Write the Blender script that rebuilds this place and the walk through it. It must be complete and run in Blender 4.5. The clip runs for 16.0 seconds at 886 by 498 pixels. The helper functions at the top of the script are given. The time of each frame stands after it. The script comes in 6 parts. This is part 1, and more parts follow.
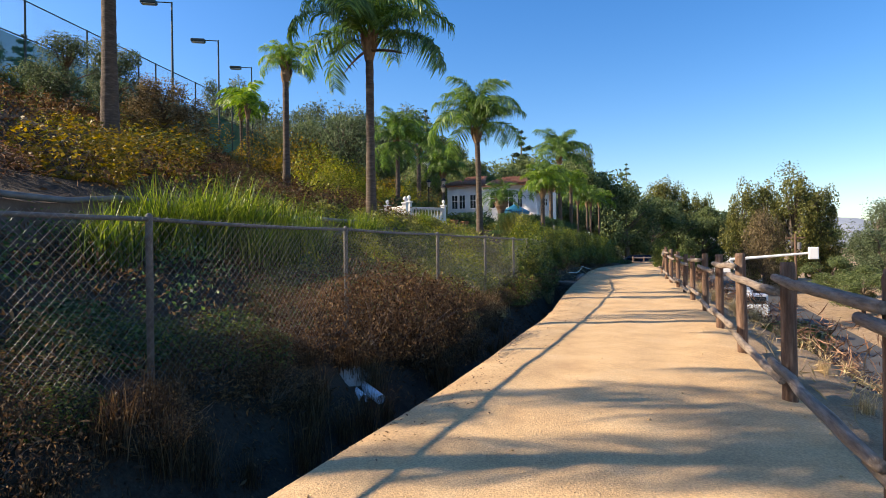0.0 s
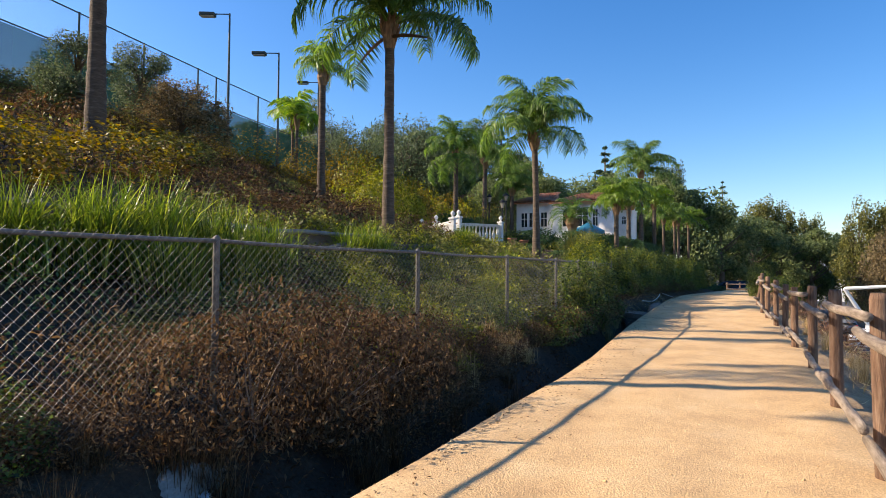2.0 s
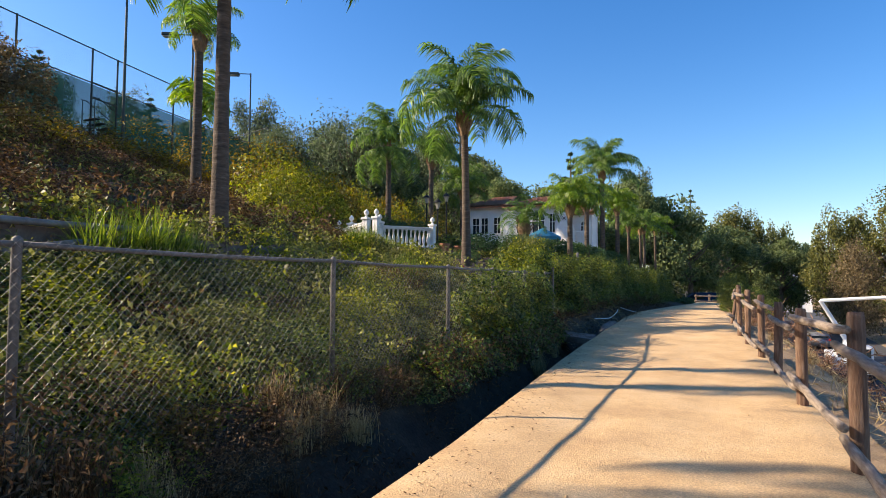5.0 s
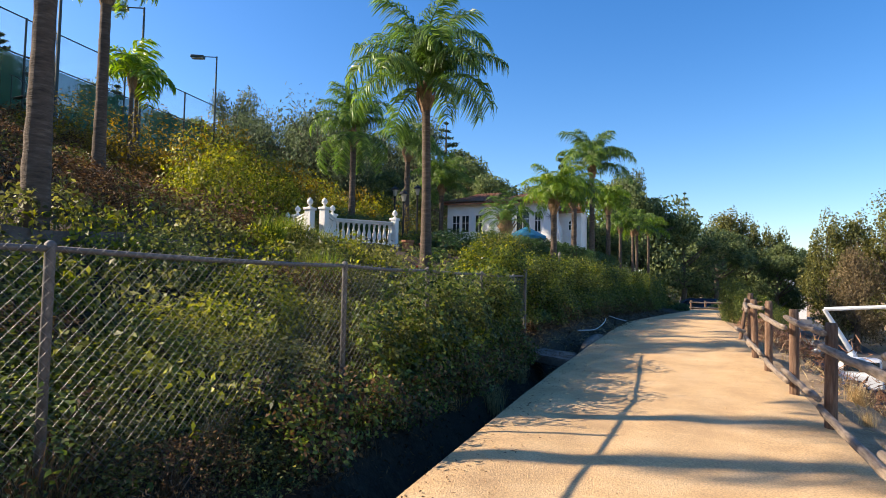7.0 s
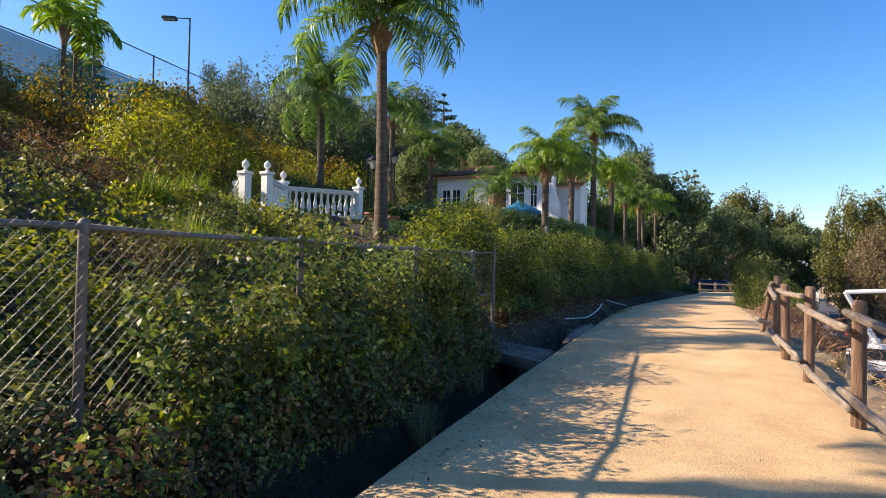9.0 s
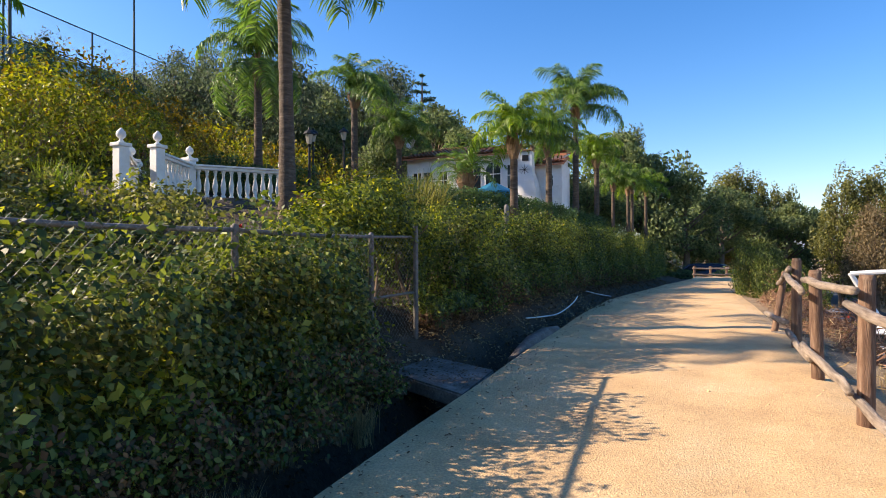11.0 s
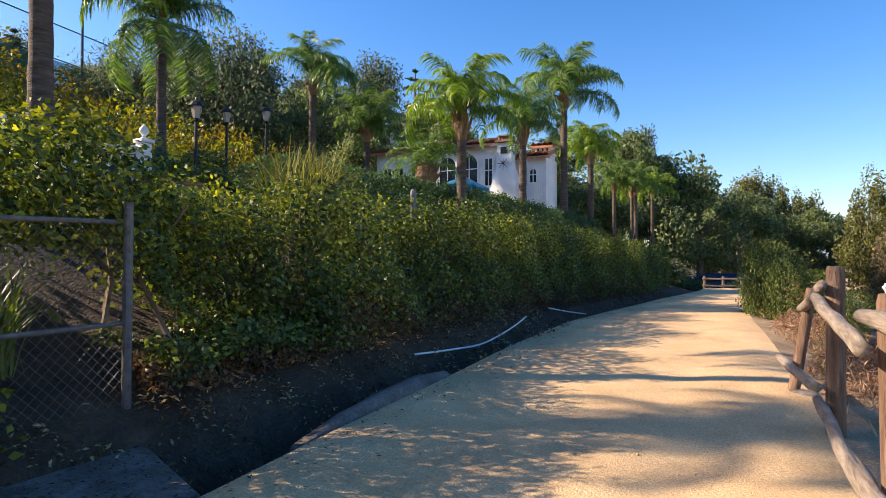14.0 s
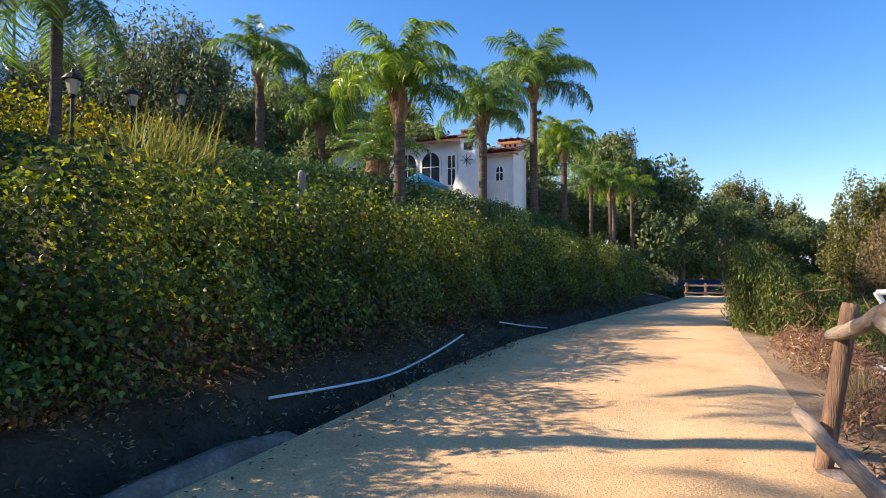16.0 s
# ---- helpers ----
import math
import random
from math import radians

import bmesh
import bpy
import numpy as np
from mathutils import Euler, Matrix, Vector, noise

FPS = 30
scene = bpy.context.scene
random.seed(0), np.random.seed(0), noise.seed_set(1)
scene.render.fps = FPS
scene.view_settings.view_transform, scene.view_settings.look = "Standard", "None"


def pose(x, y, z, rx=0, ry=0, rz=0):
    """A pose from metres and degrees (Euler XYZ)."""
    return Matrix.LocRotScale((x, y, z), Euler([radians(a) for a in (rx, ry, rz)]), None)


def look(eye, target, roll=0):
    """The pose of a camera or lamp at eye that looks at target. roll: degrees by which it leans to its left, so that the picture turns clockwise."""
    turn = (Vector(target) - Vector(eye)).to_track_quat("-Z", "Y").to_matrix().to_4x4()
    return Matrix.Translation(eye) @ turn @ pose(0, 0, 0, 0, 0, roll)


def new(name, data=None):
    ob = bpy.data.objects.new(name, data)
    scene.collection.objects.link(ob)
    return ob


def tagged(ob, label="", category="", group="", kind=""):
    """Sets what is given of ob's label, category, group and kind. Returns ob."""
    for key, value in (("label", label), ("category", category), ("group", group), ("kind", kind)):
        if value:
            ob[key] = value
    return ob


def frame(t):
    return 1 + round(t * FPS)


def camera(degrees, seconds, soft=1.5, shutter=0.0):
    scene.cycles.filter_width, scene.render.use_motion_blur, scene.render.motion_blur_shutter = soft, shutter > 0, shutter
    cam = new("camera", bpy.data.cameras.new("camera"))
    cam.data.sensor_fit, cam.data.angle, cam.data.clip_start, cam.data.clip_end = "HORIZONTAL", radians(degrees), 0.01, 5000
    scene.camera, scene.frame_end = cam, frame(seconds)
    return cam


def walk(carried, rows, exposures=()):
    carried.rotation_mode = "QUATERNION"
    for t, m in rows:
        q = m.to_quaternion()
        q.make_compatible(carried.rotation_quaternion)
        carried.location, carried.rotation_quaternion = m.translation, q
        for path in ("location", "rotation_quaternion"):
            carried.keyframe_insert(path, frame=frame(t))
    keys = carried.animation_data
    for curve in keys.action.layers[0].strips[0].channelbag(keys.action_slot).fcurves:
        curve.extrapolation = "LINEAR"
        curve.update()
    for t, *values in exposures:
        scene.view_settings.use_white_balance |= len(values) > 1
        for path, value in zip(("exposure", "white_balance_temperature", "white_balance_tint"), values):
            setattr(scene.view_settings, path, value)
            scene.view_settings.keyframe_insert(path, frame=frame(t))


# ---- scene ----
cam = camera(72.0, 16.0, soft=0.9)
PATH = [
    (0, (1.008, -0.497, 1.383), (0.283, 1.367, 1.385), -0.7),
    (0.5, (1.162, 0.202, 1.407), (0.338, 2.025, 1.414), -1.1),
    (1, (1.148, 1.124, 1.426), (0.238, 2.904, 1.453), -0.7),
    (1.5, (1.149, 2.091, 1.375), (0.184, 3.842, 1.431), -0.3),
    (2, (1.157, 3.006, 1.431), (0.178, 4.749, 1.499), 0.4),
    (2.5, (1.194, 3.902, 1.451), (0.21, 5.641, 1.515), 0.1),
    (3, (1.18, 4.782, 1.451), (0.2, 6.524, 1.519), 0.4),
    (3.5, (1.109, 5.591, 1.463), (0.132, 7.334, 1.549), 0.5),
    (4, (1.019, 6.333, 1.502), (0.049, 8.079, 1.594), 0.3),
    (4.5, (0.941, 7.187, 1.447), (0.008, 8.952, 1.548), 0.1),
    (5, (0.788, 7.954, 1.456), (-0.114, 9.736, 1.561), 0.3),
    (5.2, (0.715, 8.256, 1.453), (-0.168, 10.046, 1.57), 0.4),
    (7.3, (0.284, 11.78, 1.518), (-0.604, 13.569, 1.625), 1.2),
    (7.5, (0.286, 12.149, 1.501), (-0.611, 13.934, 1.599), 1.2),
    (8, (0.227, 12.948, 1.456), (-0.671, 14.733, 1.53), 1.4),
    (8.5, (0.124, 13.63, 1.479), (-0.78, 15.412, 1.538), 1.4),
    (9, (0.029, 14.287, 1.504), (-0.876, 16.07, 1.548), 1.2),
    (9.2, (0.005, 14.613, 1.488), (-0.904, 16.394, 1.524), 1.0),
    (11.3, (-0.188, 17.844, 1.492), (-1.079, 19.635, 1.49), -0.4),
    (11.5, (-0.149, 18.099, 1.506), (-1.056, 19.881, 1.491), -0.8),
    (12, (-0.084, 18.891, 1.474), (-1.002, 20.668, 1.43), -1.4),
    (12.5, (-0.022, 19.72, 1.426), (-0.94, 21.495, 1.374), -1.2),
    (13, (0.067, 20.491, 1.412), (-0.872, 22.257, 1.38), -1.3),
    (13.5, (0.041, 21.182, 1.382), (-0.918, 22.937, 1.396), -0.4),
    (14, (0.001, 21.853, 1.426), (-0.937, 23.62, 1.461), 0.2),
    (14.5, (-0.066, 22.412, 1.41), (-0.986, 24.187, 1.461), 0.4),
    (15, (-0.121, 23.076, 1.41), (-1.024, 24.859, 1.469), 0.6),
    (15.5, (-0.103, 23.739, 1.379), (-1.001, 25.525, 1.441), 0.1),
    (16, (-0.154, 24.348, 1.376), (-1.048, 26.136, 1.436), -0.0),
]
walk(cam, [(t, look(eye, target, roll)) for t, eye, target, roll in PATH], exposures=[(0, 0.88, 7350, 14), (5, 0.9, 7350, 14), (9, 0.97, 7300, 15), (14, 1.06, 7450, 18), (16, 1.08, 7450, 18)])

# ---------- world and sun ----------
SUN_AZ = math.atan2(-0.928, -0.372)          # heading of the sun, from +y clockwise
SUN_EL = radians(31)
world = bpy.data.worlds.new("world")
scene.world = world
world.use_nodes = True
wn = world.node_tree.nodes
sky = wn.new("ShaderNodeTexSky")
sky.sky_type = "NISHITA"
sky.sun_disc = False
sky.sun_elevation, sky.sun_rotation = SUN_EL, SUN_AZ % (2 * math.pi)
sky.air_density, sky.dust_density, sky.ozone_density = 1.0, 0.7, 4.0
wn["Background"].inputs["Strength"].default_value = 0.131
hue = wn.new("ShaderNodeHueSaturation")
hue.inputs["Hue"].default_value = 0.507
hue.inputs["Saturation"].default_value = 1.32
world.node_tree.links.new(sky.outputs[0], hue.inputs["Color"])
world.node_tree.links.new(hue.outputs[0], wn["Background"].inputs["Color"])
sun_data = bpy.data.lights.new("sun", "SUN")
sun_data.energy, sun_data.angle, sun_data.color = 5.0, radians(0.53), (1.0, 0.90, 0.75)
sun = new("sun", sun_data)
sun_dir = Vector((math.sin(SUN_AZ) * math.cos(SUN_EL), math.cos(SUN_AZ) * math.cos(SUN_EL), math.sin(SUN_EL)))
sun.matrix_world = look(sun_dir * 60, (0, 0, 0))

# ---------- materials ----------
RNG = np.random.default_rng(7)


def mat(name, base, rough=0.9, metal=0.0):
    m = bpy.data.materials.new(name)
    m.use_nodes = True
    b = m.node_tree.nodes["Principled BSDF"]
    b.inputs["Base Color"].default_value = (*base, 1)
    b.inputs["Roughness"].default_value = rough
    b.inputs["Metallic"].default_value = metal
    return m


def add_noise(m, stops, scale, detail=6.0, bump=0.0, bump_scale=40.0, coords="Object", bump_dist=0.02, stretch=None, second=None):
    """Base colour from two layers of noise, and a fine relief."""
    nt = m.node_tree
    n, l = nt.nodes, nt.links
    b = n["Principled BSDF"]
    tc = n.new("ShaderNodeTexCoord")
    src = tc.outputs[coords]
    if stretch:
        mp = n.new("ShaderNodeMapping")
        mp.inputs["Scale"].default_value = stretch
        l.new(src, mp.inputs["Vector"])
        src = mp.outputs["Vector"]
    nz = n.new("ShaderNodeTexNoise")
    nz.inputs["Scale"].default_value, nz.inputs["Detail"].default_value = scale, detail
    nz.inputs["Roughness"].default_value = 0.65
    l.new(src, nz.inputs["Vector"])
    ramp = n.new("ShaderNodeValToRGB")
    els = ramp.color_ramp.elements
    while len(els) < len(stops):
        els.new(0.5)
    for e, (p, c) in zip(els, stops):
        e.position, e.color = p, (*c, 1)
    l.new(nz.outputs["Fac"], ramp.inputs["Fac"])
    col = ramp.outputs["Color"]
    if second:
        s2, lo, hi = second
        nz2 = n.new("ShaderNodeTexNoise")
        nz2.inputs["Scale"].default_value, nz2.inputs["Detail"].default_value = s2, 8.0
        l.new(src, nz2.inputs["Vector"])
        mr = n.new("ShaderNodeMapRange")
        mr.inputs["From Min"].default_value, mr.inputs["From Max"].default_value = 0.3, 0.7
        mr.inputs["To Min"].default_value, mr.inputs["To Max"].default_value = lo, hi
        l.new(nz2.outputs["Fac"], mr.inputs["Value"])
        mx = n.new("ShaderNodeMix")
        mx.data_type, mx.blend_type = "RGBA", "MULTIPLY"
        mx.inputs["Factor"].default_value = 1.0
        l.new(col, mx.inputs["A"])
        l.new(mr.outputs["Result"], mx.inputs["B"])
        col = mx.outputs["Result"]
    l.new(col, b.inputs["Base Color"])
    if bump:
        nb = n.new("ShaderNodeTexNoise")
        nb.inputs["Scale"].default_value, nb.inputs["Detail"].default_value = bump_scale, 8.0
        l.new(src, nb.inputs["Vector"])
        bp = n.new("ShaderNodeBump")
        bp.inputs["Strength"].default_value, bp.inputs["Distance"].default_value = bump, bump_dist
        l.new(nb.outputs["Fac"], bp.inputs["Height"])
        l.new(bp.outputs["Normal"], b.inputs["Normal"])
    return m


def leaf_mat(name, dark, mid, light, gloss=0.45, trans=0.35):
    """Leaves: colour varies leaf by leaf, light comes through them."""
    m = bpy.data.materials.new(name)
    m.use_nodes = True
    nt = m.node_tree
    n, l = nt.nodes, nt.links
    b = n["Principled BSDF"]
    geo = n.new("ShaderNodeNewGeometry")
    ramp = n.new("ShaderNodeValToRGB")
    els = ramp.color_ramp.elements
    els.new(0.5)
    for e, (p, c) in zip(els, ((0.0, dark), (0.55, mid), (1.0, light))):
        e.position, e.color = p, (*c, 1)
    l.new(geo.outputs["Random Per Island"], ramp.inputs["Fac"])
    tc = n.new("ShaderNodeTexCoord")
    nz = n.new("ShaderNodeTexNoise")
    nz.inputs["Scale"].default_value = 1.26
    l.new(tc.outputs["Object"], nz.inputs["Vector"])
    mr = n.new("ShaderNodeMapRange")
    mr.inputs["From Min"].default_value, mr.inputs["From Max"].default_value = 0.3, 0.7
    mr.inputs["To Min"].default_value, mr.inputs["To Max"].default_value = 0.95, 1.75
    l.new(nz.outputs["Fac"], mr.inputs["Value"])
    mx = n.new("ShaderNodeMix")
    mx.data_type, mx.blend_type = "RGBA", "MULTIPLY"
    mx.inputs["Factor"].default_value = 1.0
    l.new(ramp.outputs["Color"], mx.inputs["A"])
    l.new(mr.outputs["Result"], mx.inputs["B"])
    l.new(mx.outputs["Result"], b.inputs["Base Color"])
    b.inputs["Roughness"].default_value = gloss
    b.inputs["Specular IOR Level"].default_value = 0.35
    tr = n.new("ShaderNodeBsdfTranslucent")
    hs = n.new("ShaderNodeHueSaturation")
    hs.inputs["Saturation"].default_value, hs.inputs["Value"].default_value = 1.15, 1.5
    l.new(mx.outputs["Result"], hs.inputs["Color"])
    l.new(hs.outputs["Color"], tr.inputs["Color"])
    ms = n.new("ShaderNodeMixShader")
    ms.inputs["Fac"].default_value = trans
    l.new(b.outputs[0], ms.inputs[1])
    l.new(tr.outputs[0], ms.inputs[2])
    l.new(ms.outputs[0], n["Material Output"].inputs["Surface"])
    return m


M_TRAIL = add_noise(mat("decomposed_granite", (0.5, 0.38, 0.22), 0.95),
                    [(0.3, (0.48, 0.305, 0.15)), (0.5, (0.61, 0.40, 0.20)), (0.72, (0.69, 0.485, 0.265))],
                    1.3, 12, 0.8, 70, bump_dist=0.014, second=(55, 0.72, 1.16))
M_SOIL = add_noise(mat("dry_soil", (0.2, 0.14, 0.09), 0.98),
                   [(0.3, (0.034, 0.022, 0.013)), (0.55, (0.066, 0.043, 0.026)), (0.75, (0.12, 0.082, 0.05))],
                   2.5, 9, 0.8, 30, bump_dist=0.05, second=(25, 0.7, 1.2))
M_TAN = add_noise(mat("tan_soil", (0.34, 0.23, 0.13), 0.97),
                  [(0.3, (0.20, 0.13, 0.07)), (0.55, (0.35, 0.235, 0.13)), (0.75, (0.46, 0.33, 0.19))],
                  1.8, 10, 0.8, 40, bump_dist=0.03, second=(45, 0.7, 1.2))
M_CONCRETE = add_noise(mat("old_concrete", (0.36, 0.33, 0.29), 0.9),
                       [(0.3, (0.24, 0.215, 0.185)), (0.6, (0.36, 0.33, 0.29)), (0.8, (0.44, 0.41, 0.36))],
                       3, 9, 0.4, 70, bump_dist=0.01, second=(40, 0.8, 1.15))
M_SLAB = add_noise(mat("stained_concrete", (0.2, 0.175, 0.15), 0.95),
                   [(0.28, (0.07, 0.055, 0.043)), (0.5, (0.15, 0.125, 0.105)), (0.75, (0.27, 0.24, 0.205))],
                   2.2, 10, 0.7, 45, bump_dist=0.02, second=(30, 0.65, 1.2))
M_WOOD = add_noise(mat("weathered_lodgepole", (0.2, 0.13, 0.09), 0.85),
                   [(0.3, (0.085, 0.045, 0.028)), (0.5, (0.17, 0.095, 0.058)), (0.75, (0.30, 0.20, 0.135))],
                   5, 8, 0.7, 30, stretch=(6, 6, 0.7), bump_dist=0.02, second=(3, 0.75, 1.2))
M_RAIL = add_noise(mat("grey_weathered_log", (0.3, 0.24, 0.19), 0.88),
                   [(0.3, (0.13, 0.095, 0.07)), (0.5, (0.27, 0.21, 0.16)), (0.75, (0.42, 0.35, 0.28))],
                   5, 8, 0.7, 30, stretch=(6, 6, 0.7), bump_dist=0.02, second=(3, 0.7, 1.2))
# Dull steel of posts and rails, coloured dark for the shade on them.
M_GALV = add_noise(mat("shaded_dull_galvanised_steel", (0.2, 0.19, 0.18), 0.7, 0.3),
                   [(0.3, (0.10, 0.09, 0.08)), (0.7, (0.20, 0.185, 0.17))], 20, 5, 0.1, 80)
# Wire of the same steel, its colour lightened as if sunlit.
M_WIRE = add_noise(mat("sunlit_galvanised_wire", (0.4, 0.39, 0.37), 0.5, 0.35),
                   [(0.3, (0.17, 0.16, 0.15)), (0.7, (0.30, 0.29, 0.27))], 20, 4)
M_TRUNK = add_noise(mat("palm_trunk_bark", (0.25, 0.2, 0.15), 0.92),
                    [(0.3, (0.055, 0.038, 0.027)), (0.55, (0.115, 0.083, 0.06)), (0.75, (0.19, 0.145, 0.11))],
                    4, 8, 0.7, 14, stretch=(1, 1, 5), bump_dist=0.03, second=(9, 0.75, 1.2))
M_BARK = add_noise(mat("tree_bark", (0.16, 0.12, 0.09), 0.95),
                   [(0.3, (0.07, 0.05, 0.035)), (0.7, (0.22, 0.17, 0.125))], 6, 8, 0.8, 20, stretch=(3, 3, 0.6), bump_dist=0.03)
M_BOOT = add_noise(mat("brown_leaf_bases", (0.25, 0.15, 0.08), 0.9),
                   [(0.3, (0.13, 0.075, 0.04)), (0.7, (0.34, 0.21, 0.12))], 9, 6, 0.5, 30, stretch=(4, 4, 0.7))
M_STUCCO = add_noise(mat("white_stucco", (0.8, 0.78, 0.74), 0.9),
                     [(0.3, (0.70, 0.68, 0.64)), (0.6, (0.80, 0.785, 0.75))], 1.5, 8, 0.25, 60, bump_dist=0.01)
M_BALUSTER = add_noise(mat("white_cast_stone", (0.78, 0.77, 0.74), 0.8),
                       [(0.3, (0.60, 0.58, 0.54)), (0.6, (0.78, 0.77, 0.74))], 3, 8, 0.2, 60, bump_dist=0.008)
M_TILE = add_noise(mat("terracotta_tile", (0.42, 0.17, 0.09), 0.8),
                   [(0.3, (0.27, 0.10, 0.055)), (0.5, (0.44, 0.18, 0.09)), (0.75, (0.56, 0.29, 0.17))], 2.2, 6, 0.3, 40, second=(9, 0.7, 1.2))
M_GLASS = mat("dark_window_glass", (0.02, 0.03, 0.035), 0.05)
M_BLACK = mat("black_iron", (0.02, 0.02, 0.02), 0.5, 0.5)
M_GREENPOST = mat("dark_green_painted_steel", (0.035, 0.05, 0.042), 0.5, 0.2)
M_ASPHALT = add_noise(mat("asphalt", (0.05, 0.05, 0.052), 0.9),
                      [(0.3, (0.04, 0.04, 0.042)), (0.7, (0.075, 0.074, 0.072))], 1.5, 8, 0.4, 90, bump_dist=0.01)
M_PVC = mat("white_pvc", (0.75, 0.77, 0.78), 0.45)
M_UMBRELLA = mat("blue_canvas", (0.03, 0.32, 0.55), 0.8)

L_HEDGE = leaf_mat("vine_hedge_leaves", (0.018, 0.03, 0.008), (0.055, 0.082, 0.016), (0.18, 0.205, 0.04), 0.48, 0.32)
L_DARK = leaf_mat("dark_green_leaves", (0.02, 0.045, 0.016), (0.045, 0.085, 0.028), (0.09, 0.14, 0.045), 0.5, 0.28)
# Oak leaves paler than L_DARK: distance haze is mixed into their colour.
L_OAK = leaf_mat("hazed_oak_leaves", (0.05, 0.07, 0.03), (0.10, 0.13, 0.05), (0.17, 0.2, 0.08), 0.65, 0.4)
L_OLIVE = leaf_mat("olive_green_leaves", (0.042, 0.048, 0.015), (0.10, 0.105, 0.03), (0.21, 0.20, 0.06), 0.55, 0.36)
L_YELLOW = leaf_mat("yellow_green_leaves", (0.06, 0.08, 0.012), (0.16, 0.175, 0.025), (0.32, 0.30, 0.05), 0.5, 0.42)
L_GOLD = leaf_mat("autumn_gold_leaves", (0.06, 0.055, 0.012), (0.145, 0.11, 0.02), (0.25, 0.165, 0.03), 0.55, 0.38)
L_BROWN = leaf_mat("dry_brown_brush", (0.03, 0.016, 0.008), (0.09, 0.05, 0.024), (0.18, 0.11, 0.053), 0.8, 0.25)
L_RUST = leaf_mat("rust_brown_brush", (0.07, 0.035, 0.02), (0.17, 0.085, 0.048), (0.30, 0.18, 0.11), 0.85, 0.18)
L_STRAW = leaf_mat("dry_straw", (0.20, 0.135, 0.06), (0.36, 0.26, 0.13), (0.55, 0.42, 0.24), 0.8, 0.3)
L_GRASS = leaf_mat("bright_strap_leaves", (0.03, 0.055, 0.012), (0.085, 0.125, 0.022), (0.22, 0.25, 0.05), 0.4, 0.4)
L_PALM = leaf_mat("palm_leaflets", (0.04, 0.08, 0.02), (0.09, 0.155, 0.035), (0.18, 0.25, 0.06), 0.35, 0.42)
# Brighter copy of palm_leaflets with the sunlight put into its colours.
L_PALMY = leaf_mat("sunlit_palm_leaflets", (0.06, 0.11, 0.015), (0.13, 0.21, 0.03), (0.25, 0.31, 0.05), 0.35, 0.42)
L_PEPPER = leaf_mat("grey_green_leaves", (0.035, 0.05, 0.028), (0.075, 0.10, 0.05), (0.14, 0.17, 0.085), 0.6, 0.3)
L_CONIFER = leaf_mat("conifer_needles", (0.02, 0.045, 0.026), (0.045, 0.08, 0.042), (0.085, 0.125, 0.06), 0.65, 0.2)

# ---------- mesh helpers ----------


def obj(name, bm, material, parent=None, label=""):
    me = bpy.data.meshes.new(name)
    bm.to_mesh(me)
    bm.free()
    return link(name, me, material, parent, label)


def link(name, me, material, parent=None, label=""):
    if material and not me.materials:
        me.materials.append(material)
    ob = new(name, me)
    if parent:
        ob.parent = parent
    if label:
        ob["label"] = label
    return ob


def part(name, bm, material, parent, label=""):
    return obj(name, bm, material, parent, label)


def empty(name, at=(0, 0, 0)):
    ob = new(name)
    ob.empty_display_size = 0.2
    ob.matrix_basis = Matrix.Translation(at)
    return ob


def smooth(me):
    me.polygons.foreach_set("use_smooth", np.ones(len(me.polygons), bool))


def quads(name, verts, faces_n=4, material=None):
    """A mesh of separate faces with faces_n corners each, from an array of corners."""
    verts = np.asarray(verts, np.float32).reshape(-1, 3)
    nv = len(verts)
    nf = nv // faces_n
    me = bpy.data.meshes.new(name)
    me.vertices.add(nv)
    me.vertices.foreach_set("co", verts.ravel())
    me.loops.add(nv)
    me.loops.foreach_set("vertex_index", np.arange(nv, dtype=np.int32))
    me.polygons.add(nf)
    me.polygons.foreach_set("loop_start", np.arange(0, nv, faces_n, dtype=np.int32))
    me.update(calc_edges=True)
    if material:
        me.materials.append(material)
    return me


def indexed(name, verts, faces, material=None):
    verts = np.asarray(verts, np.float32).reshape(-1, 3)
    faces = np.asarray(faces, np.int32)
    k = faces.shape[1]
    me = bpy.data.meshes.new(name)
    me.vertices.add(len(verts))
    me.vertices.foreach_set("co", verts.ravel())
    me.loops.add(faces.size)
    me.loops.foreach_set("vertex_index", faces.ravel())
    me.polygons.add(len(faces))
    me.polygons.foreach_set("loop_start", np.arange(0, faces.size, k, dtype=np.int32))
    me.update(calc_edges=True)
    if material:
        me.materials.append(material)
    return me


def unit(a):
    return a / (np.linalg.norm(a, axis=-1, keepdims=True) + 1e-9)


def leaves(P, size, aspect=0.5, up=0.4, out=None, droop=0.0, rng=RNG):
    """Corners of folded leaf blades at the points P; out: directions in which they tend to face."""
    n = len(P)
    nrm = rng.normal(size=(n, 3))
    nrm[:, 2] += up * 2
    if out is not None:
        nrm = nrm + out * 1.2
    nrm = unit(nrm)
    d = rng.normal(size=(n, 3))
    d[:, 2] -= droop
    d = unit(d - nrm * (d * nrm).sum(1, keepdims=True))
    s = np.cross(nrm, d)
    L = (size * rng.uniform(0.6, 1.35, n))[:, None]
    W = L * aspect * 0.5
    fold = nrm * L * 0.12
    v = np.stack([P - d * L * 0.5, P + s * W + fold - d * L * 0.05, P + d * L * 0.5, P - s * W + fold - d * L * 0.05], 1)
    return v.reshape(-1, 3)


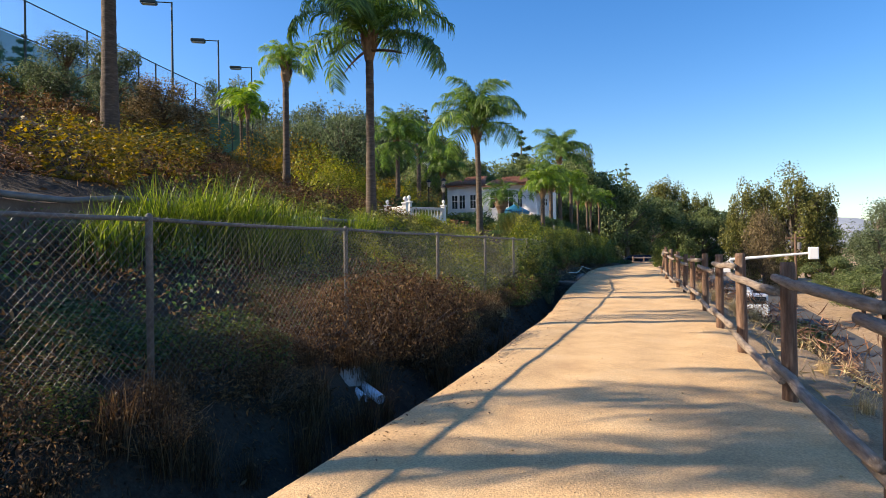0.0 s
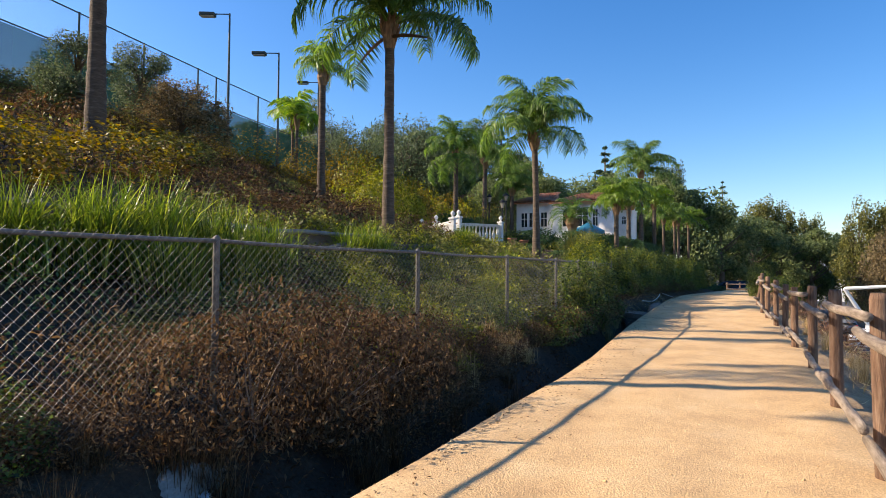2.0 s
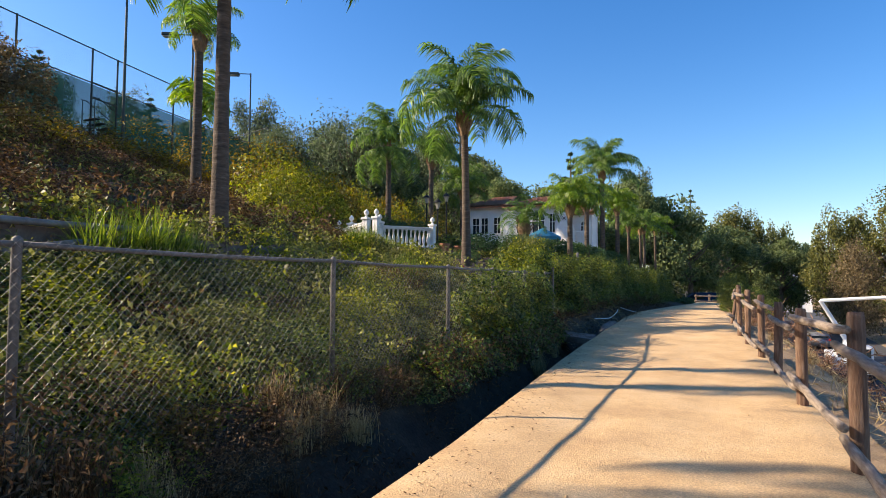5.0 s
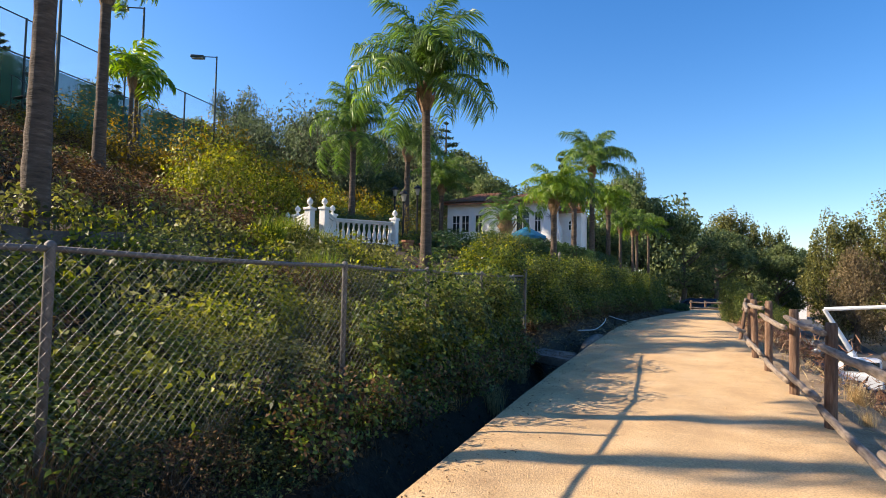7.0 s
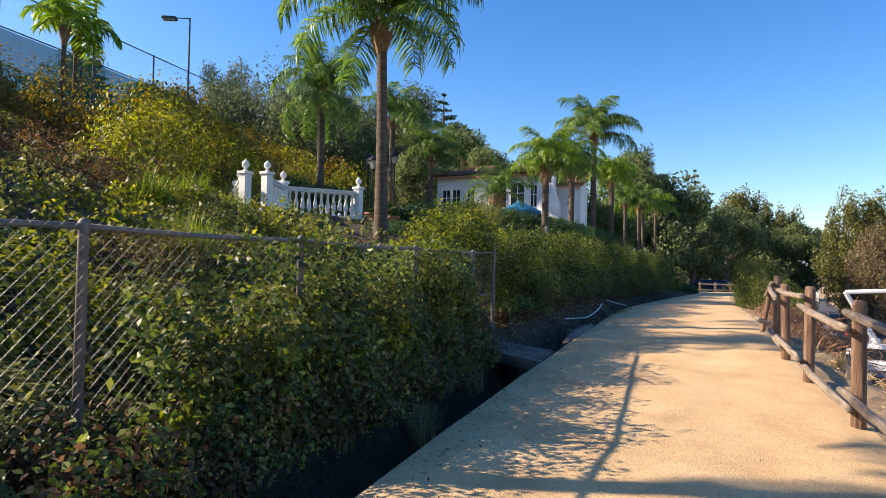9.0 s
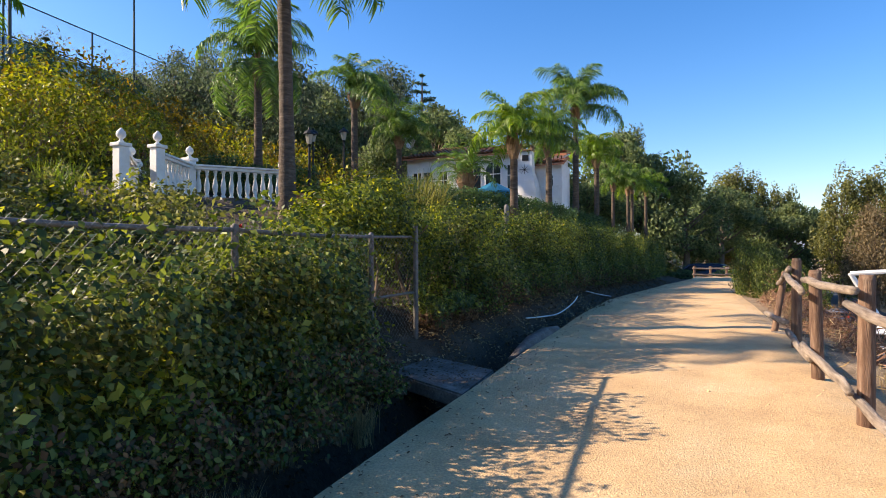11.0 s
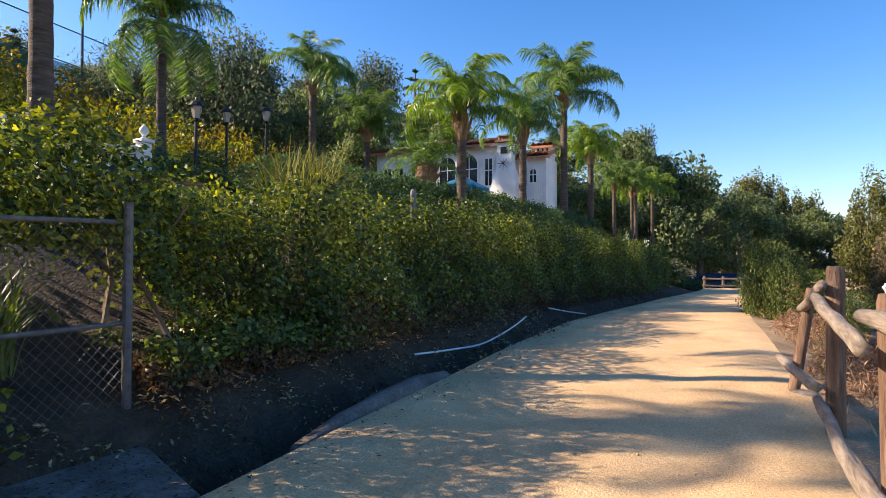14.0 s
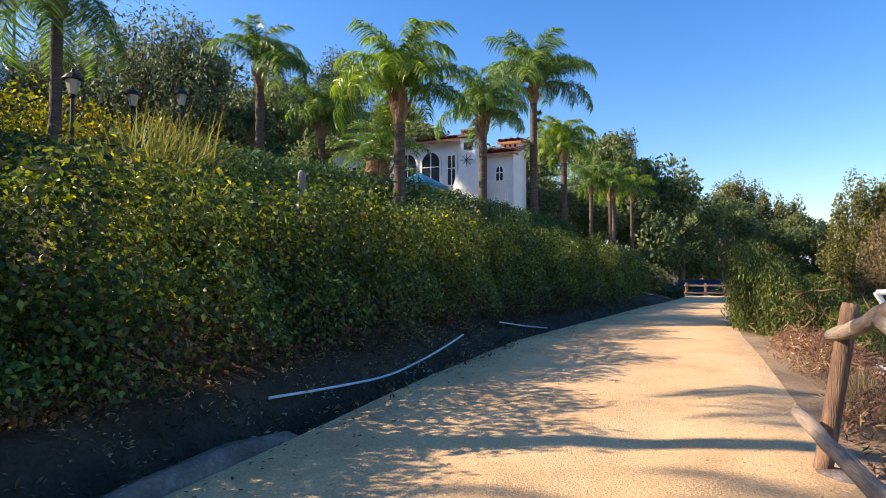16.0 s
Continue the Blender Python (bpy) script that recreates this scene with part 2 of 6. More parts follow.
def lump(n, radii, rng, hollow=0.55, lumps=7, flat=-0.4):
    """Points through an uneven rounded crown, denser to the outside, and their outward directions."""
    d = unit(rng.normal(size=(n, 3)))
    c = unit(rng.normal(size=(lumps, 3)))
    amp = rng.uniform(0.0, 0.35, lumps)
    r = 0.78 + (amp * np.clip((d @ c.T - 0.55) / 0.45, 0, 1)).sum(1)
    rad = hollow + (1 - hollow) * rng.random(n) ** 0.6
    p = d * (r * rad)[:, None]
    p[:, 2] = np.maximum(p[:, 2], flat)
    return p * np.asarray(radii), d


def tube(bm, pts, radii, seg=8, rough=0.0, rng=RNG):
    """A tapered round tube through the points."""
    pts = [Vector(p) for p in pts]
    rings = []
    for i, p in enumerate(pts):
        a = (pts[min(i + 1, len(pts) - 1)] - pts[max(i - 1, 0)]).normalized()
        ref = Vector((0, 0, 1)) if abs(a.z) < 0.9 else Vector((1, 0, 0))
        u = a.cross(ref).normalized()
        w = a.cross(u)
        ring = []
        for k in range(seg):
            th = 2 * math.pi * k / seg
            r = radii[i] * (1 + rough * (rng.random() - 0.5))
            ring.append(bm.verts.new(p + u * (math.cos(th) * r) + w * (math.sin(th) * r)))
        rings.append(ring)
    for a, b in zip(rings, rings[1:]):
        for k in range(seg):
            bm.faces.new((a[k], a[(k + 1) % seg], b[(k + 1) % seg], b[k]))
    bm.faces.new(rings[0][::-1])
    bm.faces.new(rings[-1])
    return bm


def box(bm, x0, x1, y0, y1, z0, z1, bevel=0.0):
    r = bmesh.ops.create_cube(bm, size=1.0)
    for v in r["verts"]:
        v.co = Vector(((x0 + x1) / 2 + v.co.x * (x1 - x0), (y0 + y1) / 2 + v.co.y * (y1 - y0), (z0 + z1) / 2 + v.co.z * (z1 - z0)))
    if bevel:
        es = list({e for v in r["verts"] for e in v.link_edges})
        bmesh.ops.bevel(bm, geom=es, offset=bevel, segments=2, affect="EDGES", profile=0.5)
    return bm


def lathe(bm, profile, seg=10, at=(0, 0, 0)):
    """A turned shape: profile rows are radius, height."""
    rings = []
    for r, z in profile:
        rings.append([bm.verts.new((at[0] + r * math.cos(2 * math.pi * k / seg), at[1] + r * math.sin(2 * math.pi * k / seg), at[2] + z)) for k in range(seg)])
    for a, b in zip(rings, rings[1:]):
        for k in range(seg):
            bm.faces.new((a[k], a[(k + 1) % seg], b[(k + 1) % seg], b[k]))
    bm.faces.new(rings[0][::-1])
    bm.faces.new(rings[-1])
    return bm


# ---------- the lie of the land ----------
def trail_left(y):
    return np.interp(y, [-12, 2, 5, 7, 9, 11, 13, 15.4, 17.3, 19.5, 21.9, 23.7, 25.7, 27.7, 30, 33, 36, 40, 44, 52, 62],
                     [-1.17, -1.17, -1.19, -1.27, -1.4, -1.48, -1.65, -1.95, -2.18, -2.45, -2.67, -2.79, -2.95, -3.04, -3.2, -3.3, -3.25, -3.13, -3.12, -2.75, -3.0])


def trail_right(y):
    return np.interp(y, [-12, 0, 5.6, 8.2, 10.7, 13.6, 16.4, 19.1, 21.2, 23.4, 25.1, 28.5, 31, 35.4, 40.6, 50, 62],
                     [2.35, 2.2, 2.0, 1.85, 1.72, 1.6, 1.42, 1.24, 1.05, 0.82, 0.66, 0.36, 0.14, -0.24, -0.53, -0.8, -0.8])


def fence_x(y):
    return np.interp(y, [-12, -3, 6.7, 10.1, 13.4, 16.5, 18.4, 24.3, 28, 31.6, 35.3, 40, 62],
                     [-3.0, -3.1, -3.2, -3.22, -3.32, -3.44, -3.5, -4.1, -4.0, -3.95, -4.4, -4.5, -4.4])


def street_left(y):
    return np.interp(y, [-40, 0, 25, 40, 120, 200], [9.5, 7.8, 5.4, 4.1, 4.6, 6.0])


PROFILES = {
    10: ([0, 1.5, 3.5, 3.75, 3.9, 4.5, 7.3, 10.3, 16, 20, 25, 29, 50, 70, 110, 300, 900], [0.1, 0.65, 1.45, 1.5, 2.05, 2.2, 3.1, 4.5, 6.6, 7.7, 9.4, 9.7, 9.9, 17, 27, 45, 60]),
    27: ([0, 1.2, 3, 4, 6.5, 9, 12, 17, 25, 30, 50, 70, 110, 300, 900], [0.15, 0.7, 1.75, 2.0, 2.6, 2.75, 3.8, 5.5, 8.5, 9.7, 10, 15, 25, 45, 60]),
    38: ([0, 0.8, 1.6, 2.5, 4, 14, 18, 30, 50, 70, 110, 300, 900], [0.0, 0.5, 1.5, 2.1, 2.5, 3.1, 4.3, 8.0, 10, 13, 20, 40, 60]),
    62: ([0, 4, 14, 30, 60, 110, 300, 900], [0.0, 0.8, 2.5, 4.5, 8, 15, 30, 50]),
    110: ([0, 4, 14, 30, 60, 110, 300, 900], [-0.8, -0.2, 1.0, 2.5, 5, 10, 20, 40]),
    300: ([0, 4, 14, 30, 60, 110, 300, 900], [2, 2.0, 2.0, 3, 5, 8, 15, 30])}


def side_slope(v, y):
    """Height of the bank v metres beyond the wire fence."""
    ks = sorted(PROFILES)
    hs = np.stack([np.interp(v, *PROFILES[k]) for k in ks])
    out = np.zeros_like(v, float)
    yy = np.clip(y, ks[0], ks[-1])
    for i in range(len(ks) - 1):
        a, b = ks[i], ks[i + 1]
        m = (yy >= a) & (yy <= b)
        f = np.clip((yy - a) / (b - a), 0, 1)
        f = f * f * (3 - 2 * f)
        out = np.where(m, hs[i] * (1 - f) + hs[i + 1] * f, out)
    return out


def trail_z(y):
    return np.interp(y, [-40, 20, 23, 26, 29, 33, 40, 48, 56, 66, 80, 110, 170, 300, 900], [0, 0, 0.05, 0.12, 0.2, 0.27, 0.2, 0.08, 0, -0.7, -1.6, -2.0, -1.0, 2.0, 8.0])


def bumps(x, y):
    return 0.05 * np.sin(x * 1.7 + 0.6 * y) * np.cos(y * 1.3 - x) + 0.035 * np.sin(3.1 * x - 2.3 * y + 1)


def ground_z(x, y):
    x, y = np.asarray(x, float), np.asarray(y, float)
    x, y = np.broadcast_arrays(x, y)
    xl, xr, fx, sx = trail_left(y), trail_right(y), fence_x(y), street_left(y)
    base = trail_z(y)
    depth = np.interp(y, [-12, 22, 27, 31, 45, 60], [1.0, 1.0, 0.85, 0.55, 0.35, 0.15])
    s = np.clip((xl - x) / (xl - fx), 0, 1)
    ditch = np.interp(s, [0, 0.02, 0.08, 0.2, 0.5, 0.72, 0.85, 1.0], [0, -0.2, -0.58, -0.74, -0.7, -0.3, -0.04, 0.1])
    ditch = np.where(ditch < 0, ditch * depth, ditch)
    v = np.maximum(fx - x, 0)
    left = np.where(x > fx, ditch + base, side_slope(v, y) + base * np.exp(-v / 12) + bumps(x, y) * np.clip(v, 0, 1))
    r = np.maximum(x - xr, 0)
    R = np.maximum(sx - xr, 1.5)
    g = np.clip((r - 0.5) / (R - 0.5), 0, 1)
    right = base - np.interp(r, [0, 0.5], [0, 0.05]) + (-5.0 - base) * (g * g * (3 - 2 * g)) + bumps(x, y) * np.clip(r * (1 - g) * 2, 0, 1)
    far = np.maximum(x - (sx + 8.5), 0)
    right = right + np.interp(far, [0, 1.5, 10, 60, 300, 900], [0, 0.25, 0.6, 1.5, 2, 5])
    return np.where(x < xl, left, np.where(x > xr, right, base))


def gz(x, y):
    return float(ground_z(x, y))


YS = np.unique(np.concatenate([np.linspace(-900, -60, 9), np.arange(-60, -8, 4), np.arange(-8, 48, 0.3), np.arange(48, 70, 1.0), np.arange(70, 200, 5), np.linspace(200, 1200, 14)]))


def strip(name, columns, material, zf=ground_z):
    """A sheet of ground; columns gives the x of every column at the rows YS."""
    X = np.stack([np.broadcast_to(c, YS.shape) for c in columns], 1)
    Y = np.broadcast_to(YS[:, None], X.shape)
    Z = zf(X, Y)
    nr, nc = X.shape
    idx = np.arange(nr * nc).reshape(nr, nc)
    f = np.stack([idx[:-1, :-1], idx[:-1, 1:], idx[1:, 1:], idx[1:, :-1]], -1).reshape(-1, 4)
    me = indexed(name, np.stack([X, Y, Z], -1), f, material)
    smooth(me)
    return link(name, me, material)


xl_, xr_, fx_, sx_ = trail_left(YS), trail_right(YS), fence_x(YS), street_left(YS)
left_cols = [fx_ - v for v in (900, 500, 300, 200, 150, 110, 85, 70, 60, 50, 42, 36, 32, 29, 27, 25, 23, 21, 19, 17.5, 16, 15, 14, 13, 12, 11, 10.3, 9.6, 9, 8.4, 7.8, 7.3, 6.8, 6.3, 5.8, 5.3, 4.9, 4.5, 4.2, 3.9, 3.75, 3.5, 3.2, 2.9, 2.6, 2.3, 2, 1.7, 1.4, 1.1, 0.8, 0.5, 0.25)]
left_cols += [xl_ + (fx_ - xl_) * s for s in (1, 0.92, 0.85, 0.78, 0.72, 0.6, 0.5, 0.35, 0.2, 0.13, 0.08, 0.045, 0.02, 0)]
right_cols = [xr_, xr_ + 0.2, xr_ + 0.5] + [xr_ + 0.5 + (sx_ - xr_ - 0.5) * s for s in (0.08, 0.16, 0.25, 0.34, 0.43, 0.52, 0.62, 0.72, 0.82, 0.91, 1)]
right_cols += [sx_ + 8.5, sx_ + 10, sx_ + 14, sx_ + 22, sx_ + 40, sx_ + 80, sx_ + 150, sx_ + 300, sx_ + 900]
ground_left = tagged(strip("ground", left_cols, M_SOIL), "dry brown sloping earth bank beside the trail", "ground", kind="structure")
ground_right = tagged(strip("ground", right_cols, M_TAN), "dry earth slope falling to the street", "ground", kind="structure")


def trail_surface(x, y):
    z = ground_z(x, y)
    w = np.clip((x - trail_left(y)) / (trail_right(y) - trail_left(y)), 0, 1)
    wear = 0.012 * (np.exp(-((w - 0.3) / 0.09) ** 2) + np.exp(-((w - 0.68) / 0.09) ** 2))
    edge = np.clip(w * (1 - w) * 14, 0, 1)
    return z + edge * (0.03 - wear + 0.008 * np.sin(5 * x + 1.7 * y) * np.sin(2.9 * y - 3 * x))


trail_cols = [xl_ + (xr_ - xl_) * s for s in np.linspace(0, 1, 25)]
trail = tagged(strip("pavement_trail", trail_cols, M_TRAIL, trail_surface), "pale tan decomposed granite walking trail", "trail", kind="structure")
road = tagged(strip("road", [sx_ + 0.1, sx_ + 4, sx_ + 8.4], M_ASPHALT, lambda x, y: ground_z(x, y) + 0.02), "grey asphalt residential street below the trail", "road", kind="structure")

# ---------- lodgepole fence ----------
POSTS = [(2.08, 0.5), (2.0, 3.1), (1.9, 5.63), (1.75, 8.2), (1.62, 10.7), (1.5, 13.6), (1.3, 16.4), (1.13, 19.1), (0.93, 21.2), (0.68, 23.4), (0.51, 25.1), (0.44, 27.15), (0.18, 28.55)]


def lodgepole_fence():
    f = empty("rail_fence", (POSTS[0][0], POSTS[0][1], 0))
    inv = Matrix.Translation((-POSTS[0][0], -POSTS[0][1], 0))
    tilts = []
    for i, (x, y) in enumerate(POSTS):
        bm = bmesh.new()
        z0 = float(ground_z(x, y))
        h = (1.27 if i < 6 else 1.17 if i < 9 else 1.2) + RNG.uniform(-0.04, 0.04)
        lean = (RNG.uniform(-0.03, 0.03), RNG.uniform(-0.03, 0.03))
        if i == len(POSTS) - 1:
            lean, h = (0.2, 0.02), 0.98
        pts = [(lean[0] * k * h, lean[1] * k * h, -0.25 + k * (h + 0.25)) for k in (0, 0.25, 0.5, 0.75, 0.97, 1.0)]
        tube(bm, pts, [r * k for r in [0.05 if i == len(POSTS) - 1 else 0.064] for k in (1.04, 1.02, 1.0, 0.98, 0.96, 0.84)], 14, 0.05)
        ob = part("post", bm, M_WOOD, f)
        ob.matrix_basis = inv @ Matrix.Translation((x, y, z0))
        smooth(ob.data)
        tilts.append((x, y, z0, lean, h))
    for level, (zz, side) in enumerate(((1.06, -1), (0.30, -1))):
        for i in range(len(POSTS) - 1):
            (x0, y0, z0, l0, h0), (x1, y1, z1, l1, h1) = tilts[i], tilts[i + 1]
            a = Vector((x0 + l0[0] * zz, y0 - 0.16, z0 + zz * h0 / 1.27 + RNG.uniform(-0.03, 0.03)))
            b = Vector((x1 + l1[0] * zz, y1 + 0.16, z1 + zz * h1 / 1.27 + RNG.uniform(-0.03, 0.03)))
            flip = 0.03 if (i + level) % 2 else 0.065
            off = Vector((-0.06 - flip, 0, 0.055 if i % 2 else -0.055))
            off2 = Vector((-0.06 - flip, 0, 0.055 if i % 2 else -0.055))
            if i == len(POSTS) - 2 and level == 0:
                b.z -= 0.1
            a, b = a + off, b + off2
            L = (b - a).length
            bm = bmesh.new()
            n = 7
            pts = [(RNG.normal(0, 0.006), RNG.normal(0, 0.006) - 0.012 * math.sin(math.pi * k / n), L * k / n) for k in range(n + 1)]
            tube(bm, pts, [0.034] + [0.041 + RNG.normal(0, 0.002) for _ in range(n - 1)] + [0.034], 12, 0.06)
            ob = part("rail", bm, M_RAIL, f)
            ob.matrix_basis = inv @ Matrix.Translation(a) @ (b - a).to_track_quat("Z", "Y").to_matrix().to_4x4()
            smooth(ob.data)
    bm = bmesh.new()
    bmesh.ops.create_icosphere(bm, subdivisions=3, radius=0.15)
    for v in bm.verts:
        v.co = Vector((v.co.x * 1.0, v.co.y * 0.9, v.co.z * 0.22)) * (1 + 0.15 * math.sin(9 * v.co.x + 5 * v.co.y))
    foot = part("footing", bm, M_SLAB, f, "stained concrete collar round the end post")
    foot.matrix_basis = inv @ Matrix.Translation((POSTS[-1][0] + 0.08, POSTS[-1][1] - 0.06, gz(*POSTS[-1]) - 0.005))
    return tagged(f, "weathered brown lodgepole post and rail fence beside the trail", "fence")


lodgepole_fence()

# ---------- chain link fence ----------
CPOSTS = [-3.2, 0.1, 3.4, 6.7, 10.1, 13.4, 16.5, 18.5, 21.0, 23.3]
CTOP = 1.67


def wire_net(y0, y1, z0, z1, step=0.085, r=0.0014):
    """Diagonal wires of one panel, in the plane of x = 0, y along."""
    V, F = [], []
    L, H = y1 - y0, z1 - z0

    def wire(a, b, off):
        a, b = np.array(a), np.array(b)
        d = (b - a) / np.linalg.norm(b - a)
        u = np.array([1.0, 0, 0])
        w = np.cross(d, u)
        base = len(V)
        for p in (a, b):
            for k in range(3):
                th = 2 * math.pi * k / 3
                V.append(p + u * (math.cos(th) * r + off) + w * math.sin(th) * r)
        for k in range(3):
            F.append((base + k, base + (k + 1) % 3, base + 3 + (k + 1) % 3, base + 3 + k))

    slope = 1.0
    k = -H / slope
    while k < L:
        a0 = max(k, 0.0)
        b0 = min(k + H / slope, L)
        if b0 - a0 > 0.01:
            wire((0, y0 + a0, z0 + (a0 - k) * slope), (0, y0 + b0, z0 + (b0 - k) * slope), 0.0015)
            wire((0, y0 + a0, z1 - (a0 - k) * slope), (0, y0 + b0, z1 - (b0 - k) * slope), -0.0015)
        k += step
    return V, F


def chain_fence():
    f = empty("chain_link_fence", (-2.95, -3.2, 0))
    inv = Matrix.Translation((2.95, 3.2, 0))
    for i, y in enumerate(CPOSTS):
        x = float(fence_x(y))
        z0 = float(ground_z(x, y))
        bm = bmesh.new()
        tube(bm, [(0, 0, -0.1), (0, 0, CTOP - z0 + 0.0), (0, 0, CTOP - z0 + 0.03), (0, 0, CTOP - z0 + 0.05)], [0.03, 0.03, 0.033, 0.012], 10)
        ob = part("post", bm, M_GALV, f)
        ob.matrix_basis = inv @ Matrix.Translation((x, y, z0))
        smooth(ob.data)
        if i == len(CPOSTS) - 1:
            continue
        y2 = CPOSTS[i + 1]
        x2 = float(fence_x(y2))
        zz = min(z0, float(ground_z(x2, y2))) + 0.02
        bm = bmesh.new()
        n = 5
        tube(bm, [(x + (x2 - x) * k / n, y + (y2 - y) * k / n, CTOP - 0.015 * math.sin(math.pi * k / n)) for k in range(n + 1)], [0.019] * (n + 1), 8)
        ob = part("top_rail", bm, M_GALV, f)
        ob.matrix_basis = inv
        smooth(ob.data)
        L = math.hypot(x2 - x, y2 - y)
        V, F = wire_net(0, L, zz, CTOP + 0.03)
        me = indexed("wire_mesh", V, F, M_WIRE)
        ob = link("wire_mesh", me, M_WIRE, f)
        ob.matrix_basis = inv @ Matrix.Translation((x + 0.035, y, 0)) @ Matrix.Rotation(math.atan2(-(x2 - x), y2 - y), 4, "Z")
    return tagged(f, "grey galvanised chain link fence overgrown by brush", "fence")


chain_fence()


def gate():
    """Open wire gate on the culvert slab."""
    g = empty("wire_gate", (-4.25, 24.8, 0.1))
    bm = bmesh.new()
    tube(bm, [(0, 0, -0.15), (0, 0, 1.75)], [0.035, 0.035], 10)
    part("gate_post", bm, M_GALV, g)
    bm = bmesh.new()
    for z in (0.06, 0.84, 1.6):
        tube(bm, [(-0.02, -0.02, z), (-0.05, -1.05, z - 0.02)], [0.018, 0.018], 8)
    tube(bm, [(-0.05, -1.05, 0.04), (-0.05, -1.05, 1.6)], [0.018, 0.018], 8)
    part("gate_frame", bm, M_GALV, g)
    V, F = wire_net(-1.05, -0.02, 0.06, 1.6)
    V = np.array(V) + (-0.035, 0, 0)
    link("wire_mesh", indexed("wire_mesh", V, F, M_WIRE), M_WIRE, g)
    return tagged(g, "grey chain link gate standing at the concrete slab", "gate")


gate()

bm = bmesh.new()
SLAB = [(-2.74, 23.05, 0.05), (-2.92, 24.36, 0.06), (-4.45, 24.95, 0.10), (-4.4, 23.8, 0.10)]
top = [bm.verts.new(p) for p in SLAB]
bot = [bm.verts.new((p[0], p[1], p[2] - 0.16)) for p in SLAB]
bm.faces.new(top)
bm.faces.new(bot[::-1])
for k in range(4):
    bm.faces.new((top[k], bot[k], bot[(k + 1) % 4], top[(k + 1) % 4]))
bmesh.ops.recalc_face_normals(bm, faces=bm.faces)
bmesh.ops.bevel(bm, geom=bm.edges[:], offset=0.02, segments=2, affect="EDGES")
tagged(obj("culvert_slab", bm, M_SLAB), "worn grey concrete slab bridging the ditch", "slab", kind="structure")

bm = bmesh.new()
tube(bm, [(-3.02, 25.3, 0.0), (-3.08, 25.9, 0.06), (-3.1, 26.6, 0.1), (-3.13, 27.3, 0.12), (-3.12, 27.75, 0.1), (-3.1, 27.95, 0.06)], [0.07, 0.11, 0.13, 0.13, 0.11, 0.05], 14, 0.12)
rk = np.random.default_rng(77)
for v in bm.verts:
    v.co += Vector(rk.normal(0, 0.009, 3))
ob = obj("concrete_kerb", bm, M_SLAB)
smooth(ob.data)
tagged(ob, "rounded grey concrete lip along the ditch", "kerb", kind="structure")


def pvc_pipe(at, yaw, pitch, length, r):
    bm = bmesh.new()
    seg = 20
    for rr, flip in ((r, False), (r * 0.88, True)):
        lo = [bm.verts.new((rr * math.cos(2 * math.pi * k / seg), rr * math.sin(2 * math.pi * k / seg), 0)) for k in range(seg)]
        hi = [bm.verts.new((rr * math.cos(2 * math.pi * k / seg), rr * math.sin(2 * math.pi * k / seg), length)) for k in range(seg)]
        for k in range(seg):
            q = (lo[k], lo[(k + 1) % seg], hi[(k + 1) % seg], hi[k])
            bm.faces.new(q[::-1] if flip else q)
        if flip:
            for k in range(seg):
                bm.faces.new((lo[k], lo[(k + 1) % seg], ring_lo[(k + 1) % seg], ring_lo[k]))
                bm.faces.new((ring_hi[k], ring_hi[(k + 1) % seg], hi[(k + 1) % seg], hi[k]))
        ring_lo, ring_hi = lo, hi
    ob = obj("drain_pipe", bm, M_PVC)
    smooth(ob.data)
    ob.matrix_basis = Matrix.Translation(at) @ Matrix.Rotation(radians(yaw), 4, "Z") @ Matrix.Rotation(radians(90 - pitch), 4, "Y")
    return tagged(ob, "white plastic drain pipe end in the ditch bank", "pipe", group="drain pipes in the ditch")


pvc_pipe((-2.76, 6.22, -0.27), -28, -14, 0.5, 0.062)
pvc_pipe((-2.76, 6.04, -0.31), -30, -14, 0.3, 0.062)
bm = bmesh.new()
bmesh.ops.create_icosphere(bm, subdivisions=3, radius=0.28)
for v in bm.verts:
    v.co = Vector((v.co.x * 0.8, v.co.y * 1.3, v.co.z * 0.8)) * (1 + 0.3 * noise.noise(v.co * 6))
ob = obj("concrete_lump", bm, M_CONCRETE)
ob.matrix_basis = pose(-2.85, 6.16, -0.27)
tagged(ob, "broken grey concrete lump round the drain pipes", "rubble")


def hose(pts, r=0.014):
    bm = bmesh.new()
    dense = []
    P = [Vector(p) for p in pts]
    for i in range(len(P) - 1):
        p0, p1, p2, p3 = P[max(i - 1, 0)], P[i], P[i + 1], P[min(i + 2, len(P) - 1)]
        for k in range(6):
            t = k / 6
            dense.append(0.5 * ((2 * p1) + (p2 - p0) * t + (2 * p0 - 5 * p1 + 4 * p2 - p3) * t * t + (3 * p1 - p0 - 3 * p2 + p3) * t ** 3))
    dense.append(P[-1])
    tube(bm, dense, [r] * len(dense), 8)
    ob = obj("irrigation_hose", bm, M_PVC)
    smooth(ob.data)
    return tagged(ob, "thin white irrigation pipe lying along the ditch", "pipe")


def on_ground(x, y, dz=0.02):
    return (x, y, float(ground_z(x, y)) + dz)


hose([on_ground(-3.9, 28.45, 0.05), on_ground(-3.84, 29.3, 0.04), on_ground(-3.8, 30.2, 0.05), on_ground(-3.8, 31.0, 0.08), on_ground(-3.83, 31.8, 0.14), on_ground(-3.95, 32.6, 0.14)])
hose([on_ground(-4.3, 35.0, 0.06), on_ground(-4.15, 36.0, 0.06), on_ground(-4.0, 37.0, 0.06)])

# ---------- palms ----------


